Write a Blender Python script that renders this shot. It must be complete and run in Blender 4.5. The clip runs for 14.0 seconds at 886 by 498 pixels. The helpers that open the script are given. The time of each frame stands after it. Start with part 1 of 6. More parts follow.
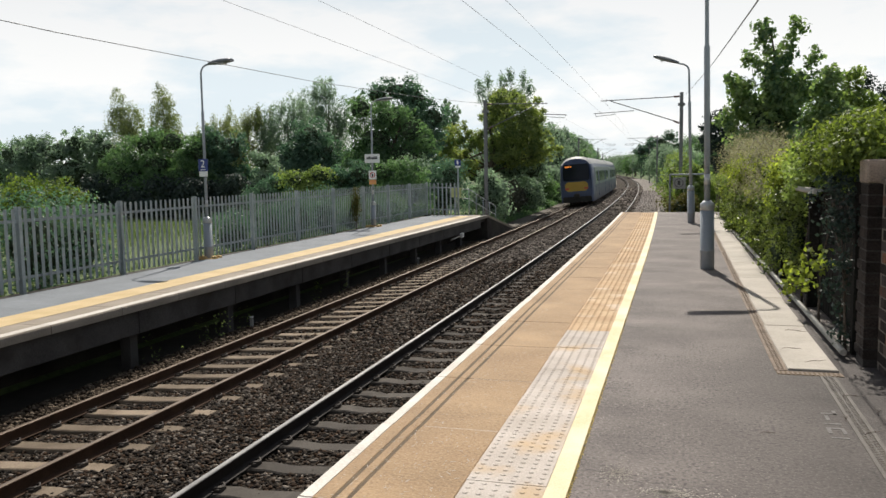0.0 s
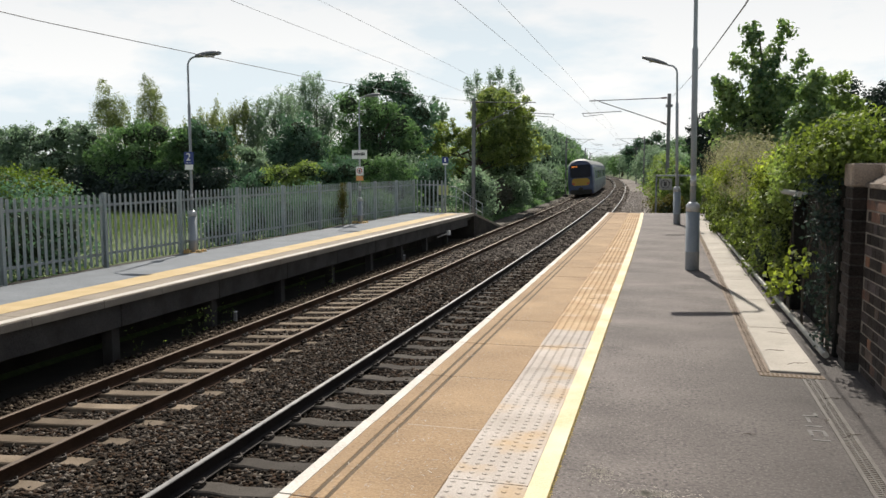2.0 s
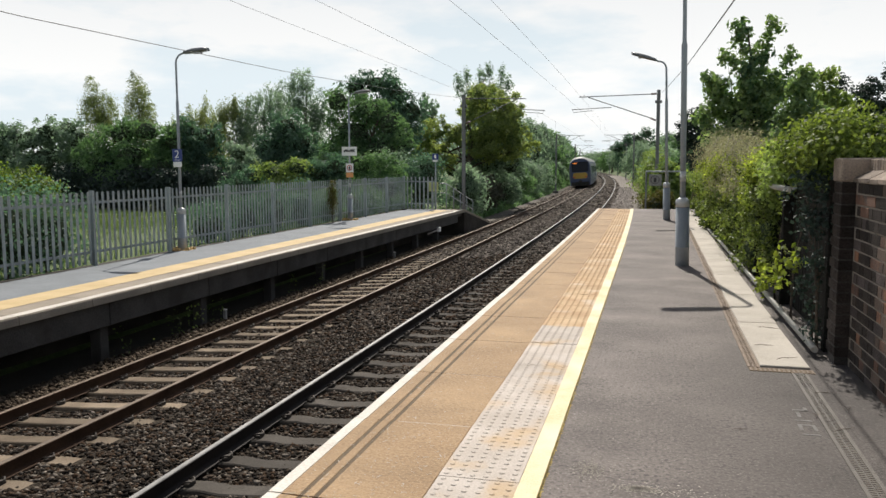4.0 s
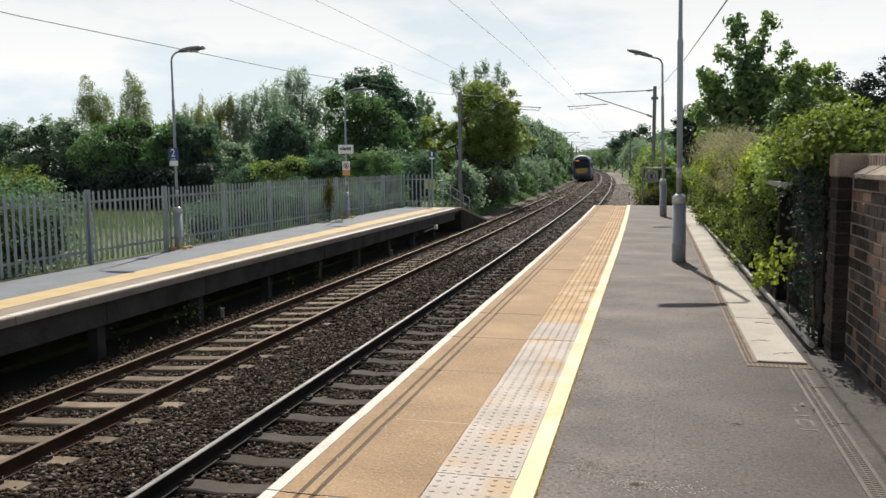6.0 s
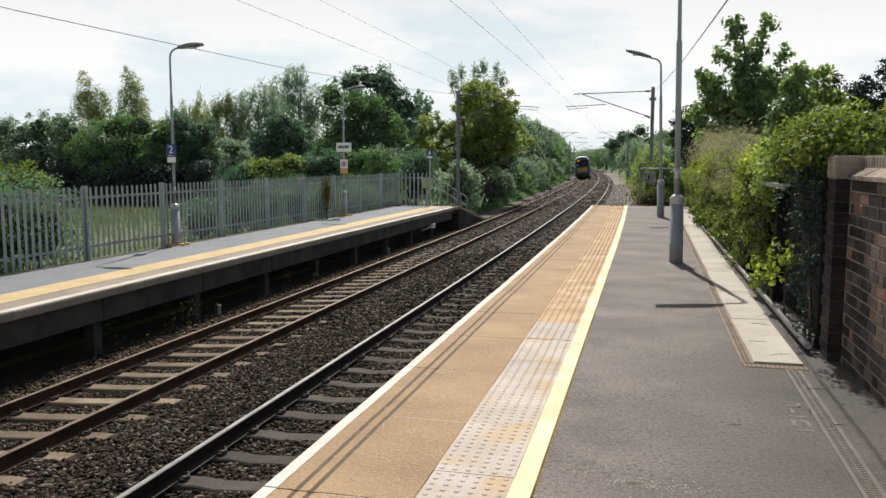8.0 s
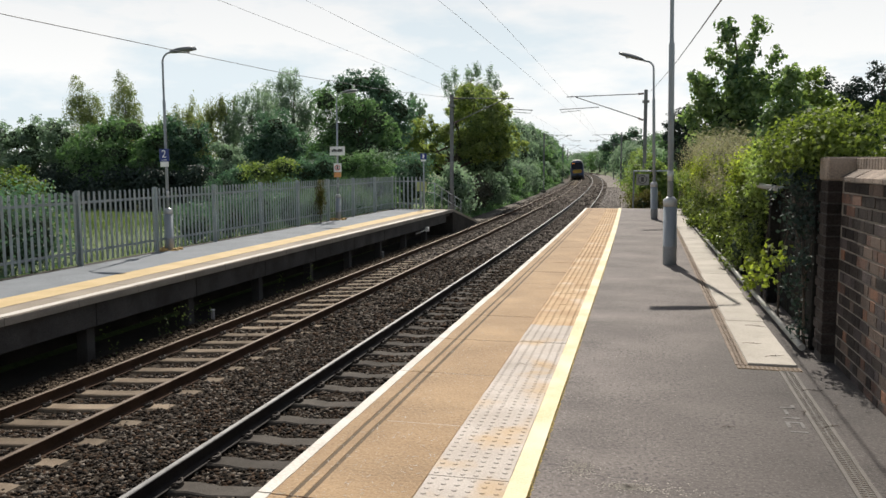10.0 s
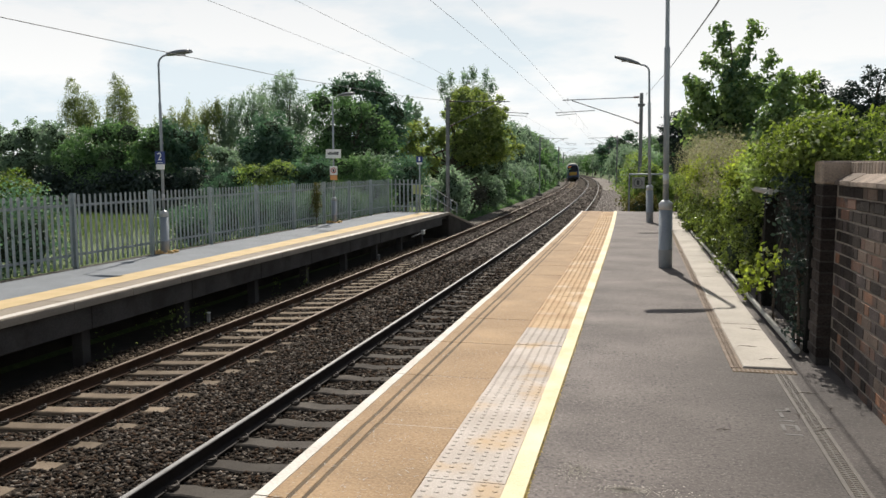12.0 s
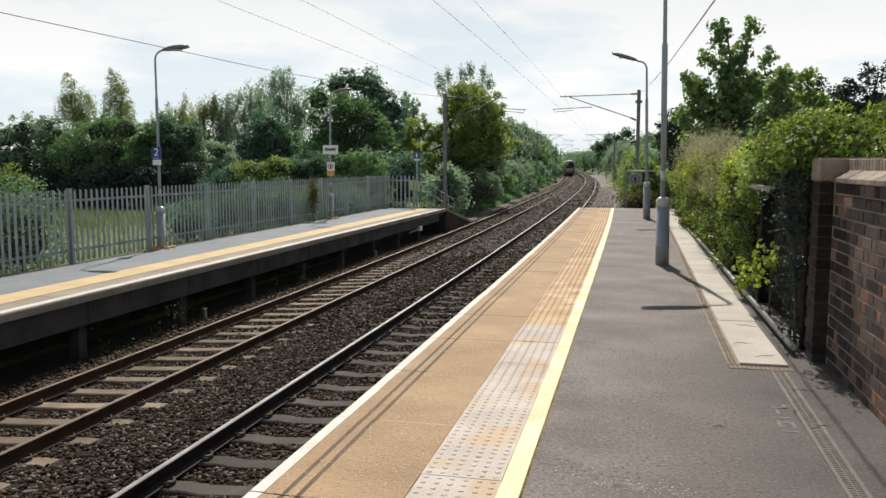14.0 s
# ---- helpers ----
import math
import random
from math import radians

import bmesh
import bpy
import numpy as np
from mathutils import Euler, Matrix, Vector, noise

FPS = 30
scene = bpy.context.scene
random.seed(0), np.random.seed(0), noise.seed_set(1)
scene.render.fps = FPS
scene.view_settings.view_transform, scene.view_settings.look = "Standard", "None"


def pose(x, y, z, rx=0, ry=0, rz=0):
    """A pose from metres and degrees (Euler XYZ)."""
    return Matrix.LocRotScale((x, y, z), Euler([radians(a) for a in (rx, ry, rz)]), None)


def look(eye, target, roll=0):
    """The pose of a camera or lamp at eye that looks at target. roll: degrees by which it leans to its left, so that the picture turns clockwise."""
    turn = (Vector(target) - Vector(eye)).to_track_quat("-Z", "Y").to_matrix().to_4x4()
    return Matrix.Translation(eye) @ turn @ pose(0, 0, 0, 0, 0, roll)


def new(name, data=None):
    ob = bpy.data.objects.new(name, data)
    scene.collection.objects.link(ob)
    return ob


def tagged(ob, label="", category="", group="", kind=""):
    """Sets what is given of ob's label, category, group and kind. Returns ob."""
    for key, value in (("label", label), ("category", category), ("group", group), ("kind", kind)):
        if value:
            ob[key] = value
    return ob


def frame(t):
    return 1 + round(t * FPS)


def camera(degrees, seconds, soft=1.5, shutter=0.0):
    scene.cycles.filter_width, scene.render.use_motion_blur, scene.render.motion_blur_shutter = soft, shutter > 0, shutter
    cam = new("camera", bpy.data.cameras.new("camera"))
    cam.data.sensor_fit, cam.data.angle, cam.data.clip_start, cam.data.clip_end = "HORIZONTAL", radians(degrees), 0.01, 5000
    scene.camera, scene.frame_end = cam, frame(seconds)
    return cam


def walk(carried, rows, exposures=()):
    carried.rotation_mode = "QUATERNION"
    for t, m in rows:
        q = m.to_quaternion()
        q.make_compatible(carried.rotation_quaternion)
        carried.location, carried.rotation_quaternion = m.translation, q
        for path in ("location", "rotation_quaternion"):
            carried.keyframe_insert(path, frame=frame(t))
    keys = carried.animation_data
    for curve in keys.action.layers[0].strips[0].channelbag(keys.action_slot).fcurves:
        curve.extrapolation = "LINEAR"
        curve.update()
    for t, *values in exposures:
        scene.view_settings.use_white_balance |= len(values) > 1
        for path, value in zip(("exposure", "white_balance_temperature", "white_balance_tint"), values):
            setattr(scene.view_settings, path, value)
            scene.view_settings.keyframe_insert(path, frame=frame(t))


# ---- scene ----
cam = camera(57.93, 14.0, soft=1.5)

# seconds, x, y, z, tilt, turn, lean
PATH = [
    (0.0, 0.009, -0.051, 1.593, 84.450, 16.282, -0.955),
    (0.5, 0.011, -0.048, 1.589, 84.418, 16.065, -0.674),
    (1.0, 0.016, -0.045, 1.587, 84.466, 15.832, -0.621),
    (1.5, 0.015, -0.026, 1.585, 84.413, 15.575, -0.302),
    (2.0, 0.010, -0.022, 1.588, 84.262, 15.310, -0.004),
    (2.5, 0.007, -0.016, 1.583, 84.261, 15.082, -0.146),
    (3.0, 0.011, -0.007, 1.585, 84.141, 14.896, -0.179),
    (5.5, 0.005, 0.003, 1.580, 83.950, 14.398, -0.306),
    (6.0, 0.008, -0.001, 1.581, 83.855, 14.416, -0.453),
    (6.5, 0.013, -0.003, 1.580, 83.787, 14.304, -0.474),
    (7.0, 0.013, -0.006, 1.582, 83.736, 14.279, -0.278),
    (7.5, 0.005, -0.008, 1.581, 83.760, 14.241, -0.074),
    (8.0, -0.001, -0.007, 1.578, 83.779, 14.194, 0.037),
    (10.5, 0.004, 0.004, 1.578, 84.078, 13.698, -0.249),
    (11.0, 0.008, 0.000, 1.585, 84.136, 13.629, -0.222),
    (11.5, 0.007, -0.006, 1.582, 84.201, 13.535, -0.191),
    (12.0, 0.000, -0.009, 1.581, 84.218, 13.481, -0.135),
    (12.5, 0.002, -0.005, 1.581, 84.095, 13.417, 0.095),
    (13.0, 0.006, -0.002, 1.581, 84.065, 13.363, -0.136),
    (13.5, -0.000, -0.006, 1.580, 84.005, 13.289, -0.222),
    (14.0, 0.000, -0.000, 1.580, 83.953, 13.277, 0.000),
]
walk(cam, [(t, pose(x, y, z, tilt, 0, turn) @ pose(0, 0, 0, 0, 0, lean)) for t, x, y, z, tilt, turn, lean in PATH])

# ---- light ----
SUN_EL, SUN_AZ = radians(49.0), radians(-10.6)      # azimuth from +Y towards +X


def make_world():
    w = bpy.data.worlds.new("sky")
    scene.world = w
    w.use_nodes = True
    nt = w.node_tree
    nt.nodes.clear()
    N, L = nt.nodes.new, nt.links.new
    out, bg = N("ShaderNodeOutputWorld"), N("ShaderNodeBackground")
    sky = N("ShaderNodeTexSky")
    sky.sky_type = 'NISHITA'
    sky.sun_disc = False
    sky.sun_elevation, sky.sun_rotation = SUN_EL, SUN_AZ
    sky.air_density, sky.dust_density = 1.0, 2.0
    dim = N("ShaderNodeMixRGB")
    dim.blend_type = 'MULTIPLY'
    dim.inputs[0].default_value = 1.0
    dim.inputs[2].default_value = (0.06, 0.06, 0.06, 1)
    L(sky.outputs[0], dim.inputs[1])
    tc, sep = N("ShaderNodeTexCoord"), N("ShaderNodeSeparateXYZ")
    L(tc.outputs["Generated"], sep.inputs[0])
    # thin white cloud, thick towards the horizon and thinning out upwards
    haze = N("ShaderNodeMapRange")
    haze.inputs[1].default_value, haze.inputs[2].default_value = 0.10, 0.55
    haze.inputs[3].default_value, haze.inputs[4].default_value = 0.95, 0.10
    L(sep.outputs[2], haze.inputs[0])
    mp = N("ShaderNodeMapping")
    mp.inputs["Scale"].default_value = (2.2, 2.2, 7.0)
    L(tc.outputs["Generated"], mp.inputs[0])
    ns = N("ShaderNodeTexNoise")
    ns.inputs["Scale"].default_value, ns.inputs["Detail"].default_value, ns.inputs["Roughness"].default_value = 2.1, 7, 0.55
    L(mp.outputs[0], ns.inputs["Vector"])
    cr = N("ShaderNodeValToRGB")
    cr.color_ramp.elements[0].position, cr.color_ramp.elements[1].position = 0.42, 0.57
    cr.color_ramp.elements[0].color = (0.81, 0.905, 0.96, 1)
    cr.color_ramp.elements[1].color = (1.04, 1.04, 1.03, 1)
    L(ns.outputs["Fac"], cr.inputs[0])
    mix = N("ShaderNodeMixRGB")
    L(haze.outputs[0], mix.inputs[0])
    L(dim.outputs[0], mix.inputs[1])
    L(cr.outputs[0], mix.inputs[2])
    L(mix.outputs[0], bg.inputs[0])
    bg.inputs[1].default_value = 1.0
    L(bg.outputs[0], out.inputs[0])


make_world()
sun = new("sun", bpy.data.lights.new("sun", 'SUN'))
sun.data.energy, sun.data.angle, sun.data.color = 5.4, radians(0.55), (1.0, 0.94, 0.85)
SUN_DIR = Vector((math.sin(SUN_AZ) * math.cos(SUN_EL), math.cos(SUN_AZ) * math.cos(SUN_EL), math.sin(SUN_EL)))
sun.matrix_world = look(SUN_DIR * 60, (0, 0, 0))
scene.view_settings.exposure = 0.0

# ---- materials ----
def surf(name, a, b, scale=4.0, rough=0.8, fine=60.0, bump=0.2, metal=0.0, spots=None, spot_scale=1.2, spot_at=(0.55, 0.7), rand=0.0, dist=0.01, spec=0.5):
    """Two colours mixed by a coarse and a fine noise in metres, optional stains, relief and a change from piece to piece."""
    m = bpy.data.materials.new(name)
    m.use_nodes = True
    nt = m.node_tree
    N, L = nt.nodes.new, nt.links.new
    p = nt.nodes["Principled BSDF"]
    p.inputs["Roughness"].default_value, p.inputs["Metallic"].default_value = rough, metal
    p.inputs["Specular IOR Level"].default_value = spec
    tc = N("ShaderNodeNewGeometry")
    n1, n2 = N("ShaderNodeTexNoise"), N("ShaderNodeTexNoise")
    for n, s, d in ((n1, scale, 5), (n2, fine, 3)):
        n.inputs["Scale"].default_value, n.inputs["Detail"].default_value = s, d
        L(tc.outputs["Position"], n.inputs["Vector"])
    add = N("ShaderNodeMath")
    add.operation = 'ADD'
    L(n1.outputs["Fac"], add.inputs[0])
    L(n2.outputs["Fac"], add.inputs[1])
    cr = N("ShaderNodeMapRange")
    cr.inputs[1].default_value, cr.inputs[2].default_value = 0.72, 1.28
    L(add.outputs[0], cr.inputs[0])
    mix = N("ShaderNodeMixRGB")
    mix.inputs[1].default_value, mix.inputs[2].default_value = (*a, 1), (*b, 1)
    L(cr.outputs[0], mix.inputs[0])
    col = mix.outputs[0]
    if spots:
        n3 = N("ShaderNodeTexNoise")
        n3.inputs["Scale"].default_value, n3.inputs["Detail"].default_value = spot_scale, 6
        L(tc.outputs["Position"], n3.inputs["Vector"])
        r3 = N("ShaderNodeMapRange")
        r3.inputs[1].default_value, r3.inputs[2].default_value = spot_at
        L(n3.outputs["Fac"], r3.inputs[0])
        m3 = N("ShaderNodeMixRGB")
        m3.inputs[2].default_value = (*spots, 1)
        L(r3.outputs[0], m3.inputs[0])
        L(col, m3.inputs[1])
        col = m3.outputs[0]
    if rand:
        oi, hv = N("ShaderNodeObjectInfo"), N("ShaderNodeHueSaturation")
        rr = N("ShaderNodeMapRange")
        rr.inputs[3].default_value, rr.inputs[4].default_value = 1 - rand, 1 + rand
        L(oi.outputs["Random"], rr.inputs[0])
        L(rr.outputs[0], hv.inputs["Value"])
        L(col, hv.inputs["Color"])
        col = hv.outputs[0]
    L(col, p.inputs["Base Color"])
    if bump:
        bp = N("ShaderNodeBump")
        bp.inputs["Strength"].default_value, bp.inputs["Distance"].default_value = bump, dist
        L(n2.outputs["Fac"], bp.inputs["Height"])
        L(bp.outputs[0], p.inputs["Normal"])
    return m


def leaf_mat(name, dark, light, trans, scale=0.5, thin=0.5, rough=0.6, spec=0.3):
    """A thin leaf: diffuse front, light shining through, colour by leaf and by patch."""
    m = bpy.data.materials.new(name)
    m.use_nodes = True
    nt = m.node_tree
    N, L = nt.nodes.new, nt.links.new
    p, out = nt.nodes["Principled BSDF"], nt.nodes["Material Output"]
    p.inputs["Roughness"].default_value, p.inputs["Specular IOR Level"].default_value = rough, spec
    g, ns = N("ShaderNodeNewGeometry"), N("ShaderNodeTexNoise")
    ns.inputs["Scale"].default_value, ns.inputs["Detail"].default_value = scale, 4
    L(g.outputs["Position"], ns.inputs["Vector"])
    add = N("ShaderNodeMath")
    add.operation = 'MULTIPLY_ADD'
    add.inputs[1].default_value = 0.45
    L(g.outputs["Random Per Island"], add.inputs[0])
    L(ns.outputs["Fac"], add.inputs[2])
    r = N("ShaderNodeMapRange")
    r.inputs[1].default_value, r.inputs[2].default_value = 0.4, 1.0
    L(add.outputs[0], r.inputs[0])
    mix = N("ShaderNodeMixRGB")
    mix.inputs[1].default_value, mix.inputs[2].default_value = (*dark, 1), (*light, 1)
    L(r.outputs[0], mix.inputs[0])
    L(mix.outputs[0], p.inputs["Base Color"])
    tr, ms, tcol = N("ShaderNodeBsdfTranslucent"), N("ShaderNodeMixShader"), N("ShaderNodeMixRGB")
    tcol.blend_type = 'MULTIPLY'
    tcol.inputs[0].default_value = 1.0
    tcol.inputs[2].default_value = (*trans, 1)
    L(mix.outputs[0], tcol.inputs[1])
    L(tcol.outputs[0], tr.inputs["Color"])
    ms.inputs[0].default_value = thin
    L(p.outputs[0], ms.inputs[1])
    L(tr.outputs[0], ms.inputs[2])
    L(ms.outputs[0], out.inputs["Surface"])
    return m


def asphalt_mat(name, dark, light, chip, band=0.16, pits=0.0):
    """Rolled asphalt: coarse patches, bands of wear, a fine grain and pale chippings."""
    m = surf(name, dark, light, 1.1, 0.85, 55, 0.6, dist=0.012)
    nt = m.node_tree
    N, L = nt.nodes.new, nt.links.new
    p = nt.nodes["Principled BSDF"]
    base = p.inputs["Base Color"].links[0].from_socket
    g = N("ShaderNodeNewGeometry")
    v = N("ShaderNodeTexVoronoi")
    v.inputs["Scale"].default_value = 62
    L(g.outputs["Position"], v.inputs["Vector"])
    r = N("ShaderNodeMapRange")
    r.inputs[1].default_value, r.inputs[2].default_value, r.inputs[3].default_value, r.inputs[4].default_value = 0.12, 0.42, 0.85, 0.0
    L(v.outputs["Distance"], r.inputs[0])
    sep = N("ShaderNodeSeparateColor")
    L(v.outputs["Color"], sep.inputs[0])
    mul = N("ShaderNodeMath")
    mul.operation = 'MULTIPLY'
    L(r.outputs[0], mul.inputs[0])
    L(sep.outputs[0], mul.inputs[1])
    mx = N("ShaderNodeMixRGB")
    mx.inputs[2].default_value = (*chip, 1)
    L(mul.outputs[0], mx.inputs[0])
    L(base, mx.inputs[1])
    mp, n = N("ShaderNodeMapping"), N("ShaderNodeTexNoise")
    mp.inputs["Scale"].default_value = (0.8, 1.25, 1.0)
    n.inputs["Scale"].default_value, n.inputs["Detail"].default_value, n.inputs["Roughness"].default_value = 1.5, 10, 0.66
    L(g.outputs["Position"], mp.inputs[0])
    L(mp.outputs[0], n.inputs["Vector"])
    hv, rr = N("ShaderNodeHueSaturation"), N("ShaderNodeMapRange")
    rr.inputs[1].default_value, rr.inputs[2].default_value, rr.inputs[3].default_value, rr.inputs[4].default_value = 0.3, 0.7, 1 - band, 1 + band
    L(n.outputs["Fac"], rr.inputs[0])
    L(rr.outputs[0], hv.inputs["Value"])
    L(mx.outputs[0], hv.inputs["Color"])
    L(hv.outputs[0], p.inputs["Base Color"])
    if pits:
        # darker by the drain and towards the near end, with an uneven border
        sx, gx, gy, ga, gm, gc = N("ShaderNodeSeparateXYZ"), N("ShaderNodeMapRange"), N("ShaderNodeMapRange"), N("ShaderNodeMath"), N("ShaderNodeMath"), N("ShaderNodeHueSaturation")
        L(g.outputs["Position"], sx.inputs[0])
        ga.operation, gm.operation = 'MULTIPLY_ADD', 'MULTIPLY'
        ga.inputs[1].default_value = 1.6
        L(n.outputs["Fac"], ga.inputs[0])
        L(sx.outputs[0], ga.inputs[2])
        gx.inputs[1].default_value, gx.inputs[2].default_value, gx.inputs[3].default_value, gx.inputs[4].default_value = 0.6, 1.8, 0.0, 0.52
        gy.inputs[1].default_value, gy.inputs[2].default_value, gy.inputs[3].default_value, gy.inputs[4].default_value = 6.2, 9.5, 1.0, 0.15
        L(ga.outputs[0], gx.inputs[0])
        L(sx.outputs[1], gy.inputs[0])
        L(gx.outputs[0], gm.inputs[0])
        L(gy.outputs[0], gm.inputs[1])
        inv = N("ShaderNodeMath")
        inv.operation = 'SUBTRACT'
        inv.inputs[0].default_value = 1.0
        L(gm.outputs[0], inv.inputs[1])
        L(inv.outputs[0], gc.inputs["Value"])
        L(hv.outputs[0], gc.inputs["Color"])
        hv = gc
        # open dark pits between the stones, gathered in patches
        n4, n5, r4, r5, m4, m5 = N("ShaderNodeTexNoise"), N("ShaderNodeTexNoise"), N("ShaderNodeMapRange"), N("ShaderNodeMapRange"), N("ShaderNodeMath"), N("ShaderNodeMixRGB")
        n4.inputs["Scale"].default_value, n4.inputs["Detail"].default_value = 38, 2
        n5.inputs["Scale"].default_value, n5.inputs["Detail"].default_value = 2.3, 5
        L(g.outputs["Position"], n4.inputs["Vector"])
        L(g.outputs["Position"], n5.inputs["Vector"])
        r4.inputs[1].default_value, r4.inputs[2].default_value = 0.54, 0.63
        r5.inputs[1].default_value, r5.inputs[2].default_value, r5.inputs[3].default_value, r5.inputs[4].default_value = 0.36, 0.6, 0.25 * pits, pits
        L(n4.outputs["Fac"], r4.inputs[0])
        L(n5.outputs["Fac"], r5.inputs[0])
        m4.operation = 'MULTIPLY'
        L(r4.outputs[0], m4.inputs[0])
        L(r5.outputs[0], m4.inputs[1])
        m5.inputs[2].default_value = (0.03, 0.026, 0.025, 1)
        L(m4.outputs[0], m5.inputs[0])
        L(hv.outputs[0], m5.inputs[1])
        L(m5.outputs[0], p.inputs["Base Color"])
    return m


def island_mat(name, cols, rough=0.95, bump=0.3, fine=90):
    """Loose pieces whose colour changes from one to the next."""
    m = surf(name, cols[0], cols[-1], 2.0, rough, fine, bump, spec=0.12)
    nt = m.node_tree
    N, L = nt.nodes.new, nt.links.new
    g, cr = N("ShaderNodeNewGeometry"), N("ShaderNodeValToRGB")
    el = cr.color_ramp.elements
    while len(el) < len(cols):
        el.new(0.5)
    for i, c in enumerate(cols):
        el[i].position, el[i].color = i / (len(cols) - 1), (*c, 1)
    L(g.outputs["Random Per Island"], cr.inputs[0])
    L(cr.outputs[0], nt.nodes["Principled BSDF"].inputs["Base Color"])
    return m


def glow(name, col, strength):
    m = bpy.data.materials.new(name)
    m.use_nodes = True
    p = m.node_tree.nodes["Principled BSDF"]
    p.inputs["Base Color"].default_value = (*col, 1)
    p.inputs["Emission Color"].default_value, p.inputs["Emission Strength"].default_value = (*col, 1), strength
    return m


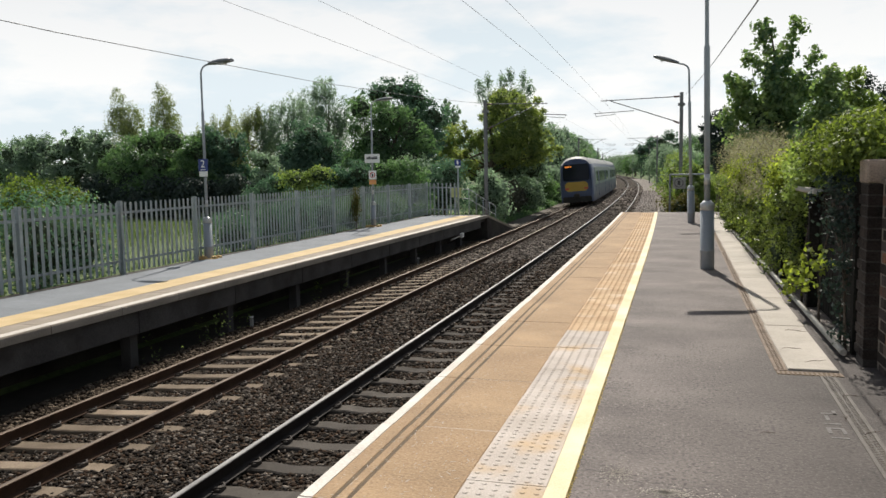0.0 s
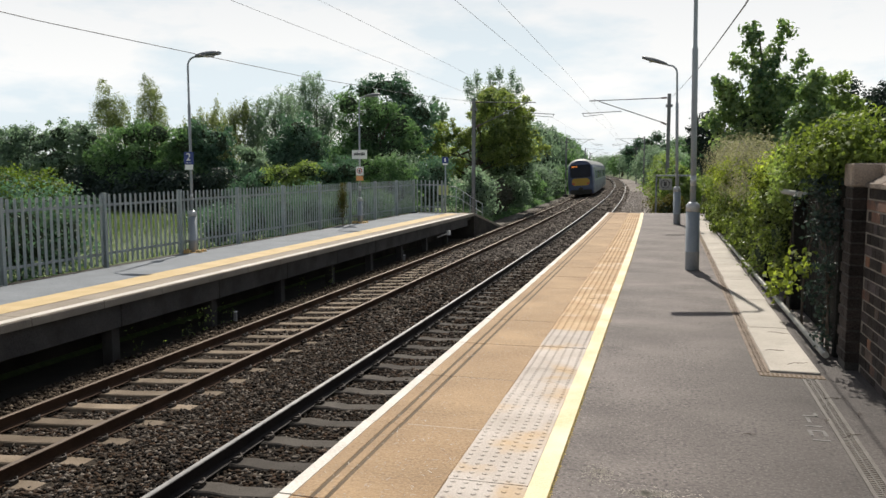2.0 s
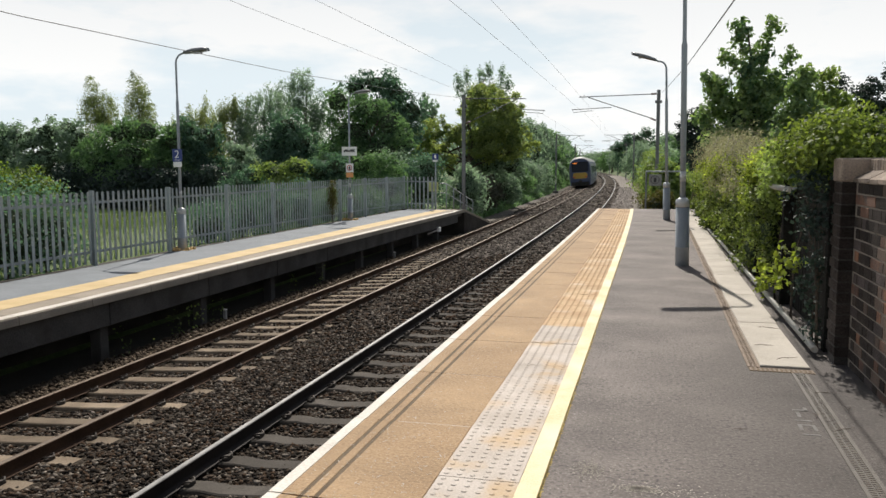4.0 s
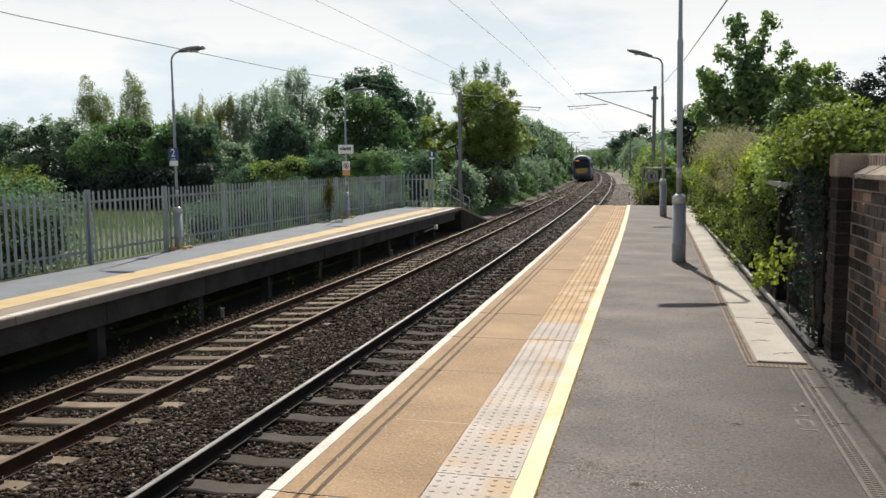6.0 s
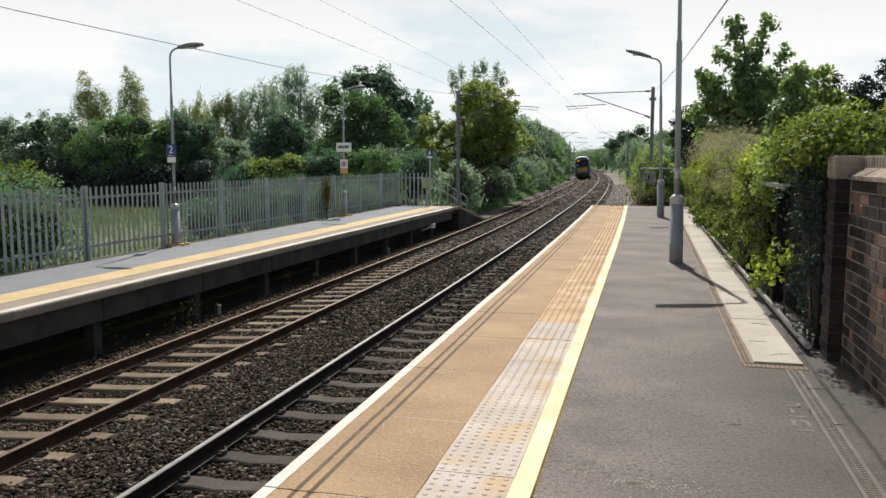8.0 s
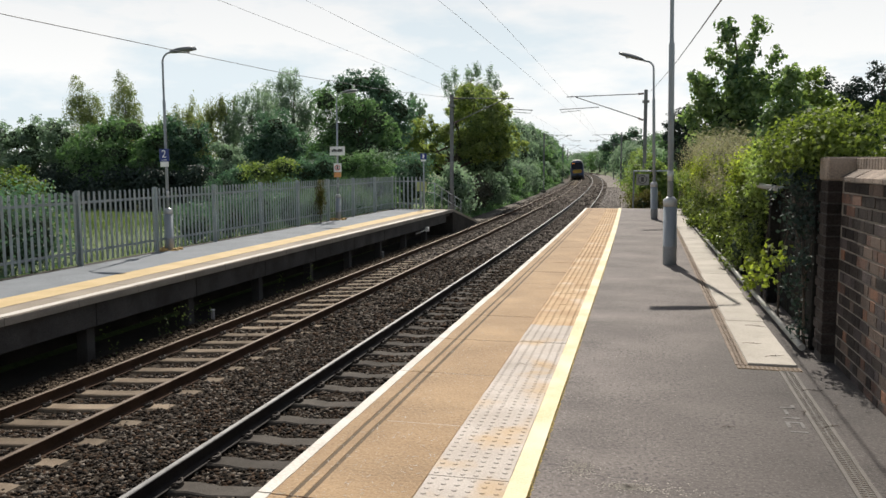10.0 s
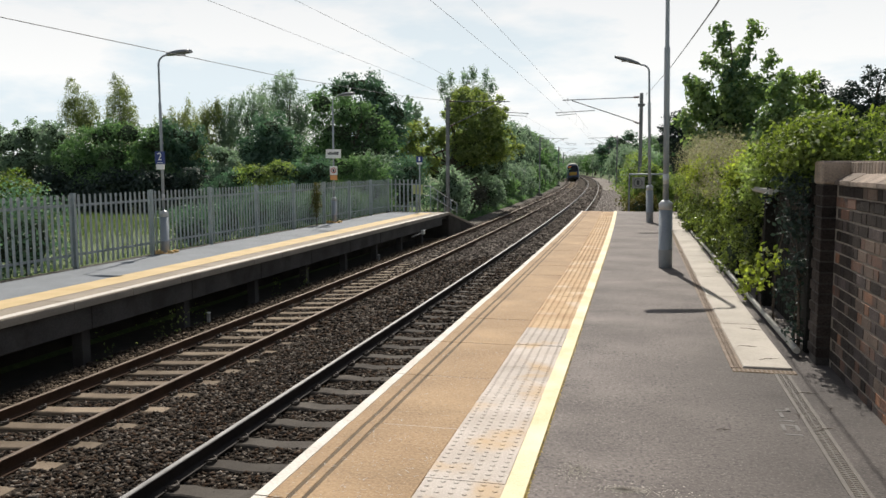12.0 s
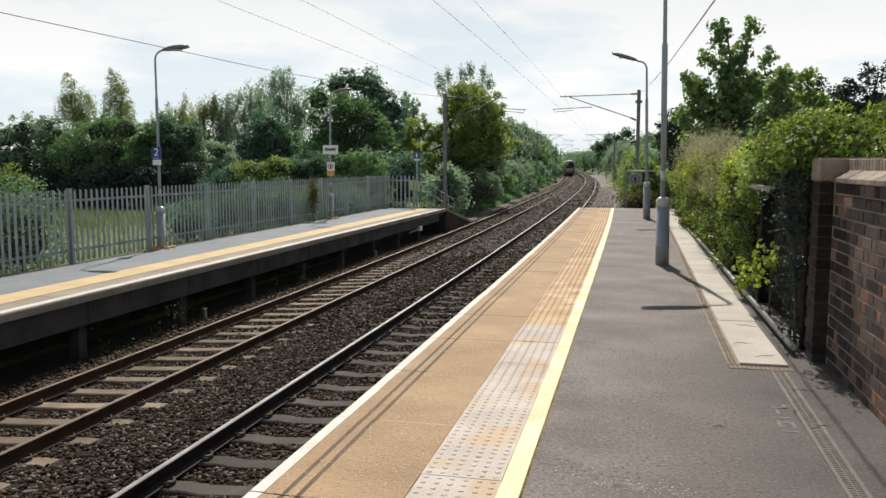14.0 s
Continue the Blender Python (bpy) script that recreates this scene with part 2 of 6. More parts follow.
M = {
    "asphalt": asphalt_mat("asphalt", (0.092, 0.077, 0.070), (0.196, 0.168, 0.154), (0.31, 0.28, 0.262), 0.27, 0.7),
    "asphalt_far": asphalt_mat("asphalt_grey", (0.135, 0.150, 0.165), (0.20, 0.218, 0.238), (0.29, 0.305, 0.32), 0.1),
    "buff": asphalt_mat("buff_concrete", (0.255, 0.162, 0.084), (0.400, 0.268, 0.146), (0.47, 0.345, 0.21), 0.14, 0.22),
    "tile_pale": surf("pale_tactile", (0.42, 0.365, 0.315), (0.58, 0.525, 0.475), 3.0, 0.85, 80, 0.2, spots=(0.52, 0.37, 0.215), spot_scale=2.2, spot_at=(0.52, 0.72), rand=0.08, spec=0.2),
    "tile_buff": surf("buff_tactile", (0.42, 0.275, 0.155), (0.55, 0.405, 0.255), 3.0, 0.85, 80, 0.2, spots=(0.60, 0.50, 0.39), spot_scale=2.0, spot_at=(0.56, 0.74), rand=0.08, spec=0.2),
    "yellow": surf("yellow_paint", (0.62, 0.515, 0.29), (0.74, 0.65, 0.43), 3.0, 0.65, 90, 0.2, spots=(0.72, 0.66, 0.49), spot_scale=1.5, spot_at=(0.45, 0.65), spec=0.2),
    "yellow_far": surf("yellow_line", (0.46, 0.335, 0.165), (0.60, 0.465, 0.265), 2.0, 0.7, 90, 0.2, spec=0.2),
    "white_line": surf("white_line", (0.42, 0.38, 0.325), (0.64, 0.60, 0.54), 3.0, 0.65, 60, 0.2),
    "slab": surf("pale_concrete", (0.33, 0.295, 0.25), (0.48, 0.44, 0.385), 2.0, 0.85, 90, 0.3, spots=(0.25, 0.225, 0.19), spot_scale=1.6, spot_at=(0.56, 0.75), rand=0.05),
    "drain": surf("rusty_drain", (0.12, 0.085, 0.06), (0.24, 0.18, 0.13), 5.0, 0.8, 120, 0.4),
    "drain_grey": surf("galvanised_grate", (0.062, 0.052, 0.044), (0.115, 0.100, 0.087), 5.0, 0.65, 120, 0.3),
    "groove": surf("groove_dirt", (0.078, 0.053, 0.029), (0.14, 0.098, 0.056), 5.0, 0.9, 80, 0.2),
    "concrete_dark": surf("weathered_concrete", (0.10, 0.095, 0.085), (0.20, 0.19, 0.17), 1.2, 0.9, 60, 0.4),
    # brickwork with the shade of the platform recess put into its colour
    "wall_dark": surf("shaded_brickwork", (0.026, 0.0235, 0.021), (0.085, 0.075, 0.066), 1.2, 0.95, 50, 0.5, spec=0.08),
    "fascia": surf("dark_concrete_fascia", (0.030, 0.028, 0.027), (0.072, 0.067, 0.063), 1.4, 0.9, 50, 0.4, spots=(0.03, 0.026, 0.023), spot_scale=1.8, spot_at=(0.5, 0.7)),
    "tan_edge": surf("tan_edge_paving", (0.20, 0.165, 0.125), (0.33, 0.28, 0.22), 1.6, 0.85, 70, 0.3),
    "earth": surf("dark_ground", (0.02, 0.017, 0.013), (0.05, 0.043, 0.033), 4.0, 0.95, 50, 0.6),
    "coping": surf("coping_edge", (0.20, 0.175, 0.145), (0.34, 0.30, 0.25), 1.5, 0.85, 60, 0.3),
    "sleeper": surf("concrete_sleeper", (0.130, 0.098, 0.068), (0.262, 0.209, 0.153), 2.5, 0.9, 70, 0.4, rand=0.26, spec=0.2),
    "sleeper_dirty": surf("oily_sleeper", (0.045, 0.039, 0.033), (0.10, 0.089, 0.077), 2.5, 0.9, 70, 0.4, rand=0.2, spec=0.15),
    "rail_rust": surf("rusty_rail", (0.038, 0.022, 0.014), (0.082, 0.047, 0.029), 3.0, 0.85, 70, 0.3, spec=0.15),
    "rail_dark": surf("dark_rail", (0.016, 0.013, 0.012), (0.036, 0.030, 0.027), 3.0, 0.75, 70, 0.2, spec=0.2),
    "rail_top": surf("polished_steel", (0.125, 0.122, 0.119), (0.225, 0.22, 0.215), 4.0, 0.55, 90, 0.05, metal=0.9),
    "rail_top_brown": surf("worn_steel", (0.10, 0.075, 0.056), (0.18, 0.142, 0.112), 4.0, 0.5, 90, 0.05, metal=0.8),
    "clip": surf("rail_clip", (0.03, 0.025, 0.02), (0.07, 0.055, 0.045), 9.0, 0.8, 60, 0.2),
    "ballast": surf("ballast_bed", (0.012, 0.0095, 0.007), (0.080, 0.063, 0.047), 14.0, 0.95, 34, 1.0, dist=0.04, spec=0.1),
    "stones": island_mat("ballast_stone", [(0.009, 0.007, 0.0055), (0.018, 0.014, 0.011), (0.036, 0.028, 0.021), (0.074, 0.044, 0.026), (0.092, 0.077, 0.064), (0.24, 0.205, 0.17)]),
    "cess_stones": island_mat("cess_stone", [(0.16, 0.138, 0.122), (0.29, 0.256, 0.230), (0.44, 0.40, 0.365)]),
    "stones_far": island_mat("pale_ballast_stone", [(0.038, 0.032, 0.026), (0.085, 0.071, 0.060), (0.155, 0.132, 0.112), (0.25, 0.215, 0.185)]),
    "gravel": surf("cess_gravel", (0.11, 0.094, 0.080), (0.25, 0.218, 0.19), 9.0, 0.95, 24, 0.8, dist=0.03),
    "gravel_dull": surf("dull_gravel", (0.045, 0.038, 0.031), (0.145, 0.122, 0.098), 7.0, 0.95, 22, 0.9, dist=0.03),
    "shoulder": island_mat("shoulder_stone", [(0.022, 0.016, 0.011), (0.050, 0.036, 0.025), (0.090, 0.068, 0.048), (0.19, 0.15, 0.11)]),
    "grass": surf("rough_grass", (0.052, 0.080, 0.026), (0.130, 0.172, 0.062), 0.35, 0.95, 9, 0.6, dist=0.05),
    "grass_blade": leaf_mat("grass_blade", (0.06, 0.10, 0.032), (0.165, 0.215, 0.08), (1.0, 1.1, 0.5), 0.6),
    "steel": surf("galvanised_steel", (0.24, 0.275, 0.285), (0.38, 0.42, 0.43), 3.0, 0.6, 60, 0.1, metal=0.15, rand=0.06),
    "lamp_grey": surf("grey_column_paint", (0.235, 0.262, 0.290), (0.315, 0.342, 0.370), 1.5, 0.5, 60, 0.1),
    "lamp_band": surf("bare_band", (0.40, 0.41, 0.415), (0.55, 0.555, 0.56), 4.0, 0.45, 60, 0.1, metal=0.3),
    "lantern": surf("grey_lantern", (0.115, 0.122, 0.135), (0.18, 0.19, 0.205), 4.0, 0.45, 60, 0.05),
    "lens": surf("lantern_lens", (0.30, 0.31, 0.32), (0.42, 0.43, 0.44), 6.0, 0.3, 60, 0.0),
    "foot": surf("orange_block", (0.45, 0.28, 0.10), (0.62, 0.42, 0.18), 9.0, 0.7, 60, 0.2),
    "mast": surf("mast_steel", (0.11, 0.115, 0.12), (0.19, 0.195, 0.20), 2.0, 0.6, 50, 0.1),
    "wire": surf("wire", (0.10, 0.10, 0.10), (0.16, 0.16, 0.16), 2.0, 0.5, 50, 0.0),
    "insulator": surf("insulator", (0.10, 0.06, 0.05), (0.16, 0.10, 0.09), 9.0, 0.3, 50, 0.0),
    "blue": surf("blue_sign", (0.012, 0.03, 0.16), (0.02, 0.045, 0.22), 3.0, 0.4, 60, 0.0),
    "white": surf("white_sign", (0.72, 0.72, 0.70), (0.82, 0.82, 0.80), 3.0, 0.5, 60, 0.0),
    "black": surf("black_paint", (0.02, 0.02, 0.022), (0.04, 0.04, 0.042), 3.0, 0.5, 60, 0.0),
    "red": surf("red_sign", (0.45, 0.03, 0.03), (0.55, 0.06, 0.05), 3.0, 0.5, 60, 0.0),
    "orange": surf("orange_sign", (0.62, 0.25, 0.08), (0.72, 0.33, 0.12), 3.0, 0.5, 60, 0.0),
    "yellow_sign": surf("yellow_sign", (0.36, 0.40, 0.16), (0.46, 0.50, 0.22), 3.0, 0.5, 60, 0.0),
    "brick": surf("old_red_brick", (0.058, 0.033, 0.025), (0.185, 0.090, 0.055), 6.0, 0.9, 70, 0.5, spots=(0.062, 0.049, 0.042), spot_scale=5.0, spot_at=(0.50, 0.66), rand=0.3),
    "brick_soot_shade": surf("sooty_shaded_brick", (0.018, 0.0145, 0.013), (0.058, 0.046, 0.040), 6.0, 0.9, 70, 0.5, rand=0.3, spec=0.15),
    "brick_orange": surf("orange_brick", (0.13, 0.060, 0.034), (0.28, 0.132, 0.070), 6.0, 0.9, 70, 0.5, spots=(0.10, 0.062, 0.045), spot_scale=9.0, spot_at=(0.55, 0.7), rand=0.25),
    "brick_blue": surf("grey_purple_brick", (0.040, 0.031, 0.030), (0.105, 0.083, 0.077), 6.0, 0.85, 70, 0.5, rand=0.25, spec=0.2),
    "brick_buff": surf("brown_brick", (0.070, 0.048, 0.036), (0.15, 0.10, 0.072), 6.0, 0.9, 70, 0.5, rand=0.2),
    "brick_cap": surf("capping_brick", (0.13, 0.10, 0.08), (0.29, 0.228, 0.178), 6.0, 0.9, 70, 0.4, rand=0.38),
    "mortar_dark": surf("dark_mortar", (0.022, 0.019, 0.017), (0.060, 0.052, 0.046), 5.0, 0.95, 60, 0.4),
    "mortar": surf("lime_mortar", (0.14, 0.118, 0.095), (0.26, 0.222, 0.182), 5.0, 0.95, 60, 0.5),
    # dark timber, taken down to near black for the shade under the climbers
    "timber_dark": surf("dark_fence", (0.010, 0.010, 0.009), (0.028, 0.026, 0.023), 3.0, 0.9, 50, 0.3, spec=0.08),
    "pipe": surf("weathered_tube", (0.30, 0.29, 0.26), (0.46, 0.44, 0.40), 4.0, 0.6, 50, 0.1, metal=0.2),
    "dry_stem": surf("dry_stem", (0.20, 0.18, 0.145), (0.36, 0.33, 0.28), 8.0, 0.9, 60, 0.2),
    "leaf_brown": leaf_mat("leaf_brown", (0.040, 0.043, 0.034), (0.115, 0.116, 0.085), (1.2, 1.25, 1.0), 0.8, 0.3),
    "leaf_bush": leaf_mat("leaf_bush", (0.036, 0.064, 0.017), (0.155, 0.200, 0.056), (1.8, 2.0, 0.8), 1.2),
    "bark": surf("bark", (0.05, 0.04, 0.03), (0.13, 0.10, 0.075), 4.0, 0.95, 40, 0.8, dist=0.03),
    "leaf_dark": leaf_mat("leaf_dark", (0.042, 0.083, 0.065), (0.126, 0.200, 0.143), (1.5, 1.85, 1.2), 0.5, 0.42),
    "leaf_mid": leaf_mat("leaf_mid", (0.059, 0.107, 0.060), (0.146, 0.223, 0.120), (1.7, 2.0, 1.1)),
    "leaf_light": leaf_mat("leaf_light", (0.074, 0.112, 0.048), (0.215, 0.270, 0.108), (2.0, 2.15, 1.0)),
    "leaf_olive": leaf_mat("leaf_olive", (0.098, 0.127, 0.069), (0.230, 0.259, 0.138), (1.8, 1.9, 1.1)),
    "leaf_maple": leaf_mat("leaf_maple", (0.057, 0.112, 0.072), (0.216, 0.280, 0.129), (1.7, 1.9, 0.9), 1.1, 0.45),
    "leaf_laurel": leaf_mat("leaf_laurel", (0.018, 0.034, 0.014), (0.185, 0.235, 0.078), (2.2, 2.3, 0.8), 1.8, 0.36, 0.5, 0.15),
    "leaf_gold": leaf_mat("leaf_gold", (0.090, 0.133, 0.066), (0.268, 0.310, 0.142), (2.0, 2.05, 0.95), 0.9, 0.55),
    # grey-green willow leaf; also puts haze into far crowns
    "leaf_grey": leaf_mat("leaf_grey", (0.103, 0.150, 0.118), (0.229, 0.293, 0.231), (1.65, 1.85, 1.3)),
    "leaf_core_shade": surf("shade_core", (0.034, 0.050, 0.030), (0.078, 0.100, 0.060), 1.5, 0.95, 12, 1.0, dist=0.1, spec=0.05),
    # dark conifer leaf; also gives shaded undergrowth and ivy their darkness
    "leaf_conifer_shade": leaf_mat("leaf_conifer_shade", (0.016, 0.029, 0.025), (0.051, 0.074, 0.062), (1.0, 1.2, 0.8), 0.6, 0.2),
    "leaf_dry": leaf_mat("leaf_dry", (0.16, 0.150, 0.096), (0.36, 0.345, 0.24), (1.2, 1.25, 0.9)),
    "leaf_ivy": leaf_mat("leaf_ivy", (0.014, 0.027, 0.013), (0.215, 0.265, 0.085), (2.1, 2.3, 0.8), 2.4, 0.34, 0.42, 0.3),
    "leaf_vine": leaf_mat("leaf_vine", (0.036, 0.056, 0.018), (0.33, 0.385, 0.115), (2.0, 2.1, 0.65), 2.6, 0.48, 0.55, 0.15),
    "leaf_rust": leaf_mat("leaf_rust", (0.045, 0.040, 0.018), (0.13, 0.125, 0.04), (1.1, 1.1, 0.6)),
    "flower": surf("pale_flower", (0.6, 0.58, 0.5), (0.75, 0.73, 0.65), 8.0, 0.8, 60, 0.0),
    "train_blue": surf("dark_blue_body", (0.034, 0.050, 0.112), (0.048, 0.070, 0.145), 1.0, 0.35, 40, 0.0),
    "train_white": surf("off_white_body", (0.34, 0.37, 0.36), (0.44, 0.47, 0.46), 1.0, 0.35, 40, 0.0),
    "train_green": surf("pale_green_band", (0.24, 0.32, 0.28), (0.32, 0.41, 0.36), 1.0, 0.4, 40, 0.0),
    "train_roof": surf("grey_roof", (0.20, 0.205, 0.20), (0.31, 0.315, 0.305), 1.5, 0.6, 40, 0.1),
    "train_yellow": surf("warning_yellow", (0.40, 0.25, 0.035), (0.52, 0.33, 0.05), 1.0, 0.5, 40, 0.0),
    "train_glass": surf("dark_glass", (0.010, 0.012, 0.018), (0.018, 0.021, 0.03), 1.0, 0.12, 40, 0.0, spec=0.15),
    # grey-green base colour stands in for trees mirrored in the windows
    "side_glass": surf("reflection_side_glass", (0.05, 0.06, 0.055), (0.075, 0.088, 0.078), 1.0, 0.12, 40, 0.0, spec=0.9),
    "under": surf("underframe_dirt", (0.02, 0.018, 0.016), (0.05, 0.045, 0.04), 3.0, 0.85, 40, 0.3),
    "led": glow("orange_led", (1.0, 0.30, 0.05), 0.7),
    "tail": surf("red_tail_lamp", (0.45, 0.06, 0.03), (0.55, 0.10, 0.05), 4.0, 0.3, 40, 0.0),
    "train_mid": surf("mid_blue_band", (0.034, 0.062, 0.13), (0.05, 0.082, 0.165), 1.0, 0.35, 40, 0.0),
    "sign_grey": surf("weathered_sign", (0.16, 0.16, 0.155), (0.30, 0.30, 0.29), 6.0, 0.6, 50, 0.1),
    "chalk": surf("faded_paint", (0.115, 0.108, 0.102), (0.20, 0.192, 0.185), 14.0, 0.9, 60, 0.2),
    "moss": surf("ochre_moss", (0.40, 0.29, 0.09), (0.56, 0.44, 0.18), 14.0, 0.95, 60, 0.0, spec=0.1),
}

# ---- mesh helpers ----
def part(name, bm, material, parent=None, label=""):
    me = bpy.data.meshes.new(name)
    bm.to_mesh(me)
    bm.free()
    me.materials.append(M[material])
    ob = new(name, me)
    if parent is not None:
        ob.parent = parent
    if label:
        ob["label"] = label
    return ob


def share(name, me, parent, m=None, label=""):
    """One more object on a mesh that others use too."""
    ob = new(name, me)
    if parent is not None:
        ob.parent = parent
    if m is not None:
        ob.matrix_local = m
    if label:
        ob["label"] = label
    return ob


def mesh_of(name, bm, material):
    me = bpy.data.meshes.new(name)
    bm.to_mesh(me)
    bm.free()
    me.materials.append(M[material])
    return me


def thing(name, at=(0, 0, 0), label="", category="", group="", kind=""):
    ob = new(name)
    ob.location = at
    ob.empty_display_size = 0.1
    return tagged(ob, label, category, group, kind)


def box(bm, x0, x1, y0, y1, z0, z1, bevel=0.0):
    vs = [bm.verts.new((x, y, z)) for z in (z0, z1) for y in (y0, y1) for x in (x0, x1)]
    fs = [bm.faces.new([vs[i] for i in q]) for q in ((0, 2, 3, 1), (4, 5, 7, 6), (0, 1, 5, 4), (2, 6, 7, 3), (0, 4, 6, 2), (1, 3, 7, 5))]
    if bevel:
        es = list({e for f in fs for e in f.edges})
        bmesh.ops.bevel(bm, geom=es, offset=bevel, segments=1, affect='EDGES', clamp_overlap=True)
    return bm


def boxed(*a, bevel=0.0):
    return box(bmesh.new(), *a, bevel=bevel)


def tube(bm, pts, radii, n=10, caps=True, smooth=True):
    """A round bar along a line of points, with a radius at each."""
    pts = [Vector(p) for p in pts]
    if not isinstance(radii, (list, tuple)):
        radii = [radii] * len(pts)
    rings, side = [], None
    for i, p in enumerate(pts):
        d = (pts[min(i + 1, len(pts) - 1)] - pts[max(i - 1, 0)]).normalized()
        if side is None:
            side = d.orthogonal().normalized()
        side = (side - d * side.dot(d)).normalized()
        up = d.cross(side)
        rings.append([bm.verts.new(p + radii[i] * (math.cos(a) * side + math.sin(a) * up)) for a in (2 * math.pi * k / n for k in range(n))])
    for r0, r1 in zip(rings, rings[1:]):
        for k in range(n):
            f = bm.faces.new((r0[k], r0[(k + 1) % n], r1[(k + 1) % n], r1[k]))
            f.smooth = smooth
    if caps:
        bm.faces.new(rings[0][::-1])
        bm.faces.new(rings[-1])
    return bm


def bend(y):
    """Sideways shift of the line of the railway: straight, then a long curve."""
    return 0.0 if y < 8 else -((y - 8) ** 2) / 4500.0


def heading(y):
    return 0.0 if y < 8 else (y - 8) / 2250.0


def edge_bend(y):
    """The near platform's own slight curve."""
    return 0.0 if y < 12 else -((y - 12) ** 2) / 2400.0


def stations(y0, y1, near=4.0):
    """Cross-section places along the line, closer together near the camera."""
    ys, y = [], y0
    while y < y1:
        ys.append(y)
        y += near if y < 120 else near * 2.5
    return ys + [y1]


def sweep(bm, profile, ys, closed=True, flex=True):
    """Draws a cross-section of (x, z) along y, following the bend."""
    rings = [[bm.verts.new((x + (bend(y) if flex else 0), y, z)) for x, z in profile] for y in ys]
    n = len(profile)
    for r0, r1 in zip(rings, rings[1:]):
        for k in range(n if closed else n - 1):
            bm.faces.new((r0[k], r0[(k + 1) % n], r1[(k + 1) % n], r1[k]))
    if closed:
        bm.faces.new(rings[0][::-1])
        bm.faces.new(rings[-1])
    bmesh.ops.recalc_face_normals(bm, faces=bm.faces)
    return bm


def numpy_mesh(name, co, faces, material, smooth=False):
    """co: (n, 3); faces: (m, k), all with the same number of corners."""
    me = bpy.data.meshes.new(name)
    k = faces.shape[1]
    me.vertices.add(len(co))
    me.vertices.foreach_set("co", np.ascontiguousarray(co, np.float32).ravel())
    me.loops.add(faces.size)
    me.loops.foreach_set("vertex_index", np.ascontiguousarray(faces, np.int32).ravel())
    me.polygons.add(len(faces))
    me.polygons.foreach_set("loop_start", np.arange(0, faces.size, k, dtype=np.int32))
    me.materials.append(M[material])
    me.update(calc_edges=True)
    return me


def leaf_mesh(name, centres, outward, size, material, rng, narrow=0.55, droop=0.0, lay=0.8):
    """Kite-shaped leaves, each turned its own way but leaning outwards."""
    n = len(centres)
    nrm = outward * lay + rng.normal(size=(n, 3)) * 0.6
    nrm /= np.linalg.norm(nrm, axis=1, keepdims=True) + 1e-9
    t = rng.normal(size=(n, 3))
    t[:, 2] -= droop
    t -= nrm * (t * nrm).sum(1, keepdims=True)
    t /= np.linalg.norm(t, axis=1, keepdims=True) + 1e-9
    s = np.cross(nrm, t)
    L = (size * rng.uniform(0.6, 1.4, n))[:, None]
    fold = nrm * L * 0.12
    co = np.stack([centres - t * L * 0.5, centres + s * L * narrow * 0.5 + fold, centres + t * L * 0.55, centres - s * L * narrow * 0.5 + fold], 1).reshape(-1, 3)
    return numpy_mesh(name, co, np.arange(4 * n).reshape(n, 4), material)


def clumps(blobs, k, rng, rough=0.35):
    """Boughs spread over the outside of larger masses: centres and radii."""
    cs, rs = [], []
    vol = np.array([b[3] * b[4] * b[5] for b in blobs]) ** (2 / 3)
    pick = list(range(len(blobs))) * 2 + list(rng.choice(len(blobs), k, p=vol / vol.sum()))
    for i in pick:
        x, y, z, a, b, c = blobs[i]
        d = rng.normal(size=3)
        d[2] += 0.25
        d /= np.linalg.norm(d)
        q = rng.uniform(0.65, 1.0)
        cs.append((x + a * d[0] * q, y + b * d[1] * q, z + c * d[2] * q))
        rs.append((a * b * c) ** (1 / 3) * rough * rng.uniform(0.5, 1.45))
    return np.array(cs), np.array(rs)


def crown_points(blobs, k, n, rng, rough=0.35, flat=0.75, plume=0.0, fill=0.24):
    """Leaves over the boughs and, by the share fill, through the outer half of each mass; plume draws the boughs upwards into sprays."""
    cs, rs = clumps(blobs, k, rng, rough)
    w = rs ** 2
    i = rng.choice(len(rs), n, p=w / w.sum())
    d = rng.normal(size=(n, 3))
    d[:, 2] += 0.2
    d /= np.linalg.norm(d, axis=1, keepdims=True)
    q = np.where(rng.random(n) < 0.8, rng.uniform(0.4, 1.0, n), rng.uniform(0.95, 1.55, n))
    off = d * (rs[i] * q)[:, None]
    off[:, 2] *= flat + plume
    off[:, :2] *= 1 - 0.45 * min(1.0, plume)
    at = cs[i] + off
    m = int(n * fill)
    bl = np.array(blobs, float)
    w = (bl[:, 3] * bl[:, 4] * bl[:, 5]) ** (2 / 3)
    j = rng.choice(len(bl), m, p=w / w.sum())
    at[:m] = bl[j, :3] + d[:m] * bl[j, 3:] * rng.uniform(0.2, 0.88, m)[:, None]
    out = d.copy()
    out[:, 2] += 0.35
    return at, out


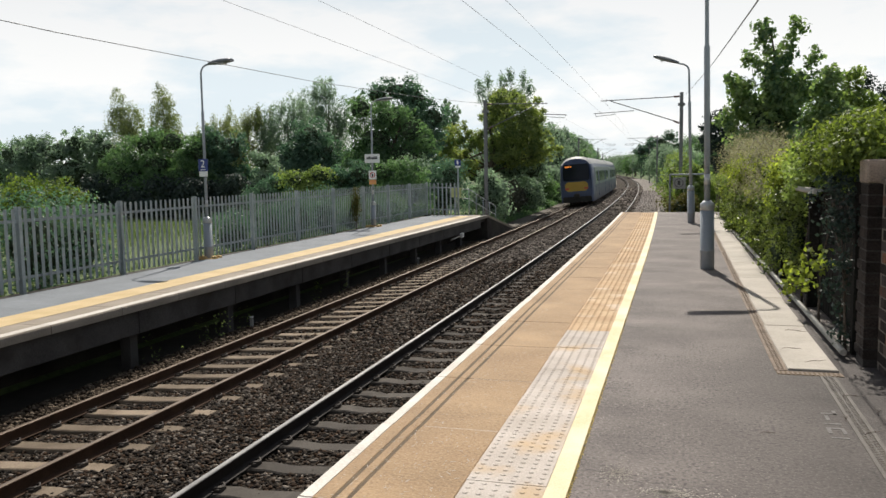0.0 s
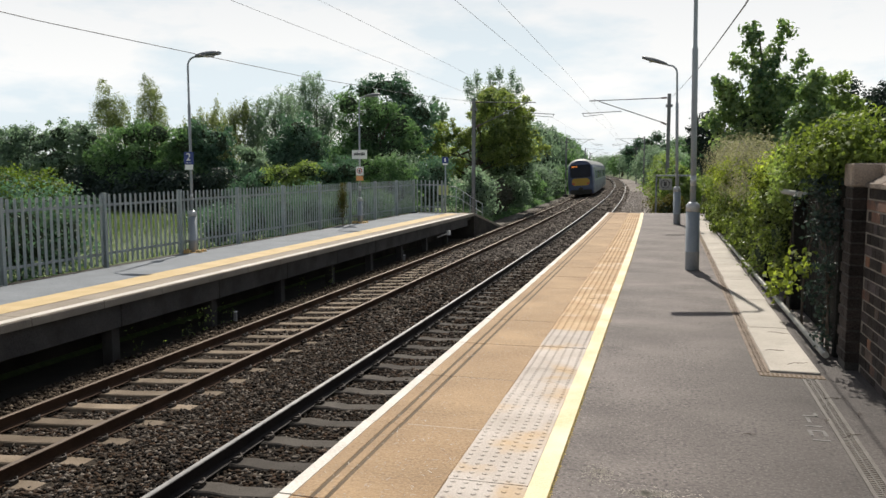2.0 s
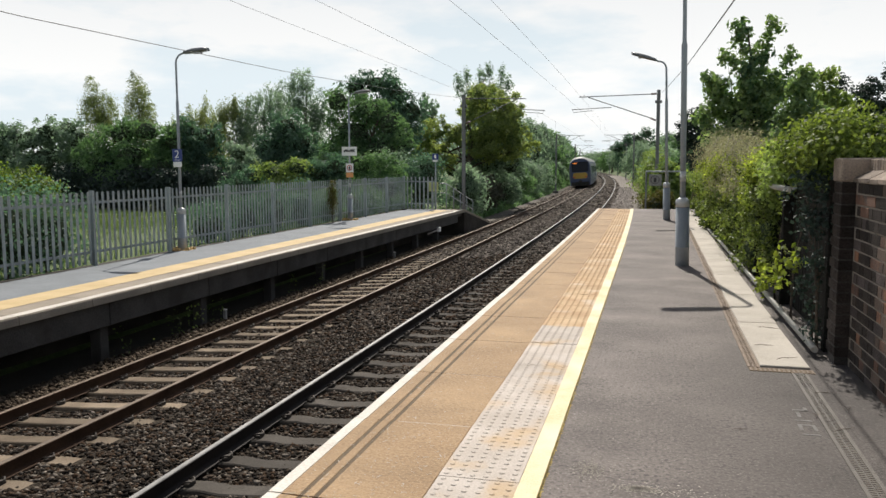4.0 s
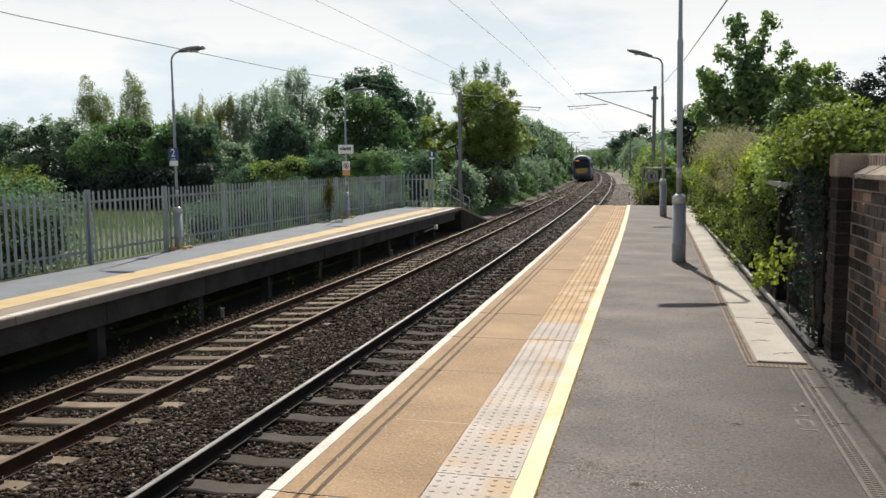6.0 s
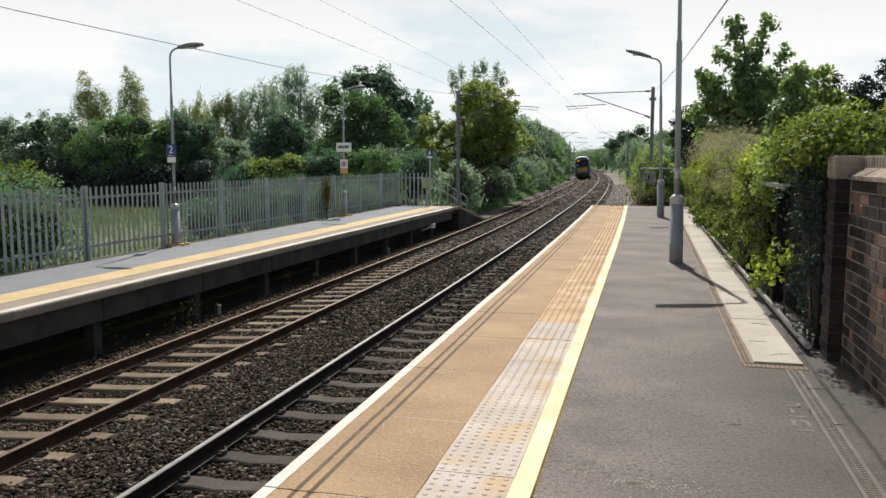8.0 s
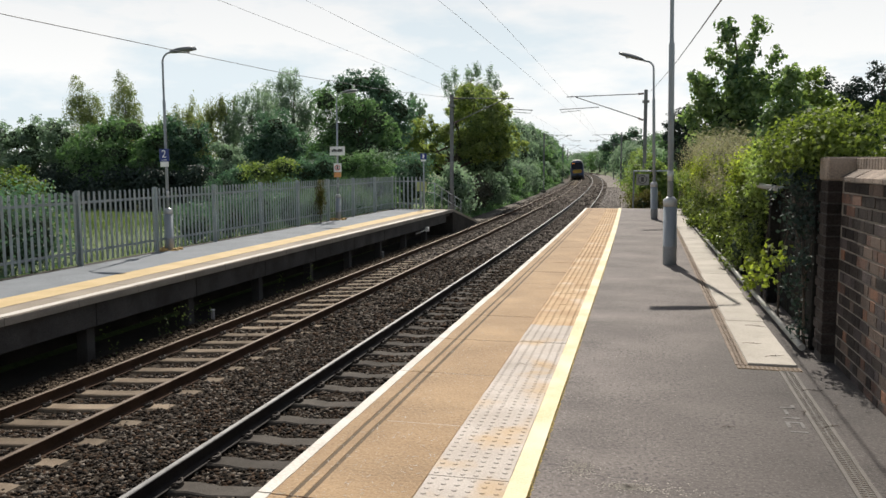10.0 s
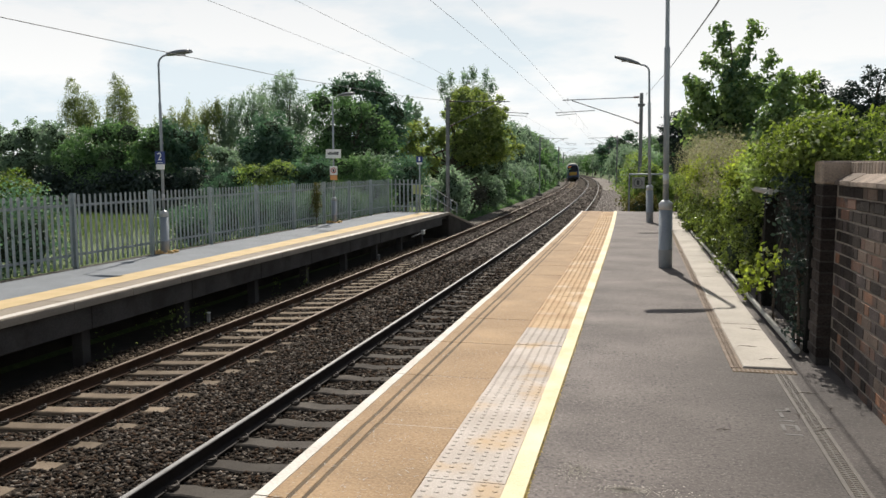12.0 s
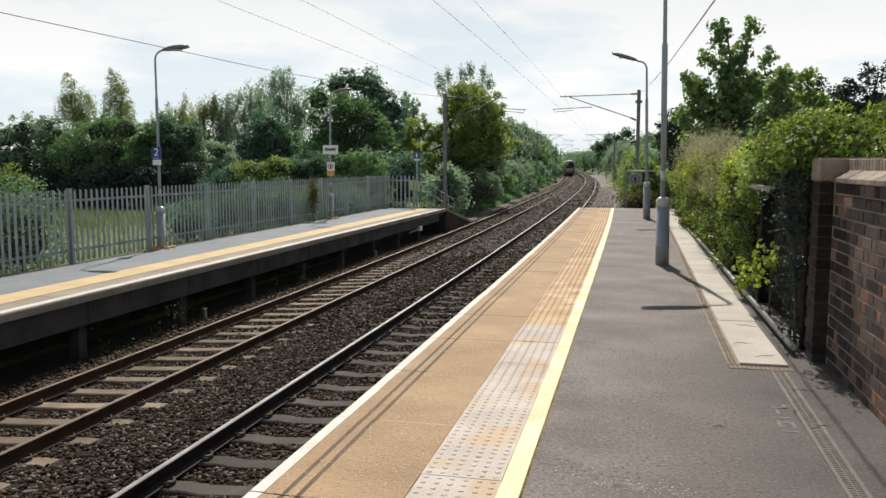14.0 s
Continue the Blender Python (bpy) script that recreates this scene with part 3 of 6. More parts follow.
def tree(name, at, blobs, leaves, size, material, label, category="tree", k=60, trunk=0.16, seed=1, rough=0.35, group="", narrow=0.6, droop=0.0, stem=True, core=0.55, plume=0.0):
    """A tapered trunk with limbs that reach into the masses, and a crown of loose leaves. Blobs are relative to the foot."""
    rng = np.random.default_rng(seed)
    t = thing(name, at, label, category, group)
    pts, out = crown_points(blobs, int(k * 1.6), leaves, rng, rough * 0.85, plume=plume)
    crown = new("crown", leaf_mesh("crown", pts, out, size, material, rng, narrow, droop))
    crown.parent = t
    crown["kind"] = "stuff"
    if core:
        # added solid cores: they block light and are coloured as inner shade
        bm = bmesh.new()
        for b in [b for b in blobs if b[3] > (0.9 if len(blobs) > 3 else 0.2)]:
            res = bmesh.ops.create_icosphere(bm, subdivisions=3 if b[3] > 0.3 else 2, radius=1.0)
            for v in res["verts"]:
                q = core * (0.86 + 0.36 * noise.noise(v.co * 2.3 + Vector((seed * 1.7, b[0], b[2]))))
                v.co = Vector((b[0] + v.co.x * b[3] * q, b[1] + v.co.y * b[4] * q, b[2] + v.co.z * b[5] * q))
        part("shade_core", bm, "leaf_core_shade", t, "added solid core, coloured as the shade inside the crown")
    if stem:
        bm = bmesh.new()
        top = max(blobs, key=lambda b: b[2])
        cx = sum(b[0] for b in blobs) / len(blobs)
        cy = sum(b[1] for b in blobs) / len(blobs)
        h = top[2]
        line = [(cx * f + rng.normal() * 0.06 * h * f * 0.5, cy * f, h * f - 0.2 * (f == 0)) for f in (0, 0.15, 0.35, 0.6, 0.85, 1.0)]
        tube(bm, line, [trunk * r for r in (1.35, 1.0, 0.8, 0.55, 0.3, 0.12)], 8)
        for b in blobs:
            f = rng.uniform(0.3, 0.6)
            s = Vector((cx * f, cy * f, h * f))
            e = Vector((b[0], b[1], b[2]))
            g = trunk * min(1.0, 0.35 + 0.6 * b[3])
            mid = (s + e) / 2 + Vector((0, 0, -0.08 * h))
            tube(bm, [s, mid, e], [g * 0.42, g * 0.26, g * 0.06], 6)
        part("trunk" if trunk > 0.03 else "stem", bm, "bark", t)
    return t

# ---- ground ----
def make_ground():
    xs = [-900, -300, -120, -60, -35, -24, -18, -14, -11.5, -9.6, -8.2, -4.5, -1.7, 0.6, 1.75, 4, 10, 30, 120, 300, 900]
    zs = [-1.0, -1.0, -1.0, -0.9, -0.85, -0.85, -0.8, -0.8, -0.85, -1.72, -1.74, -1.52, -1.36, -1.0, -0.25, -0.2, -0.2, -0.2, -0.2, -0.3, -0.4]
    ys = [-300, -100, -30, -10, 0, 5, 10, 15, 20, 25, 30, 35, 40, 50, 60, 80, 100, 130, 160, 200, 250, 300, 360, 430, 520, 700, 1000, 1600]
    rng = np.random.default_rng(3)
    bm = bmesh.new()
    rows = []
    for y in ys:
        b = bend(min(y, 520))
        rows.append([bm.verts.new((x + b, y, z + (rng.normal() * 0.05 if abs(x + 5) > 8 and x < 600 else 0))) for x, z in zip(xs, zs)])
    for r0, r1 in zip(rows, rows[1:]):
        for k in range(len(xs) - 1):
            bm.faces.new((r0[k], r0[k + 1], r1[k + 1], r1[k]))
    tagged(part("ground", bm, "grass"), "rough green grass ground either side of the railway", "ground", kind="structure")


make_ground()


def bed(x):
    return -1.165 + 0.08 * (x + 2.5)


def make_ballast():
    prof = [(x, bed(x) - (0.05 if -7.3 < x < -6.2 else 0)) for x in (-8.25, -7.6, -6.8, -6.0, -5.4, -4.7, -4.0, -3.3, -2.5, -1.9, -1.2)]
    prof = [(-9.3, -1.80)] + prof + [(-0.2, -1.10), (0.5, -1.2), (0.5, -2.0), (-9.3, -2.0)]
    bm = sweep(bmesh.new(), prof, stations(-14, 420, 3.0))
    tagged(part("ballast_bed", bm, "ballast"), "dark stone ballast bed under both railway tracks", "ballast", kind="structure")
    # loose stones where the camera is nearest
    rng = np.random.default_rng(5)
    octa = np.array([(1, 0, 0), (-1, 0, 0), (0, 1, 0), (0, -1, 0), (0, 0, 1), (0, 0, -1)], float)
    octri = np.array([(0, 2, 4), (2, 1, 4), (1, 3, 4), (3, 0, 4), (2, 0, 5), (1, 2, 5), (3, 1, 5), (0, 3, 5)])
    for y0, y1, n, s in ((3.5, 13.0, 60000, 0.0205), (13.0, 25.0, 24000, 0.030), (25.0, 55.0, 20000, 0.046), (55.0, 120.0, 12000, 0.09), (30.5, 95.0, 13000, 0.042), (6.0, 34.0, 17000, 0.026)):
        shape, tris = (octa, octri)
        nv = len(shape)
        x = rng.uniform(-9.0, -1.9 if y1 < 28 else -2.0, n) if y0 != 30.5 else rng.uniform(-2.05, 0.35, n)
        if y0 == 6.0:
            x = rng.uniform(-8.78, -7.68, n)
        y = y0 + (y1 - y0) * rng.uniform(0, 1, n) ** 1.15
        sp = np.abs(((y - 3.43) / 0.652 + 0.5) % 1.0 - 0.5) * 0.652
        on = ((x < -5.5) & (x > -7.8) | (x > -4.05) & (x < -2.0)) & (sp < np.where(x > -5.0, 0.12, np.where(x > -6.1, 0.105, 0.085)))
        keep = ~on | (rng.uniform(0, 1, n) < np.where((x < -6.1), 0.10, 0.03))
        x, y = x[keep], y[keep]
        n = len(x)
        z = np.where(x < -8.3, -1.66 + (x + 8.3) * 0.12, -1.165 + 0.08 * (x + 2.5) - np.where((x > -7.45) & (x < -6.12), 0.03, 0) + np.where((x > -4.75) & (x < -4.07), 0.062, 0) + np.where(x < -7.62, 0.03, 0) + (0.025 if y0 == 6.0 else 0)) + rng.uniform(-0.4, 0.8, n) * s
        if y0 == 6.0:
            z = -1.505 + 0.02 * (x + 7.75) - np.where(x < -8.4, (-8.4 - x) * 0.5, 0) + rng.uniform(-0.5, 0.8, n) * s
        if y0 == 30.5:
            z = -1.04 + rng.uniform(-0.3, 0.6, n) * s
        b = np.where(y < 8, 0, -((y - 8) ** 2) / 4500.0)
        r = s * rng.uniform(0.55, 1.75, n)
        co = shape[None] * rng.uniform(0.35, 1.45, (n, nv, 1))
        a = rng.uniform(0, 6.28, n)
        ca, sa = np.cos(a)[:, None], np.sin(a)[:, None]
        X, Y, Z = co[..., 0] * 1.4, co[..., 1], co[..., 2] * 0.68
        co = np.stack([X * ca - Y * sa, X * sa + Y * ca, Z], -1) * r[:, None, None] + np.stack([x + b, y, z], -1)[:, None]
        f = (tris[None] + nv * np.arange(n)[:, None, None]).reshape(-1, 3)
        # track stones are paler from 25 m onwards
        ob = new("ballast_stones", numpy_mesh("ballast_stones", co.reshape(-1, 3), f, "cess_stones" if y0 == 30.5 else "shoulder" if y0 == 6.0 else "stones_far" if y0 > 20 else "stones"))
        tagged(ob, "loose angular grey-brown ballast stones between the rails", "ballast", kind="stuff")


make_ballast()
tagged(part("cess_path", sweep(bmesh.new(), [(-2.1, -1.12), (-1.9, -1.055), (-1.2, -1.035), (0.3, -1.035), (0.5, -1.3), (-2.1, -1.3)], stations(30.4, 200, 3.0)), "gravel"), "pale gravel path beside the track", "gravel path", kind="structure")


tagged(part("cess_path", sweep(bmesh.new(), [(-9.75, -1.60), (-9.0, -1.63), (-8.45, -1.665), (-8.45, -1.95), (-9.75, -1.95)], stations(42.2, 200, 3.0)), "gravel_dull"), "pale gravel strip between the track and the bank", "gravel path", kind="structure")


# ---- railway tracks ----
RAIL_PROFILE = [(-0.07, -0.16), (0.07, -0.16), (0.07, -0.148), (0.012, -0.125), (0.010, -0.045), (0.035, -0.035), (0.035, -0.006), (-0.035, -0.006), (-0.035, -0.035), (-0.010, -0.045), (-0.012, -0.125), (-0.07, -0.148)]
FIRST_SLEEPER, PITCH = 3.43, 0.652


def clip_mesh():
    bm = bmesh.new()
    for s in (-1, 1):
        box(bm, s * 0.10 - 0.035, s * 0.10 + 0.035, -0.055, 0.055, -0.16, -0.125, 0.008)
        tube(bm, [(s * 0.06, -0.06, -0.13), (s * 0.10, -0.065, -0.105), (s * 0.135, -0.03, -0.115), (s * 0.135, 0.03, -0.115), (s * 0.10, 0.065, -0.105), (s * 0.06, 0.06, -0.13)], 0.010, 5)
    return bm


def make_track(name, left, right, sleeper_mat, top_mat, side_mat, label, waist):
    """left, right: (x, z of the running surface) of the two rails."""
    t = thing(name, (0, 0, 0), label, "railway track", kind="structure")
    for x, z in (left, right):
        bm = sweep(bmesh.new(), [(x + px, z + pz) for px, pz in RAIL_PROFILE], stations(-14, 420, 3.0))
        rail = part("rail", bm, side_mat, t, "dark rusty steel rail")
        bm = sweep(bmesh.new(), [(x - 0.027, z - 0.0055), (x + 0.027, z - 0.0055), (x + 0.021, z), (x - 0.021, z)], stations(-14, 420, 3.0))
        part("running_surface", bm, top_mat, rail, "worn bright top of the rail")
    cx, tilt = (left[0] + right[0]) / 2, math.atan2(right[1] - left[1], right[0] - left[0])
    cz = (left[1] + right[1]) / 2 - 0.162
    bm = bmesh.new()
    # waisted concrete sleeper
    rows = []
    for x, z in ((-1.25, -0.015), (-1.0, 0), (-0.5, 0), (-0.3, -waist), (0.3, -waist), (0.5, 0), (1.0, 0), (1.25, -0.015)):
        rows.append([bm.verts.new((x, y, zz)) for y, zz in ((-0.14, -0.2), (-0.115, z - 0.012), (-0.10, z), (0.10, z), (0.115, z - 0.012), (0.14, -0.2))])
    for r0, r1 in zip(rows, rows[1:]):
        for k in range(5):
            bm.faces.new((r0[k], r0[k + 1], r1[k + 1], r1[k]))
    bm.faces.new(rows[0])
    bm.faces.new(rows[-1][::-1])
    bmesh.ops.recalc_face_normals(bm, faces=bm.faces)
    me = mesh_of("sleeper", bm, sleeper_mat)
    n_near = 145
    far = bmesh.new()
    rng = random.Random(cx)
    for i in range(-6, 420):
        y = FIRST_SLEEPER + PITCH * i
        m = Matrix.Translation((cx + bend(y) + rng.uniform(-0.02, 0.02), y + rng.uniform(-0.015, 0.015), cz - 0.05 * min(1.0, max(0.0, (i - 8) / 40)))) @ Matrix.Rotation(-tilt, 4, 'Y') @ Matrix.Rotation(heading(y) + rng.uniform(-0.008, 0.008), 4, 'Z')
        if i < n_near:
            share("sleeper", me, t, m)
        else:
            tmp = bmesh.new()
            box(tmp, -1.25, 1.25, -0.11, 0.11, -0.1, 0)
            tmp.transform(m)
            tm = bpy.data.meshes.new("tmp")
            tmp.to_mesh(tm)
            tmp.free()
            far.from_mesh(tm)
            bpy.data.meshes.remove(tm)
    f = part("far_sleepers", far, sleeper_mat, t)
    f["kind"] = "stuff"
    cme = mesh_of("rail_clip", clip_mesh(), "clip")
    for i in range(0, 45):
        y = FIRST_SLEEPER + PITCH * i
        for x, z in (left, right):
            share("rail_clip", cme, t, Matrix.Translation((x + bend(y), y, z)) @ Matrix.Rotation(heading(y), 4, 'Z'))
    return t


make_track("track_1", (-7.54, -1.37), (-6.035, -1.27), "sleeper", "rail_top_brown", "rail_rust", "railway track of rusty rails on pale concrete sleepers", 0.008)
make_track("track_2", (-3.99, -1.07), (-2.485, -0.97), "sleeper_dirty", "rail_top", "rail_dark", "railway track of polished rails on dark oily sleepers", 0.03)


# ---- near platform ----
P_END = 29.7


def make_platform():
    ys = [-12] + list(range(0, 29, 2)) + [P_END]

    def strip(x0, x1, z0, z1):
        bm = sweep(bmesh.new(), [(x0, z0), (x1, z0), (x1, z1), (x0, z1)], ys, flex=False)
        for v in bm.verts:
            v.co.x += edge_bend(v.co.y)
        return bm
    bm = strip(-0.490, 2.2, -0.25, 0.0)
    tagged(part("platform_surface", bm, "asphalt"), "grey worn asphalt surface of the station platform", "platform", kind="structure")
    bm = boxed(-1.55, 2.0, -12, P_END - 0.05, -1.4, -0.252)
    tagged(part("platform_base", bm, "wall_dark"), "dark brick and concrete base of the platform", "platform", kind="structure")
    bm = strip(-0.600, -0.492, -0.2, 0.004)
    tagged(part("safety_line", bm, "yellow"), "pale yellow painted safety line along the platform", "painted line", kind="structure")
    # far ramp
    bm = bmesh.new()
    sweep(bm, [(-1.70, -0.3), (1.2, -0.3), (1.2, -1.4), (-1.70, -1.4)], [P_END, P_END + 0.6], flex=False)
    tagged(part("platform_end_wall", bm, "concrete_dark"), "low concrete end wall of the platform", "platform", kind="structure")


make_platform()


def make_edge_slabs():
    edge = thing("platform_edge", (0, 0, 0), "row of buff concrete edge slabs with a white nosing line", "platform edge", kind="structure")
    # one slab with two grooves; local x from the track side
    L = 1.182
    bm = bmesh.new()
    prof = [(-1.70, -0.12), (-1.70, 0.0), (-1.612, 0.0), (-1.608, -0.006), (-1.588, -0.006), (-1.584, 0.0), (-1.536, 0.0), (-1.532, -0.006), (-1.512, -0.006), (-1.508, 0.0), (-1.024, 0.0), (-1.020, -0.004), (-1.020, -0.12)]
    sweep(bm, prof, [0.0, 0.004, L - 0.004, L], flex=False)
    me = mesh_of("edge_slab", bm, "buff")
    nose = mesh_of("nosing", sweep(bmesh.new(), [(-1.785, -0.11), (-1.785, -0.012), (-1.770, 0.003), (-1.7005, 0.003), (-1.7005, -0.11)], [0.0, L], flex=False), "white_line")
    grooves = bmesh.new()
    for x in (-1.598, -1.522):
        box(grooves, x - 0.013, x + 0.013, 0.0, L, -0.0058, -0.0028)
    gme = mesh_of("groove", grooves, "groove")
    jme = mesh_of("joint", boxed(-1.49, -1.022, L, L + 0.010, -0.03, -0.0012), "tile_pale")
    y = 3.43 - 1.192 * 11
    while y < P_END - 0.3:
        jig = random.Random(round(y * 100))
        s = share("edge_slab", me, edge, Matrix.Translation((edge_bend(y + 0.6) + jig.uniform(-0.002, 0.002), y, jig.uniform(-0.002, 0.0015))))
        share("nosing", nose, s, None, "white painted nosing")
        share("groove", gme, s, None, "dirty grooves")
        share("joint", jme, s, None, "pale mortar joint")
        y += 1.192
    bm = boxed(-1.70, -1.02, -12, 20, -0.2, -0.0085)
    tagged(part("mortar_bed", bm, "slab", edge))


make_edge_slabs()


def make_tactile():
    strip = thing("tactile_paving", (0, 0, 0), "strip of worn blister tactile paving tiles beside the yellow line", "tactile paving", kind="structure")
    T = 0.3985
    bm = boxed(-1.018, -0.602, 0.0, T, -0.05, 0.0, bevel=0.0012)
    px = 0.416 / 6
    for r in range(6):
        for c in range(6):
            x = -1.018 + (c + 0.5) * px 
            y = (r + 0.5) * T / 6
            lo = [bm.verts.new((x + 0.0165 * math.cos(a), y + 0.0165 * math.sin(a), 0.0002)) for a in (k * math.pi / 4 for k in range(8))]
            hi = [bm.verts.new((x + 0.0105 * math.cos(a), y + 0.0105 * math.sin(a), 0.0045)) for a in (k * math.pi / 4 for k in range(8))]
            for k in range(8):
                bm.faces.new((lo[k], lo[(k + 1) % 8], hi[(k + 1) % 8], hi[k]))
            bm.faces.new(hi)
    pale = mesh_of("tactile_tile", bm, "tile_pale")
    buff = pale.copy()
    buff.materials.clear()
    buff.materials.append(M["tile_buff"])
    i, y = 0, 3.43 - 0.4 * 36
    while y < P_END - 0.4:
        jig = random.Random(i * 7 + 1)
        pale_here = y < 7.5
        share("tactile_tile", pale if pale_here else buff, strip, Matrix.Translation((edge_bend(y + 0.2) + jig.uniform(-0.002, 0.002), y, jig.uniform(-0.001, 0.003))))
        y += 0.4
        i += 1
    part("mortar_bed", boxed(-1.018, -0.602, -12, 20, -0.2, -0.006), "groove", strip)


make_tactile()


def make_drain():
    # pale concrete margin, one slab after another
    margin = thing("concrete_margin", (0, 0, 0), "pale concrete slab margin along the foot of the hedge", "paving", kind="structure")
    y = 6.58
    while y < 27:
        s = part("slab", boxed(0.86, 1.225, 0, 1.79, -0.12, 0.018, bevel=0.006), "slab", margin)
        s.location = (0.006 * (y - 6.58), y, 0)
        y += 1.8
    for name, x0, x1, y0, y1, mat, label, lean in (
            ("drain_channel", 0.765, 0.858, 6.56, 24.0, "drain", "rusty slotted drain channel beside the pale slabs", 0.006),
            ("drain_channel", 1.065, 1.178, -4.0, 6.42, "drain_grey", "grey slotted drain channel in the asphalt", 0.012)):
        d = thing(name, (0, 0, 0), label, "drain", kind="structure")
        lx = lambda yy: lean * (yy - 6.5)
        w = x1 - x0
        bm = bmesh.new()
        for a, b in ((x0, x0 + 0.022), (x1 - 0.022, x1)):
            vs = [bm.verts.new((x + lx(yy), yy, z)) for yy in (y0, y1) for x, z in ((a, -0.02), (b, -0.02), (b, 0.006), (a, 0.006))]
            for q in ((0, 1, 2, 3), (7, 6, 5, 4), (0, 4, 5, 1), (1, 5, 6, 2), (2, 6, 7, 3), (3, 7, 4, 0)):
                bm.faces.new([vs[k] for k in q])
        bmesh.ops.recalc_face_normals(bm, faces=bm.faces)
        part("frame", bm, mat, d)
        bm = boxed(x0 + 0.02 + 0.0, x1 - 0.02, y0, y1, -0.02, 0.0022)
        for v in bm.verts:
            v.co.x += lx(v.co.y)
        part("channel", bm, "groove", d)
        bm = bmesh.new()
        yy = max(y0, 2.5)
        while yy < min(y1, 16):
            box(bm, x0 + 0.023 + lx(yy), x1 - 0.023 + lx(yy), yy, yy + 0.016, -0.01, 0.005)
            yy += 0.028
        box(bm, (x0 + x1) / 2 - 0.004, (x0 + x1) / 2 + 0.004, max(y0, 2.5), min(y1, 16), -0.01, 0.0045)
        bm.verts.ensure_lookup_table()
        for v in bm.verts[-8:]:
            v.co.x += lx(v.co.y)
        g = part("grate", bm, mat, d)
        g["kind"] = "stuff"
    d = thing("cross_drain", (0, 0, 0), "short slotted drain grate across the end of the slabs", "drain", kind="structure")
    part("channel", boxed(0.77, 1.24, 6.44, 6.55, -0.02, 0.0025), "groove", d)
    bm = bmesh.new()
    x = 0.775
    while x < 1.23:
        box(bm, x, x + 0.018, 6.445, 6.545, -0.01, 0.006)
        x += 0.034
    part("grate", bm, "drain", d)["kind"] = "stuff"


make_drain()


# ---- platform across the tracks ----
OPP_Z, OPP_X, OPP_END = -0.46, -8.36, 36.0


def make_opposite():
    bm = boxed(-11.06, OPP_X - 0.62, -12, OPP_END, -0.75, OPP_Z)
    tagged(part("platform_surface", bm, "asphalt_far"), "blue-grey asphalt surface of the platform across the tracks", "platform", kind="structure")
    # dark strip between the asphalt and the palisade
    tagged(part("dark_strip", boxed(-11.5, -11.062, -12, OPP_END, -0.8, OPP_Z - 0.04), "earth"), "dark strip at the foot of the palisade", "ground", kind="structure")
    coping = thing("platform_edge", (0, 0, 0), "weathered concrete coping with a white line above a dark wall", "platform edge", kind="structure")
    me = mesh_of("coping_slab", boxed(OPP_X - 0.618, OPP_X, 0, 1.49, OPP_Z - 0.13, OPP_Z + 0.001, bevel=0.008), "tan_edge")
    line = mesh_of("white_line", boxed(OPP_X - 0.17, OPP_X - 0.012, 0, 1.49, OPP_Z - 0.02, OPP_Z + 0.006), "white_line")
    face = mesh_of("coping_face", boxed(OPP_X, OPP_X + 0.012, 0, 1.488, OPP_Z - 0.125, OPP_Z - 0.012, bevel=0.003), "coping")
    y = -12.0
    while y < OPP_END - 1.4:
        s = share("coping_slab", me, coping, Matrix.Translation((0, y, 0)))
        share("white_line", line, s)
        share("coping_face", face, s)
        y += 1.5
    bm = boxed(OPP_X - 1.20, OPP_X - 0.60, -12, OPP_END - 0.6, OPP_Z - 0.05, OPP_Z + 0.005)
    tagged(part("safety_line", bm, "yellow_far"), "yellow painted safety line along the far platform", "painted line", kind="structure")
    wall = thing("platform_wall", (0, 0, 0), "dark fascia on posts with a black void under the far platform", "wall", kind="structure")
    # the void's shade is painted in: wall, deck and added floor are dark
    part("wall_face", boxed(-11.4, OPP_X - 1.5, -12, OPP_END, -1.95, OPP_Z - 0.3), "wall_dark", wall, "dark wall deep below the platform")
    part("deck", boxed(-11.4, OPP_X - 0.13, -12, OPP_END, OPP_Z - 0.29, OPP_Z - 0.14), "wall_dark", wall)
    part("void_floor", boxed(-11.4, OPP_X - 0.36, -12, OPP_END, -2.0, -1.66), "earth", wall, "added dark floor, coloured for the shade below the deck")
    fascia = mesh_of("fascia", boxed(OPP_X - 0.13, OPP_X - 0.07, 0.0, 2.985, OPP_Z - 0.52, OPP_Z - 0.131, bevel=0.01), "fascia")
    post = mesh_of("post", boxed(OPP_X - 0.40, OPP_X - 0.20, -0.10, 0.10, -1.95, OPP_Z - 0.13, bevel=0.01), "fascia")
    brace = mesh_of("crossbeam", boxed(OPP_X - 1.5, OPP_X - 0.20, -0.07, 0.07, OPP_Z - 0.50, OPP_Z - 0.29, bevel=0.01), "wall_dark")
    y = -10.0
    while y < OPP_END - 1:
        share("post", post, wall, Matrix.Translation((0, y, 0)))
        share("crossbeam", brace, wall, Matrix.Translation((0, y, 0)))
        if y + 2.99 < OPP_END:
            share("fascia", fascia, wall, Matrix.Translation((0, y, 0)))
        y += 3.0
    # ramp down at the end
    bm = bmesh.new()
    vs = [bm.verts.new(v) for v in ((-11.4, OPP_END, OPP_Z), (OPP_X, OPP_END, OPP_Z), (OPP_X, OPP_END + 6.0, -1.45), (-11.4, OPP_END + 6.0, -1.45), (-11.4, OPP_END, -2.0), (OPP_X, OPP_END, -2.0), (OPP_X, OPP_END + 6.0, -2.0), (-11.4, OPP_END + 6.0, -2.0))]
    for q in ((0, 1, 2, 3), (1, 5, 6, 2), (2, 6, 7, 3), (3, 7, 4, 0), (4, 5, 1, 0)):
        bm.faces.new([vs[k] for k in q])
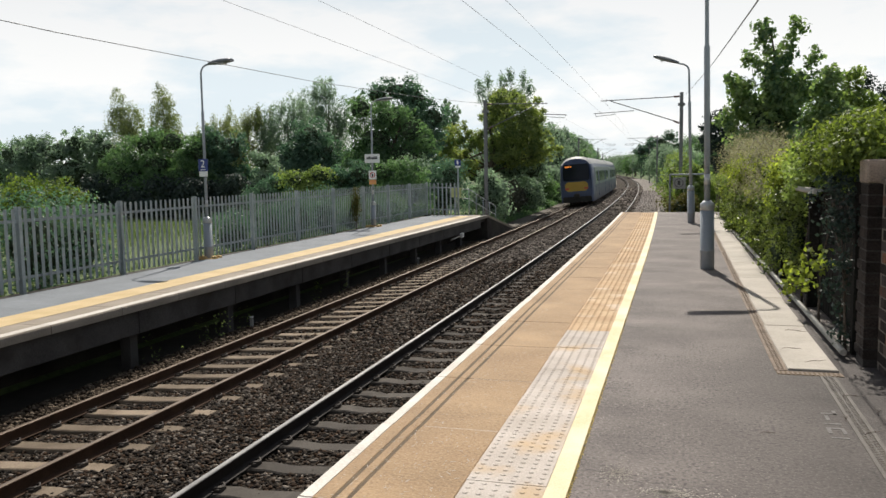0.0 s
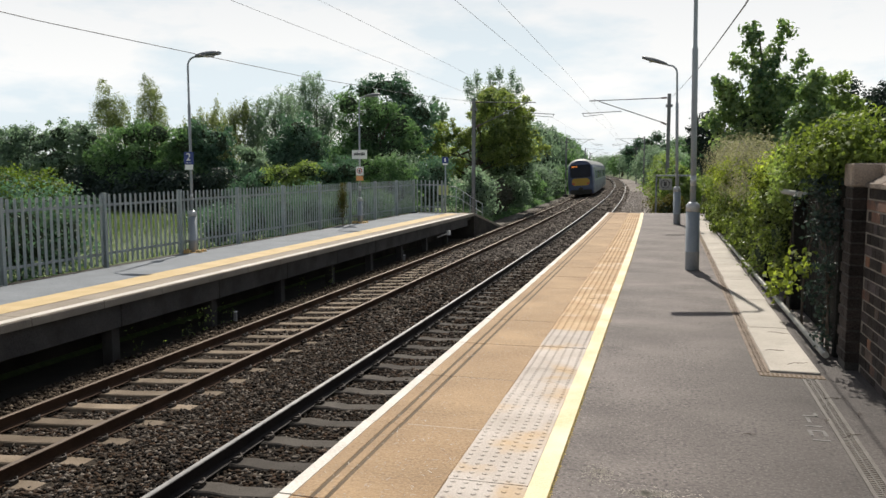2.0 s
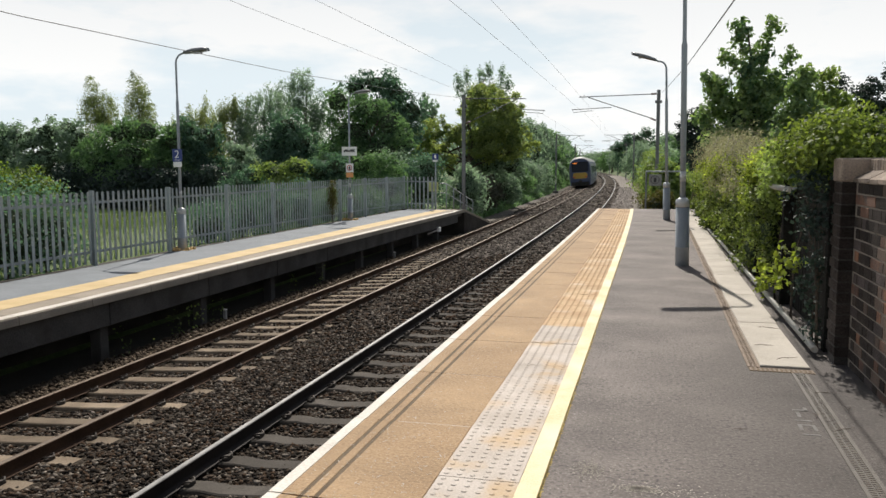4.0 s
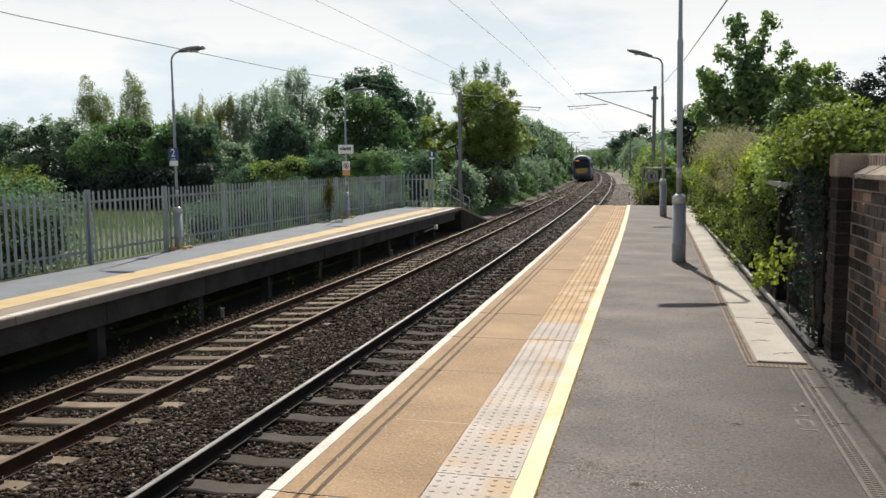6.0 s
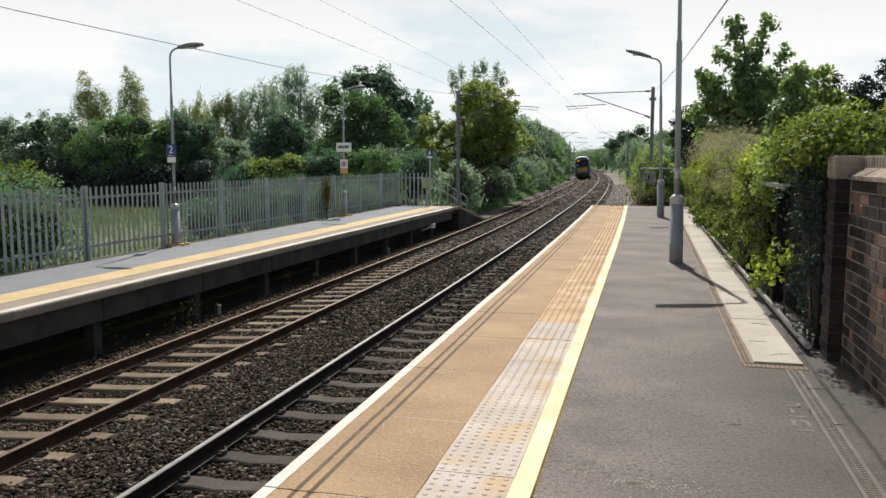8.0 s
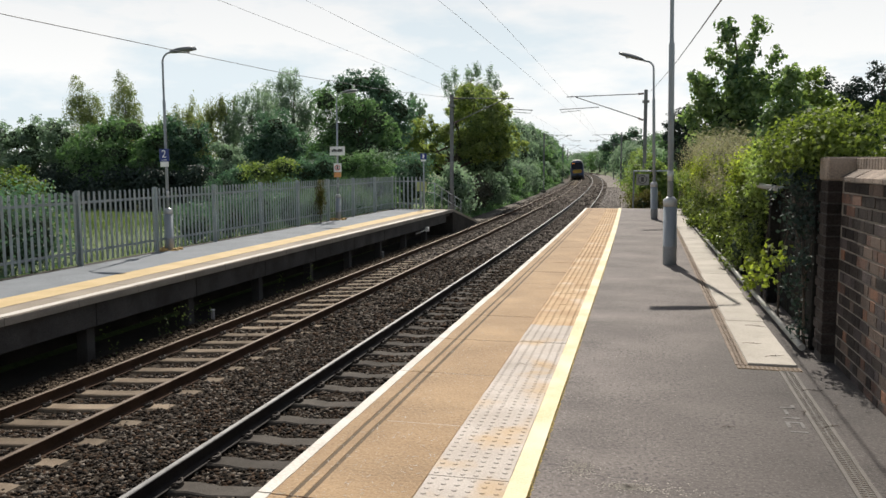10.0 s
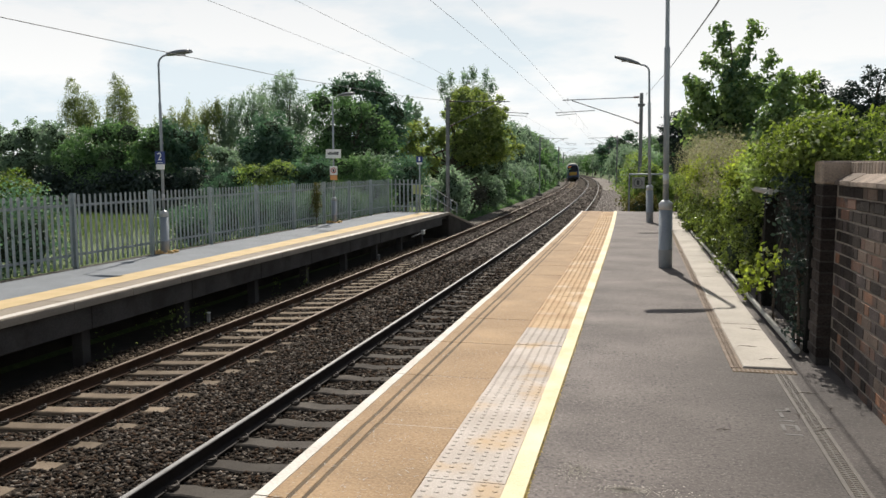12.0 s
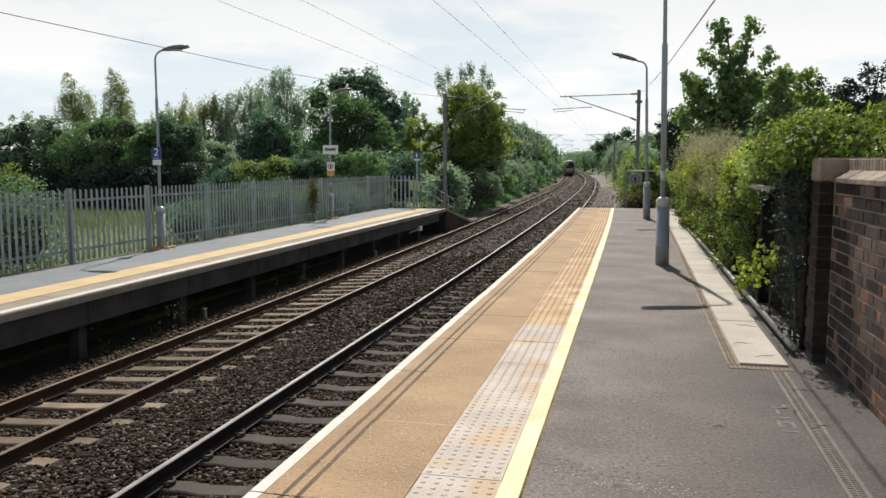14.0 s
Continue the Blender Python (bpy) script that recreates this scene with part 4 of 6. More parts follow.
    tagged(part("platform_ramp", bm, "wall_dark"), "dark sloping ramp at the platform's end", "ramp", kind="structure")
    bm = bmesh.new()
    for x0, x1 in ((-11.0, OPP_X - 0.14), (OPP_X - 0.135, OPP_X + 0.02)):
        vs = [bm.verts.new((x, y, z + d)) for y, z in ((OPP_END + 0.01, OPP_Z + 0.004), (OPP_END + 6.0, -1.44)) for x, d in ((x0, 0.012), (x1, 0.012), (x1, -0.09), (x0, -0.09))]
        for q in ((0, 1, 5, 4), (1, 2, 6, 5), (2, 3, 7, 6), (3, 0, 4, 7), (0, 3, 2, 1), (4, 5, 6, 7)):
            bm.faces.new([vs[k] for k in q])
    bmesh.ops.recalc_face_normals(bm, faces=bm.faces)
    tagged(part("ramp_surface", bm, "tan_edge"), "tan paved surface of the sloping ramp", "ramp", kind="structure")


make_opposite()

# ---- brick wall beside the platform ----
def make_wall():
    wall = thing("wall_east", (0, 0, 0), "old red brick wall with a sloped brick capping", "brick wall", kind="structure")
    X, T = 1.53, 0.33
    part("wall_core", boxed(X + 0.0025, X + T, -8.0, 6.79, -0.3, 1.445), "mortar", wall, "mortar joints")
    H, COURSE = 0.0755, 0.0865
    kinds = {}
    for ln in (0.225, 0.105):
        kinds[ln] = [mesh_of("brick", boxed(0, 0.10, 0.0, ln, 0, H, bevel=0.004), m) for m in ("brick", "brick_buff", "brick_soot_shade", "brick_orange", "brick_blue")]
    rng = random.Random(4)
    for c in range(-1, 17):
        z = c * COURSE - 0.0225 + 0.0865
        y, k = 6.785 - (0.06 if c % 2 else 0.0), 0
        if z + H > 1.446:
            break
        while y > 3.7:
            ln = 0.225 if (k + c) % 2 == 0 else 0.105
            # soot on the top courses; beside the pier dark bricks imitate shade
            dark_odds = 0.8 if c > 11 else 0.75 if y > 6.15 else 0.10
            me = kinds[ln][2] if rng.random() < dark_odds else rng.choices(kinds[ln], (3, 3, 0.6, 1.8, 3) if c < 9 else (3, 4, 0.6, 0.7, 4))[0]
            share("brick", me, wall, Matrix.Translation((X - rng.uniform(0.0, 0.004), y - ln, z)))
            y -= ln + 0.007
            k += 1
    # plain older stretch behind
    part("wall_run", boxed(X - 0.001, X + 0.01, -8.0, 3.68, -0.3, 1.44), "brick", wall)
    # sloped plinth course and bricks on edge
    bm = bmesh.new()
    vs = [bm.verts.new(v) for v in ((-0.02, 0, 0), (-0.02, 0, 0.03), (0.09, 0, 0.09), (0.20, 0, 0.09), (0.20, 0, 0))]
    vs += [bm.verts.new((v.co.x, 0.218, v.co.z)) for v in vs]
    bm.faces.new(vs[:5])
    bm.faces.new(vs[5:][::-1])
    for k in range(5):
        bm.faces.new((vs[k], vs[(k + 1) % 5], vs[5 + (k + 1) % 5], vs[5 + k]))
    bmesh.ops.recalc_face_normals(bm, faces=bm.faces)
    plinth = mesh_of("plinth_brick", bm, "brick_cap")
    edge = mesh_of("capping_brick", boxed(0.09, 0.31, 0, 0.066, 0, 0.105, bevel=0.006), "brick_cap")
    y = 6.57
    while y > 3.2:
        share("plinth_brick", plinth, wall, Matrix.Translation((X, y, 1.445 + rng.uniform(-0.002, 0.002))))
        y -= 0.226
    y = 6.72
    while y > 3.2:
        share("capping_brick", edge, wall, Matrix.Translation((X, y, 1.512 + rng.uniform(-0.003, 0.003))))
        y -= 0.0745
    part("capping_run", boxed(X, X + 0.31, -8.0, 3.2, 1.445, 1.60), "brick_cap", wall)
    pier = thing("wall_pier", (0, 0, 0), "square brick pier with a pale capstone ending the wall", "pier", kind="structure")
    # shade on the pier is put into its dark mortar and brick colours
    part("pier_core", boxed(1.434, 1.84, 6.803, 7.05, -0.3, 1.446), "mortar_dark", pier)
    pb = mesh_of("brick", boxed(0, 0.215, 0, 0.1025, 0, H, bevel=0.004), "brick_soot_shade")
    pl = mesh_of("brick", boxed(0, 0.1025, 0, 0.205, 0, H, bevel=0.004), "brick_soot_shade")
    for c in range(0, 16):
        z = 0.0640 + c * COURSE
        for k in range(2):
            share("brick", pb, pier, Matrix.Translation((1.430 + k * 0.222, 6.800, z)))
        share("brick", pl, pier, Matrix.Translation((1.4305, 6.91 - 0.05 * (c % 2), z + 0.0001)))
    part("capstone", boxed(1.418, 1.87, 6.785, 7.07, 1.447, 1.63, bevel=0.012), "brick_cap", pier, "pale stone cap")


make_wall()


def make_side_fence():
    f = thing("railing_fence", (0, 0, 0), "dark overgrown fence with pale tube rails behind the hedge", "fence")
    for z0, z1, x, r in ((1.33, 1.33, 1.35, 0.03), (0.07, -0.02, 1.33, 0.028)):
        part("rail", tube(bmesh.new(), [(x, 8.65 if z0 > 1 else 7.0, z0), (x + 0.01, 16, z0 - 0.01), (x + 0.02, 26, z1)], r, 8), "pipe", f, "pale weathered tube rail")
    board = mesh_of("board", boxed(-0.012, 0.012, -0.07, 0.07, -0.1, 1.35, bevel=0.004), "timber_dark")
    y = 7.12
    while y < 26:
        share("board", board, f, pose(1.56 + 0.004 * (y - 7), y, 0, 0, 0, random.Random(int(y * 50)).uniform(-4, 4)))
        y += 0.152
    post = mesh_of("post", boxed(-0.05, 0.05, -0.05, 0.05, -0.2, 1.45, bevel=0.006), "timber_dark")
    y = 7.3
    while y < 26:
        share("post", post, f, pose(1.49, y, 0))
        y += 2.4


make_side_fence()


# ---- palisade fence across the tracks ----
def make_palisade():
    X, z0 = -11.3, -0.50
    pale_bm = bmesh.new()
    vs = [(-0.037, 0.012), (-0.018, 0.0), (0.018, 0.0), (0.037, 0.012)]
    rows = []
    for z, w in ((0.06, 1.0), (1.52, 1.0), (1.55, 0.7)):
        rows.append([pale_bm.verts.new((d, y * w, z)) for y, d in vs] + [pale_bm.verts.new((d - 0.006, y * w, z)) for y, d in vs[::-1]])
    for r0, r1 in zip(rows, rows[1:]):
        for k in range(8):
            pale_bm.faces.new((r0[k], r0[(k + 1) % 8], r1[(k + 1) % 8], r1[k]))
    pale_bm.faces.new(rows[-1])
    pale_bm.faces.new(rows[0][::-1])
    bmesh.ops.recalc_face_normals(pale_bm, faces=pale_bm.faces)
    pale = mesh_of("pale", pale_bm, "steel")
    post_bm = bmesh.new()
    box(post_bm, -0.07, 0.02, -0.036, -0.030, -0.3, 1.58)
    box(post_bm, -0.07, 0.02, 0.030, 0.036, -0.3, 1.58)
    box(post_bm, -0.030, -0.022, -0.030, 0.030, -0.3, 1.58)
    box(post_bm, 0.021, 0.028, -0.036, 0.036, -0.3, 1.58)
    post = mesh_of("post", post_bm, "steel")
    rail_bm = bmesh.new()
    box(rail_bm, -0.018, -0.010, 0.05, 2.70, -0.025, 0.025)
    box(rail_bm, -0.060, -0.010, 0.05, 2.70, -0.030, -0.025)
    rail = mesh_of("rail", rail_bm, "steel")
    ys = [14.34 + 2.75 * k for k in range(-5, 8)]
    for y in ys:
        p = thing("palisade_panel", (X, y, z0), "grey galvanised steel palisade fence panel", "fence", "palisade fence panels")
        share("post", post, p)
        for z in (0.30, 1.33):
            share("rail", rail, p, Matrix.Translation((0, 0, z)))
        for k in range(15):
            share("pale", pale, p, Matrix.Translation((0.0, 0.14 + k * 0.1765, 0)))
    # return across the platform's end
    p = thing("palisade_panel", (-11.3, 36.1, z0), "grey palisade panel across the end of the platform", "fence", "palisade fence panels")
    p.rotation_euler = (0, 0, radians(-90))
    share("post", post, p)
    for z in (0.30, 1.33):
        share("rail", rail, p, Matrix.Translation((0, 0, z)) @ Matrix.Diagonal((1, 0.56, 1, 1)))
    for k in range(7):
        share("pale", pale, p, Matrix.Translation((0.0, 0.17 + k * 0.20, 0)))
    share("post", post, p, Matrix.Translation((0, 1.53, 0)))


make_palisade()


def make_handrail():
    h = thing("ramp_handrail", (0, 0, 0), "grey steel handrail down the platform ramp", "handrail")
    line = [(-9.62, 36.3, 0.75), (-9.35, 36.5, 0.73), (-9.3, 42.0, -0.32)]
    part("top_rail", tube(bmesh.new(), line, 0.024, 8), "lamp_grey", h)
    part("mid_rail", tube(bmesh.new(), [(x, y, z - 0.45) for x, y, z in line], 0.02, 8), "lamp_grey", h)
    for f in (0.0, 0.25, 0.5, 0.75, 1.0):
        y = 36.5 + 5.5 * f
        zt = 0.73 - 1.05 * f
        part("post", tube(bmesh.new(), [(-9.35 + 0.05 * f, y, zt), (-9.35 + 0.05 * f, y, zt - 1.35)], 0.024, 8), "lamp_grey", h)


make_handrail()


# ---- lamp columns ----
def lamp_post(at, height, collar, arm, base_r, top_r, lean, label, feet=False, band=False, rise=0.07):
    """A stepped column with a bent arm to one side and a flat lantern."""
    base_r, top_r = base_r * 0.9, top_r * 0.72
    lamp = thing("lamp_post", at, label, "lamp post", "platform lamp posts")
    lamp.rotation_euler = (0, radians(lean), 0)
    part("base", tube(bmesh.new(), [(0, 0, -0.1), (0, 0, 0.28), (0, 0, 0.285), (0, 0, 0.30), (0, 0, 0.305), (0, 0, collar - 0.10)], [base_r, base_r, base_r * 1.05, base_r * 1.05, base_r, base_r], 20), "lamp_grey", lamp)
    part("collar", tube(bmesh.new(), [(0, 0, collar - 0.10), (0, 0, collar), (0, 0, collar + 0.05)], [base_r * 1.02, base_r * 1.02, top_r * 1.3], 20), "lamp_band", lamp, "pale collar")
    s = 1 if arm > 0 else -1
    k = 0.22
    pts = [(0, 0, collar + 0.03), (0, 0, height * 0.76), (0, 0, height * 0.765), (0, 0, height - k)]
    rs = [top_r, top_r, top_r * 0.72, top_r * 0.66]
    for i in range(1, 7):
        a = math.pi / 2 * i / 6
        pts.append((s * k * (1 - math.cos(a)) , 0, height - k + k * math.sin(a)))
        rs.append(top_r * 0.60)
    pts.append((arm * 0.45, 0, height + abs(arm) * 0.45 * rise))
    rs.append(top_r * 0.5)
    part("column", tube(bmesh.new(), pts, rs, 14), "lamp_grey", lamp)
    if band:
        part("band", tube(bmesh.new(), [(0, 0, collar + 0.30), (0, 0, collar + 0.46)], top_r * 1.04, 14), "lamp_band", lamp, "bare metal band")
    # lantern
    bm = bmesh.new()
    x0, x1 = arm * 0.28, arm
    n = 9
    rings = []
    for i in range(n):
        f = i / (n - 1)
        x = x0 + (x1 - x0) * f
        w = 0.13 * (0.45 + 0.55 * math.sin(math.pi * min(0.5, f * 0.9 + 0.08))) * (1 if f < 0.9 else 0.8)
        h = 0.085 * (0.6 + 0.4 * math.sin(math.pi * f))
        z = height + (abs(x) - 0.2) * rise * 1.3
        rings.append([bm.verts.new((x, w * math.cos(a), z + h * math.sin(a) * (1.0 if math.sin(a) > 0 else 0.45))) for a in (2 * math.pi * q / 12 for q in range(12))])
    for r0, r1 in zip(rings, rings[1:]):
        for q in range(12):
            f = bm.faces.new((r0[q], r0[(q + 1) % 12], r1[(q + 1) % 12], r1[q]))
            f.smooth = True
    bm.faces.new(rings[0][::-1])
    bm.faces.new(rings[-1])
    bmesh.ops.recalc_face_normals(bm, faces=bm.faces)
    lantern = part("lantern", bm, "lantern", lamp, "dark flat lantern")
    xa, xb = sorted((arm * 0.55, arm * 0.80))
    part("lens", boxed(xa, xb, -0.075, 0.075, height + abs(arm) * rise * 0.72 - 0.062, height + abs(arm) * rise * 0.72 - 0.03, bevel=0.008), "lens", lantern, "pale lantern lens")
    if feet:
        for dx, dy in ((-0.22, -0.10), (0.22, -0.10), (-0.2, 0.14), (0.2, 0.14), (0.0, -0.2)):
            part("foot_block", boxed(dx - 0.06, dx + 0.06, dy - 0.05, dy + 0.05, -0.02, 0.06, bevel=0.01), "foot", lamp, "orange fixing block")
        part("foot_plate", boxed(-0.26, 0.26, -0.2, 0.2, -0.02, 0.012, bevel=0.004), "foot", lamp)
    return lamp


NEAR_LAMP = "grey painted steel lamp column standing on the platform"
lamp_post((0.49, 13.08, 0), 4.5, 1.02, -1.04, 0.118, 0.062, -0.9, NEAR_LAMP, band=True, rise=0.26)
lamp_post((0.43, 23.9, 0), 4.50, 1.03, -0.96, 0.112, 0.058, -1.5, NEAR_LAMP, rise=0.26)
FAR_LAMP = "grey steel lamp column on orange blocks by the palisade"
lamp_post((-11.12, 17.3, OPP_Z), 4.72, 0.98, 0.86, 0.112, 0.05, 0.1, FAR_LAMP, feet=True, band=True)
lamp_post((-11.03, 28.4, OPP_Z), 4.72, 0.92, 0.86, 0.108, 0.05, 0.1, FAR_LAMP, feet=True, band=True)


def text_mesh(body, size, material):
    cu = bpy.data.curves.new("lettering", 'FONT')
    cu.body, cu.size, cu.align_x, cu.align_y, cu.extrude = body, size, 'CENTER', 'CENTER', 0.002
    ob = bpy.data.objects.new("lettering", cu)
    scene.collection.objects.link(ob)
    bpy.context.view_layer.update()
    me = bpy.data.meshes.new_from_object(ob.evaluated_get(bpy.context.evaluated_depsgraph_get()))
    bpy.data.objects.remove(ob)
    bpy.data.curves.remove(cu)
    me.materials.clear()
    me.materials.append(M[material])
    return me


def make_signs():
    # platform number on the lamp column
    s = thing("platform_sign", (-11.10, 17.20, 1.72), "blue platform number sign above a small white plate", "sign")
    part("panel", boxed(-0.13, 0.13, -0.012, 0.012, -0.03, 0.27, bevel=0.004), "blue", s)
    share("numeral", text_mesh("2", 0.26, "white"), s, pose(0, -0.016, 0.14, 90, 0, 0), "white numeral")
    part("bar", boxed(-0.07, 0.07, -0.016, -0.012, 0.0, 0.012), "white", s)
    part("plate", boxed(-0.11, 0.11, -0.012, 0.012, -0.16, -0.035, bevel=0.004), "white", s, "white plate")
    # station name board
    s = thing("station_sign", (-10.98, 28.28, 2.13), "white station name board on the lamp column", "sign")
    part("panel", boxed(-0.30, 0.30, -0.012, 0.012, -0.18, 0.15, bevel=0.005), "white", s)
    rng = random.Random(2)
    x = -0.22
    while x < 0.2:
        w = rng.uniform(0.03, 0.05)
        part("letter_bar", boxed(x, x + w, -0.016, -0.012, -0.05, 0.03 + rng.choice((0, 0.025))), "black", s)
        x += w + 0.012
    s = thing("warning_sign", (-10.98, 28.28, 1.50), "white warning sign with a red ring over an orange panel", "sign")
    part("panel", boxed(-0.15, 0.15, -0.012, 0.012, -0.17, 0.16, bevel=0.004), "white", s)
    ring = bmesh.new()
    tube(ring, [(0.09 * math.cos(a), -0.016, 0.09 * math.sin(a)) for a in (k * math.pi / 12 for k in range(25))], 0.014, 6, caps=False)
    part("ring", ring, "red", s)
    part("pictogram", boxed(-0.03, 0.03, -0.016, -0.012, -0.06, 0.05), "black", s)
    part("lower_panel", boxed(-0.14, 0.14, -0.012, 0.012, -0.36, -0.18, bevel=0.004), "orange", s)
    # signs at the end of the far platform
    s = thing("platform_sign", (-9.75, 36.02, 1.87), "small blue platform sign on a tall grey post", "sign")
    part("panel", boxed(-0.15, 0.15, -0.012, 0.012, -0.03, 0.25, bevel=0.004), "blue", s)
    part("bar", boxed(-0.04, 0.04, -0.016, -0.012, 0.03, 0.20), "white", s)
    part("post", tube(bmesh.new(), [(0, 0.04, 0.26), (0, 0.04, -2.33)], 0.035, 8), "steel", s)
    part("plate", boxed(-0.12, 0.12, -0.012, 0.012, -0.12, -0.035), "white", s)
    s = thing("notice", (-10.2, 37.2, 0.55), "yellow notice board beyond the palisade", "sign")
    part("panel", boxed(-0.28, 0.28, -0.012, 0.012, -0.22, 0.24, bevel=0.004), "yellow_sign", s)
    part("post", tube(bmesh.new(), [(0, 0.04, 0.2), (0, 0.04, -1.6)], 0.03, 8), "steel", s)
    # barrier with a sign at the end of the near platform
    s = thing("end_barrier", (0, 30.9, 0), "grey tube barrier with a warning sign at the platform's end", "barrier")
    part("top_rail", tube(bmesh.new(), [(-0.24, 0, 1.33), (1.1, 0, 1.33)], 0.03, 8), "lamp_grey", s)
    for x in (-0.22, 0.55, 1.08):
        part("post", tube(bmesh.new(), [(x, 0, 1.33), (x, 0, -1.2)], 0.03, 8), "mast", s)
    part("panel", boxed(-0.12, 0.34, -0.045, -0.03, 0.80, 1.22, bevel=0.004), "sign_grey", s, "weathered grey sign panel")
    ring = tube(bmesh.new(), [(0.1 + 0.15 * math.cos(a), -0.05, 1.02 + 0.15 * math.sin(a)) for a in (k * math.pi / 12 for k in range(25))], 0.012, 6, caps=False)
    part("ring", ring, "black", s)
    part("pictogram", boxed(0.05, 0.15, -0.052, -0.046, 0.93, 1.10), "black", s)


make_signs()


def make_markers():
    for y in (14.35, 25.4):
        m = thing("marker_post", (-8.30, y, -1.63), "small weathered grey marker post with a white cap", "marker post")
        part("post", boxed(-0.03, 0.03, -0.03, 0.03, -0.1, 0.31, bevel=0.006), "sign_grey", m)
        part("cap", boxed(-0.035, 0.035, -0.035, 0.035, 0.31, 0.335, bevel=0.006), "white", m)


make_markers()


# ---- overhead line ----
def h_section(z0, z1, w=0.165, d=0.17):
    bm = bmesh.new()
    box(bm, -w / 2, w / 2, -d / 2, -d / 2 + 0.014, z0, z1)
    box(bm, -w / 2, w / 2, d / 2 - 0.014, d / 2, z0, z1)
    box(bm, -0.006, 0.006, -d / 2 + 0.014, d / 2 - 0.014, z0, z1)
    return bm


def line_mast(x, y, side, reach, arm=(-1.2, 0.7)):
    """side: +1 when the arm goes towards +x. reach: distance from mast to the wires."""
    m = thing("line_mast", (x, y, 0), "dark steel overhead line mast with a cantilever arm", "line mast", "overhead line masts")
    m.rotation_euler = (0, 0, heading(y))
    part("post", h_section(-1.75, 5.12), "mast", m)
    part("footing", boxed(-0.3, 0.3, -0.3, 0.3, -2.0, -1.35, bevel=0.03), "concrete_dark", m, "concrete footing")
    s = side
    part("top_tube", tube(bmesh.new(), [(s * 0.35, 0, 4.93), (s * (reach + 0.35), 0, 4.86)], 0.022, 8), "mast", m)
    part("stay_tube", tube(bmesh.new(), [(s * 0.35, 0, 3.80), (s * (reach - 0.1), 0, 4.84)], 0.022, 8), "mast", m)
    for z in (4.94, 3.68):
        bm = tube(bmesh.new(), [(s * 0.10, 0, z), (s * 0.36, 0, z + (0.12 if z < 4 else -0.01))], 0.045, 8)
        part("insulator", bm, "insulator", m)
    part("register_arm", tube(bmesh.new(), [(s * (reach + arm[0]), 0, 4.34), (s * (reach + arm[1]), 0, 4.26)], 0.018, 8), "mast", m)
    part("steady_arm", tube(bmesh.new(), [(s * (reach + arm[1] - 1.0), 0, 4.20), (s * (reach + arm[1] - 0.1), 0, 4.12), (s * (reach + arm[1] - 0.05), 0, 4.28)], 0.013, 8), "mast", m)
    part("dropper", tube(bmesh.new(), [(s * (reach + 0.1), 0, 4.95), (s * (reach + 0.1), 0, 4.80)], 0.012, 6), "mast", m)
    if arm[0] > 0:
        part("arm_strut", tube(bmesh.new(), [(s * (reach + arm[0] + 0.05), 0, 4.34), (s * (reach + min(arm[0], -0.3)), 0, 4.70)], 0.010, 6), "mast", m)
    part("bracket", boxed(-0.16, 0.16, -0.14, 0.14, 4.5, 4.62, bevel=0.01), "mast", m)
    return m


MASTS = [40.0, 92.0, 140.0, 188.0, 236.0, 284.0]
for y in MASTS:
    line_mast(-9.10 + bend(y), y, 1, 2.8, (0.15, 1.3))
    line_mast(0.43 + bend(y) if y < 50 else -0.5 + bend(y), y, -1, 3.4 if y < 50 else 2.8)


def make_wires():
    def run(name, x, z, sag, r, label, y0=-10.0):
        ys = [y0] + MASTS
        pts = []
        for a, b in zip(ys, ys[1:]):
            for i in range(8):
                f = i / 8
                y = a + (b - a) * f
                pts.append((x + bend(y), y, z - 4 * sag * f * (1 - f)))
        pts.append((x + bend(ys[-1]), ys[-1], z))
        tagged(part(name, tube(bmesh.new(), pts, r, 6), "wire"), label, "overhead wire")
    for x in (-6.80, -3.30):
        run("contact_wire", x, 4.27, -0.03, 0.0034, "thin dark contact wire above the track")
        run("catenary_wire", x, 4.95, -0.04, 0.0035, "thin dark catenary wire above the contact wire")
        for y in (52, 64, 76, 104, 116, 128):
            tagged(part("dropper_wire", tube(bmesh.new(), [(x + bend(y), y, 4.28), (x + bend(y), y, 4.98)], 0.0028, 5), "wire"), "thin dropper between contact and catenary wires", "overhead wire")
    for x, ys in ((-9.6, ((-12, 4.2), (0, 3.95), (10.8, 3.92), (20.2, 4.1), (30, 4.45), (40, 4.95))), (0.75, ((-12, 3.4), (0, 2.95), (8.6, 3.2), (11.8, 3.4), (19.7, 3.91), (32, 4.6), (40, 5.0)))):
        pts = [(x + (0.3 if x < 0 else -0.4) * max(0, (y - 25) / 15), y, z) for y, z in ys]
        tagged(part("return_wire", tube(bmesh.new(), pts, 0.008, 6), "wire"), "dark return wire slung from mast to mast", "overhead wire")


make_wires()


def make_ground_marks():
    m = thing("painted_mark", (0, 0, 0), "faded pale painted mark on the asphalt", "painted mark", kind="structure")
    for x, y, w, l in ((0.90, 4.95, 0.10, 0.022), (0.90, 5.04, 0.022, 0.09), (0.98, 5.04, 0.022, 0.09), (0.90, 5.13, 0.10, 0.022), (0.90, 5.22, 0.10, 0.022), (0.93, 5.30, 0.022, 0.11), (0.92, 5.44, 0.09, 0.022), (0.99, 5.44, 0.022, 0.08)):
        part("stroke", boxed(x, x + w, y, y + l, -0.01, 0.0025), "chalk", m)


make_ground_marks()


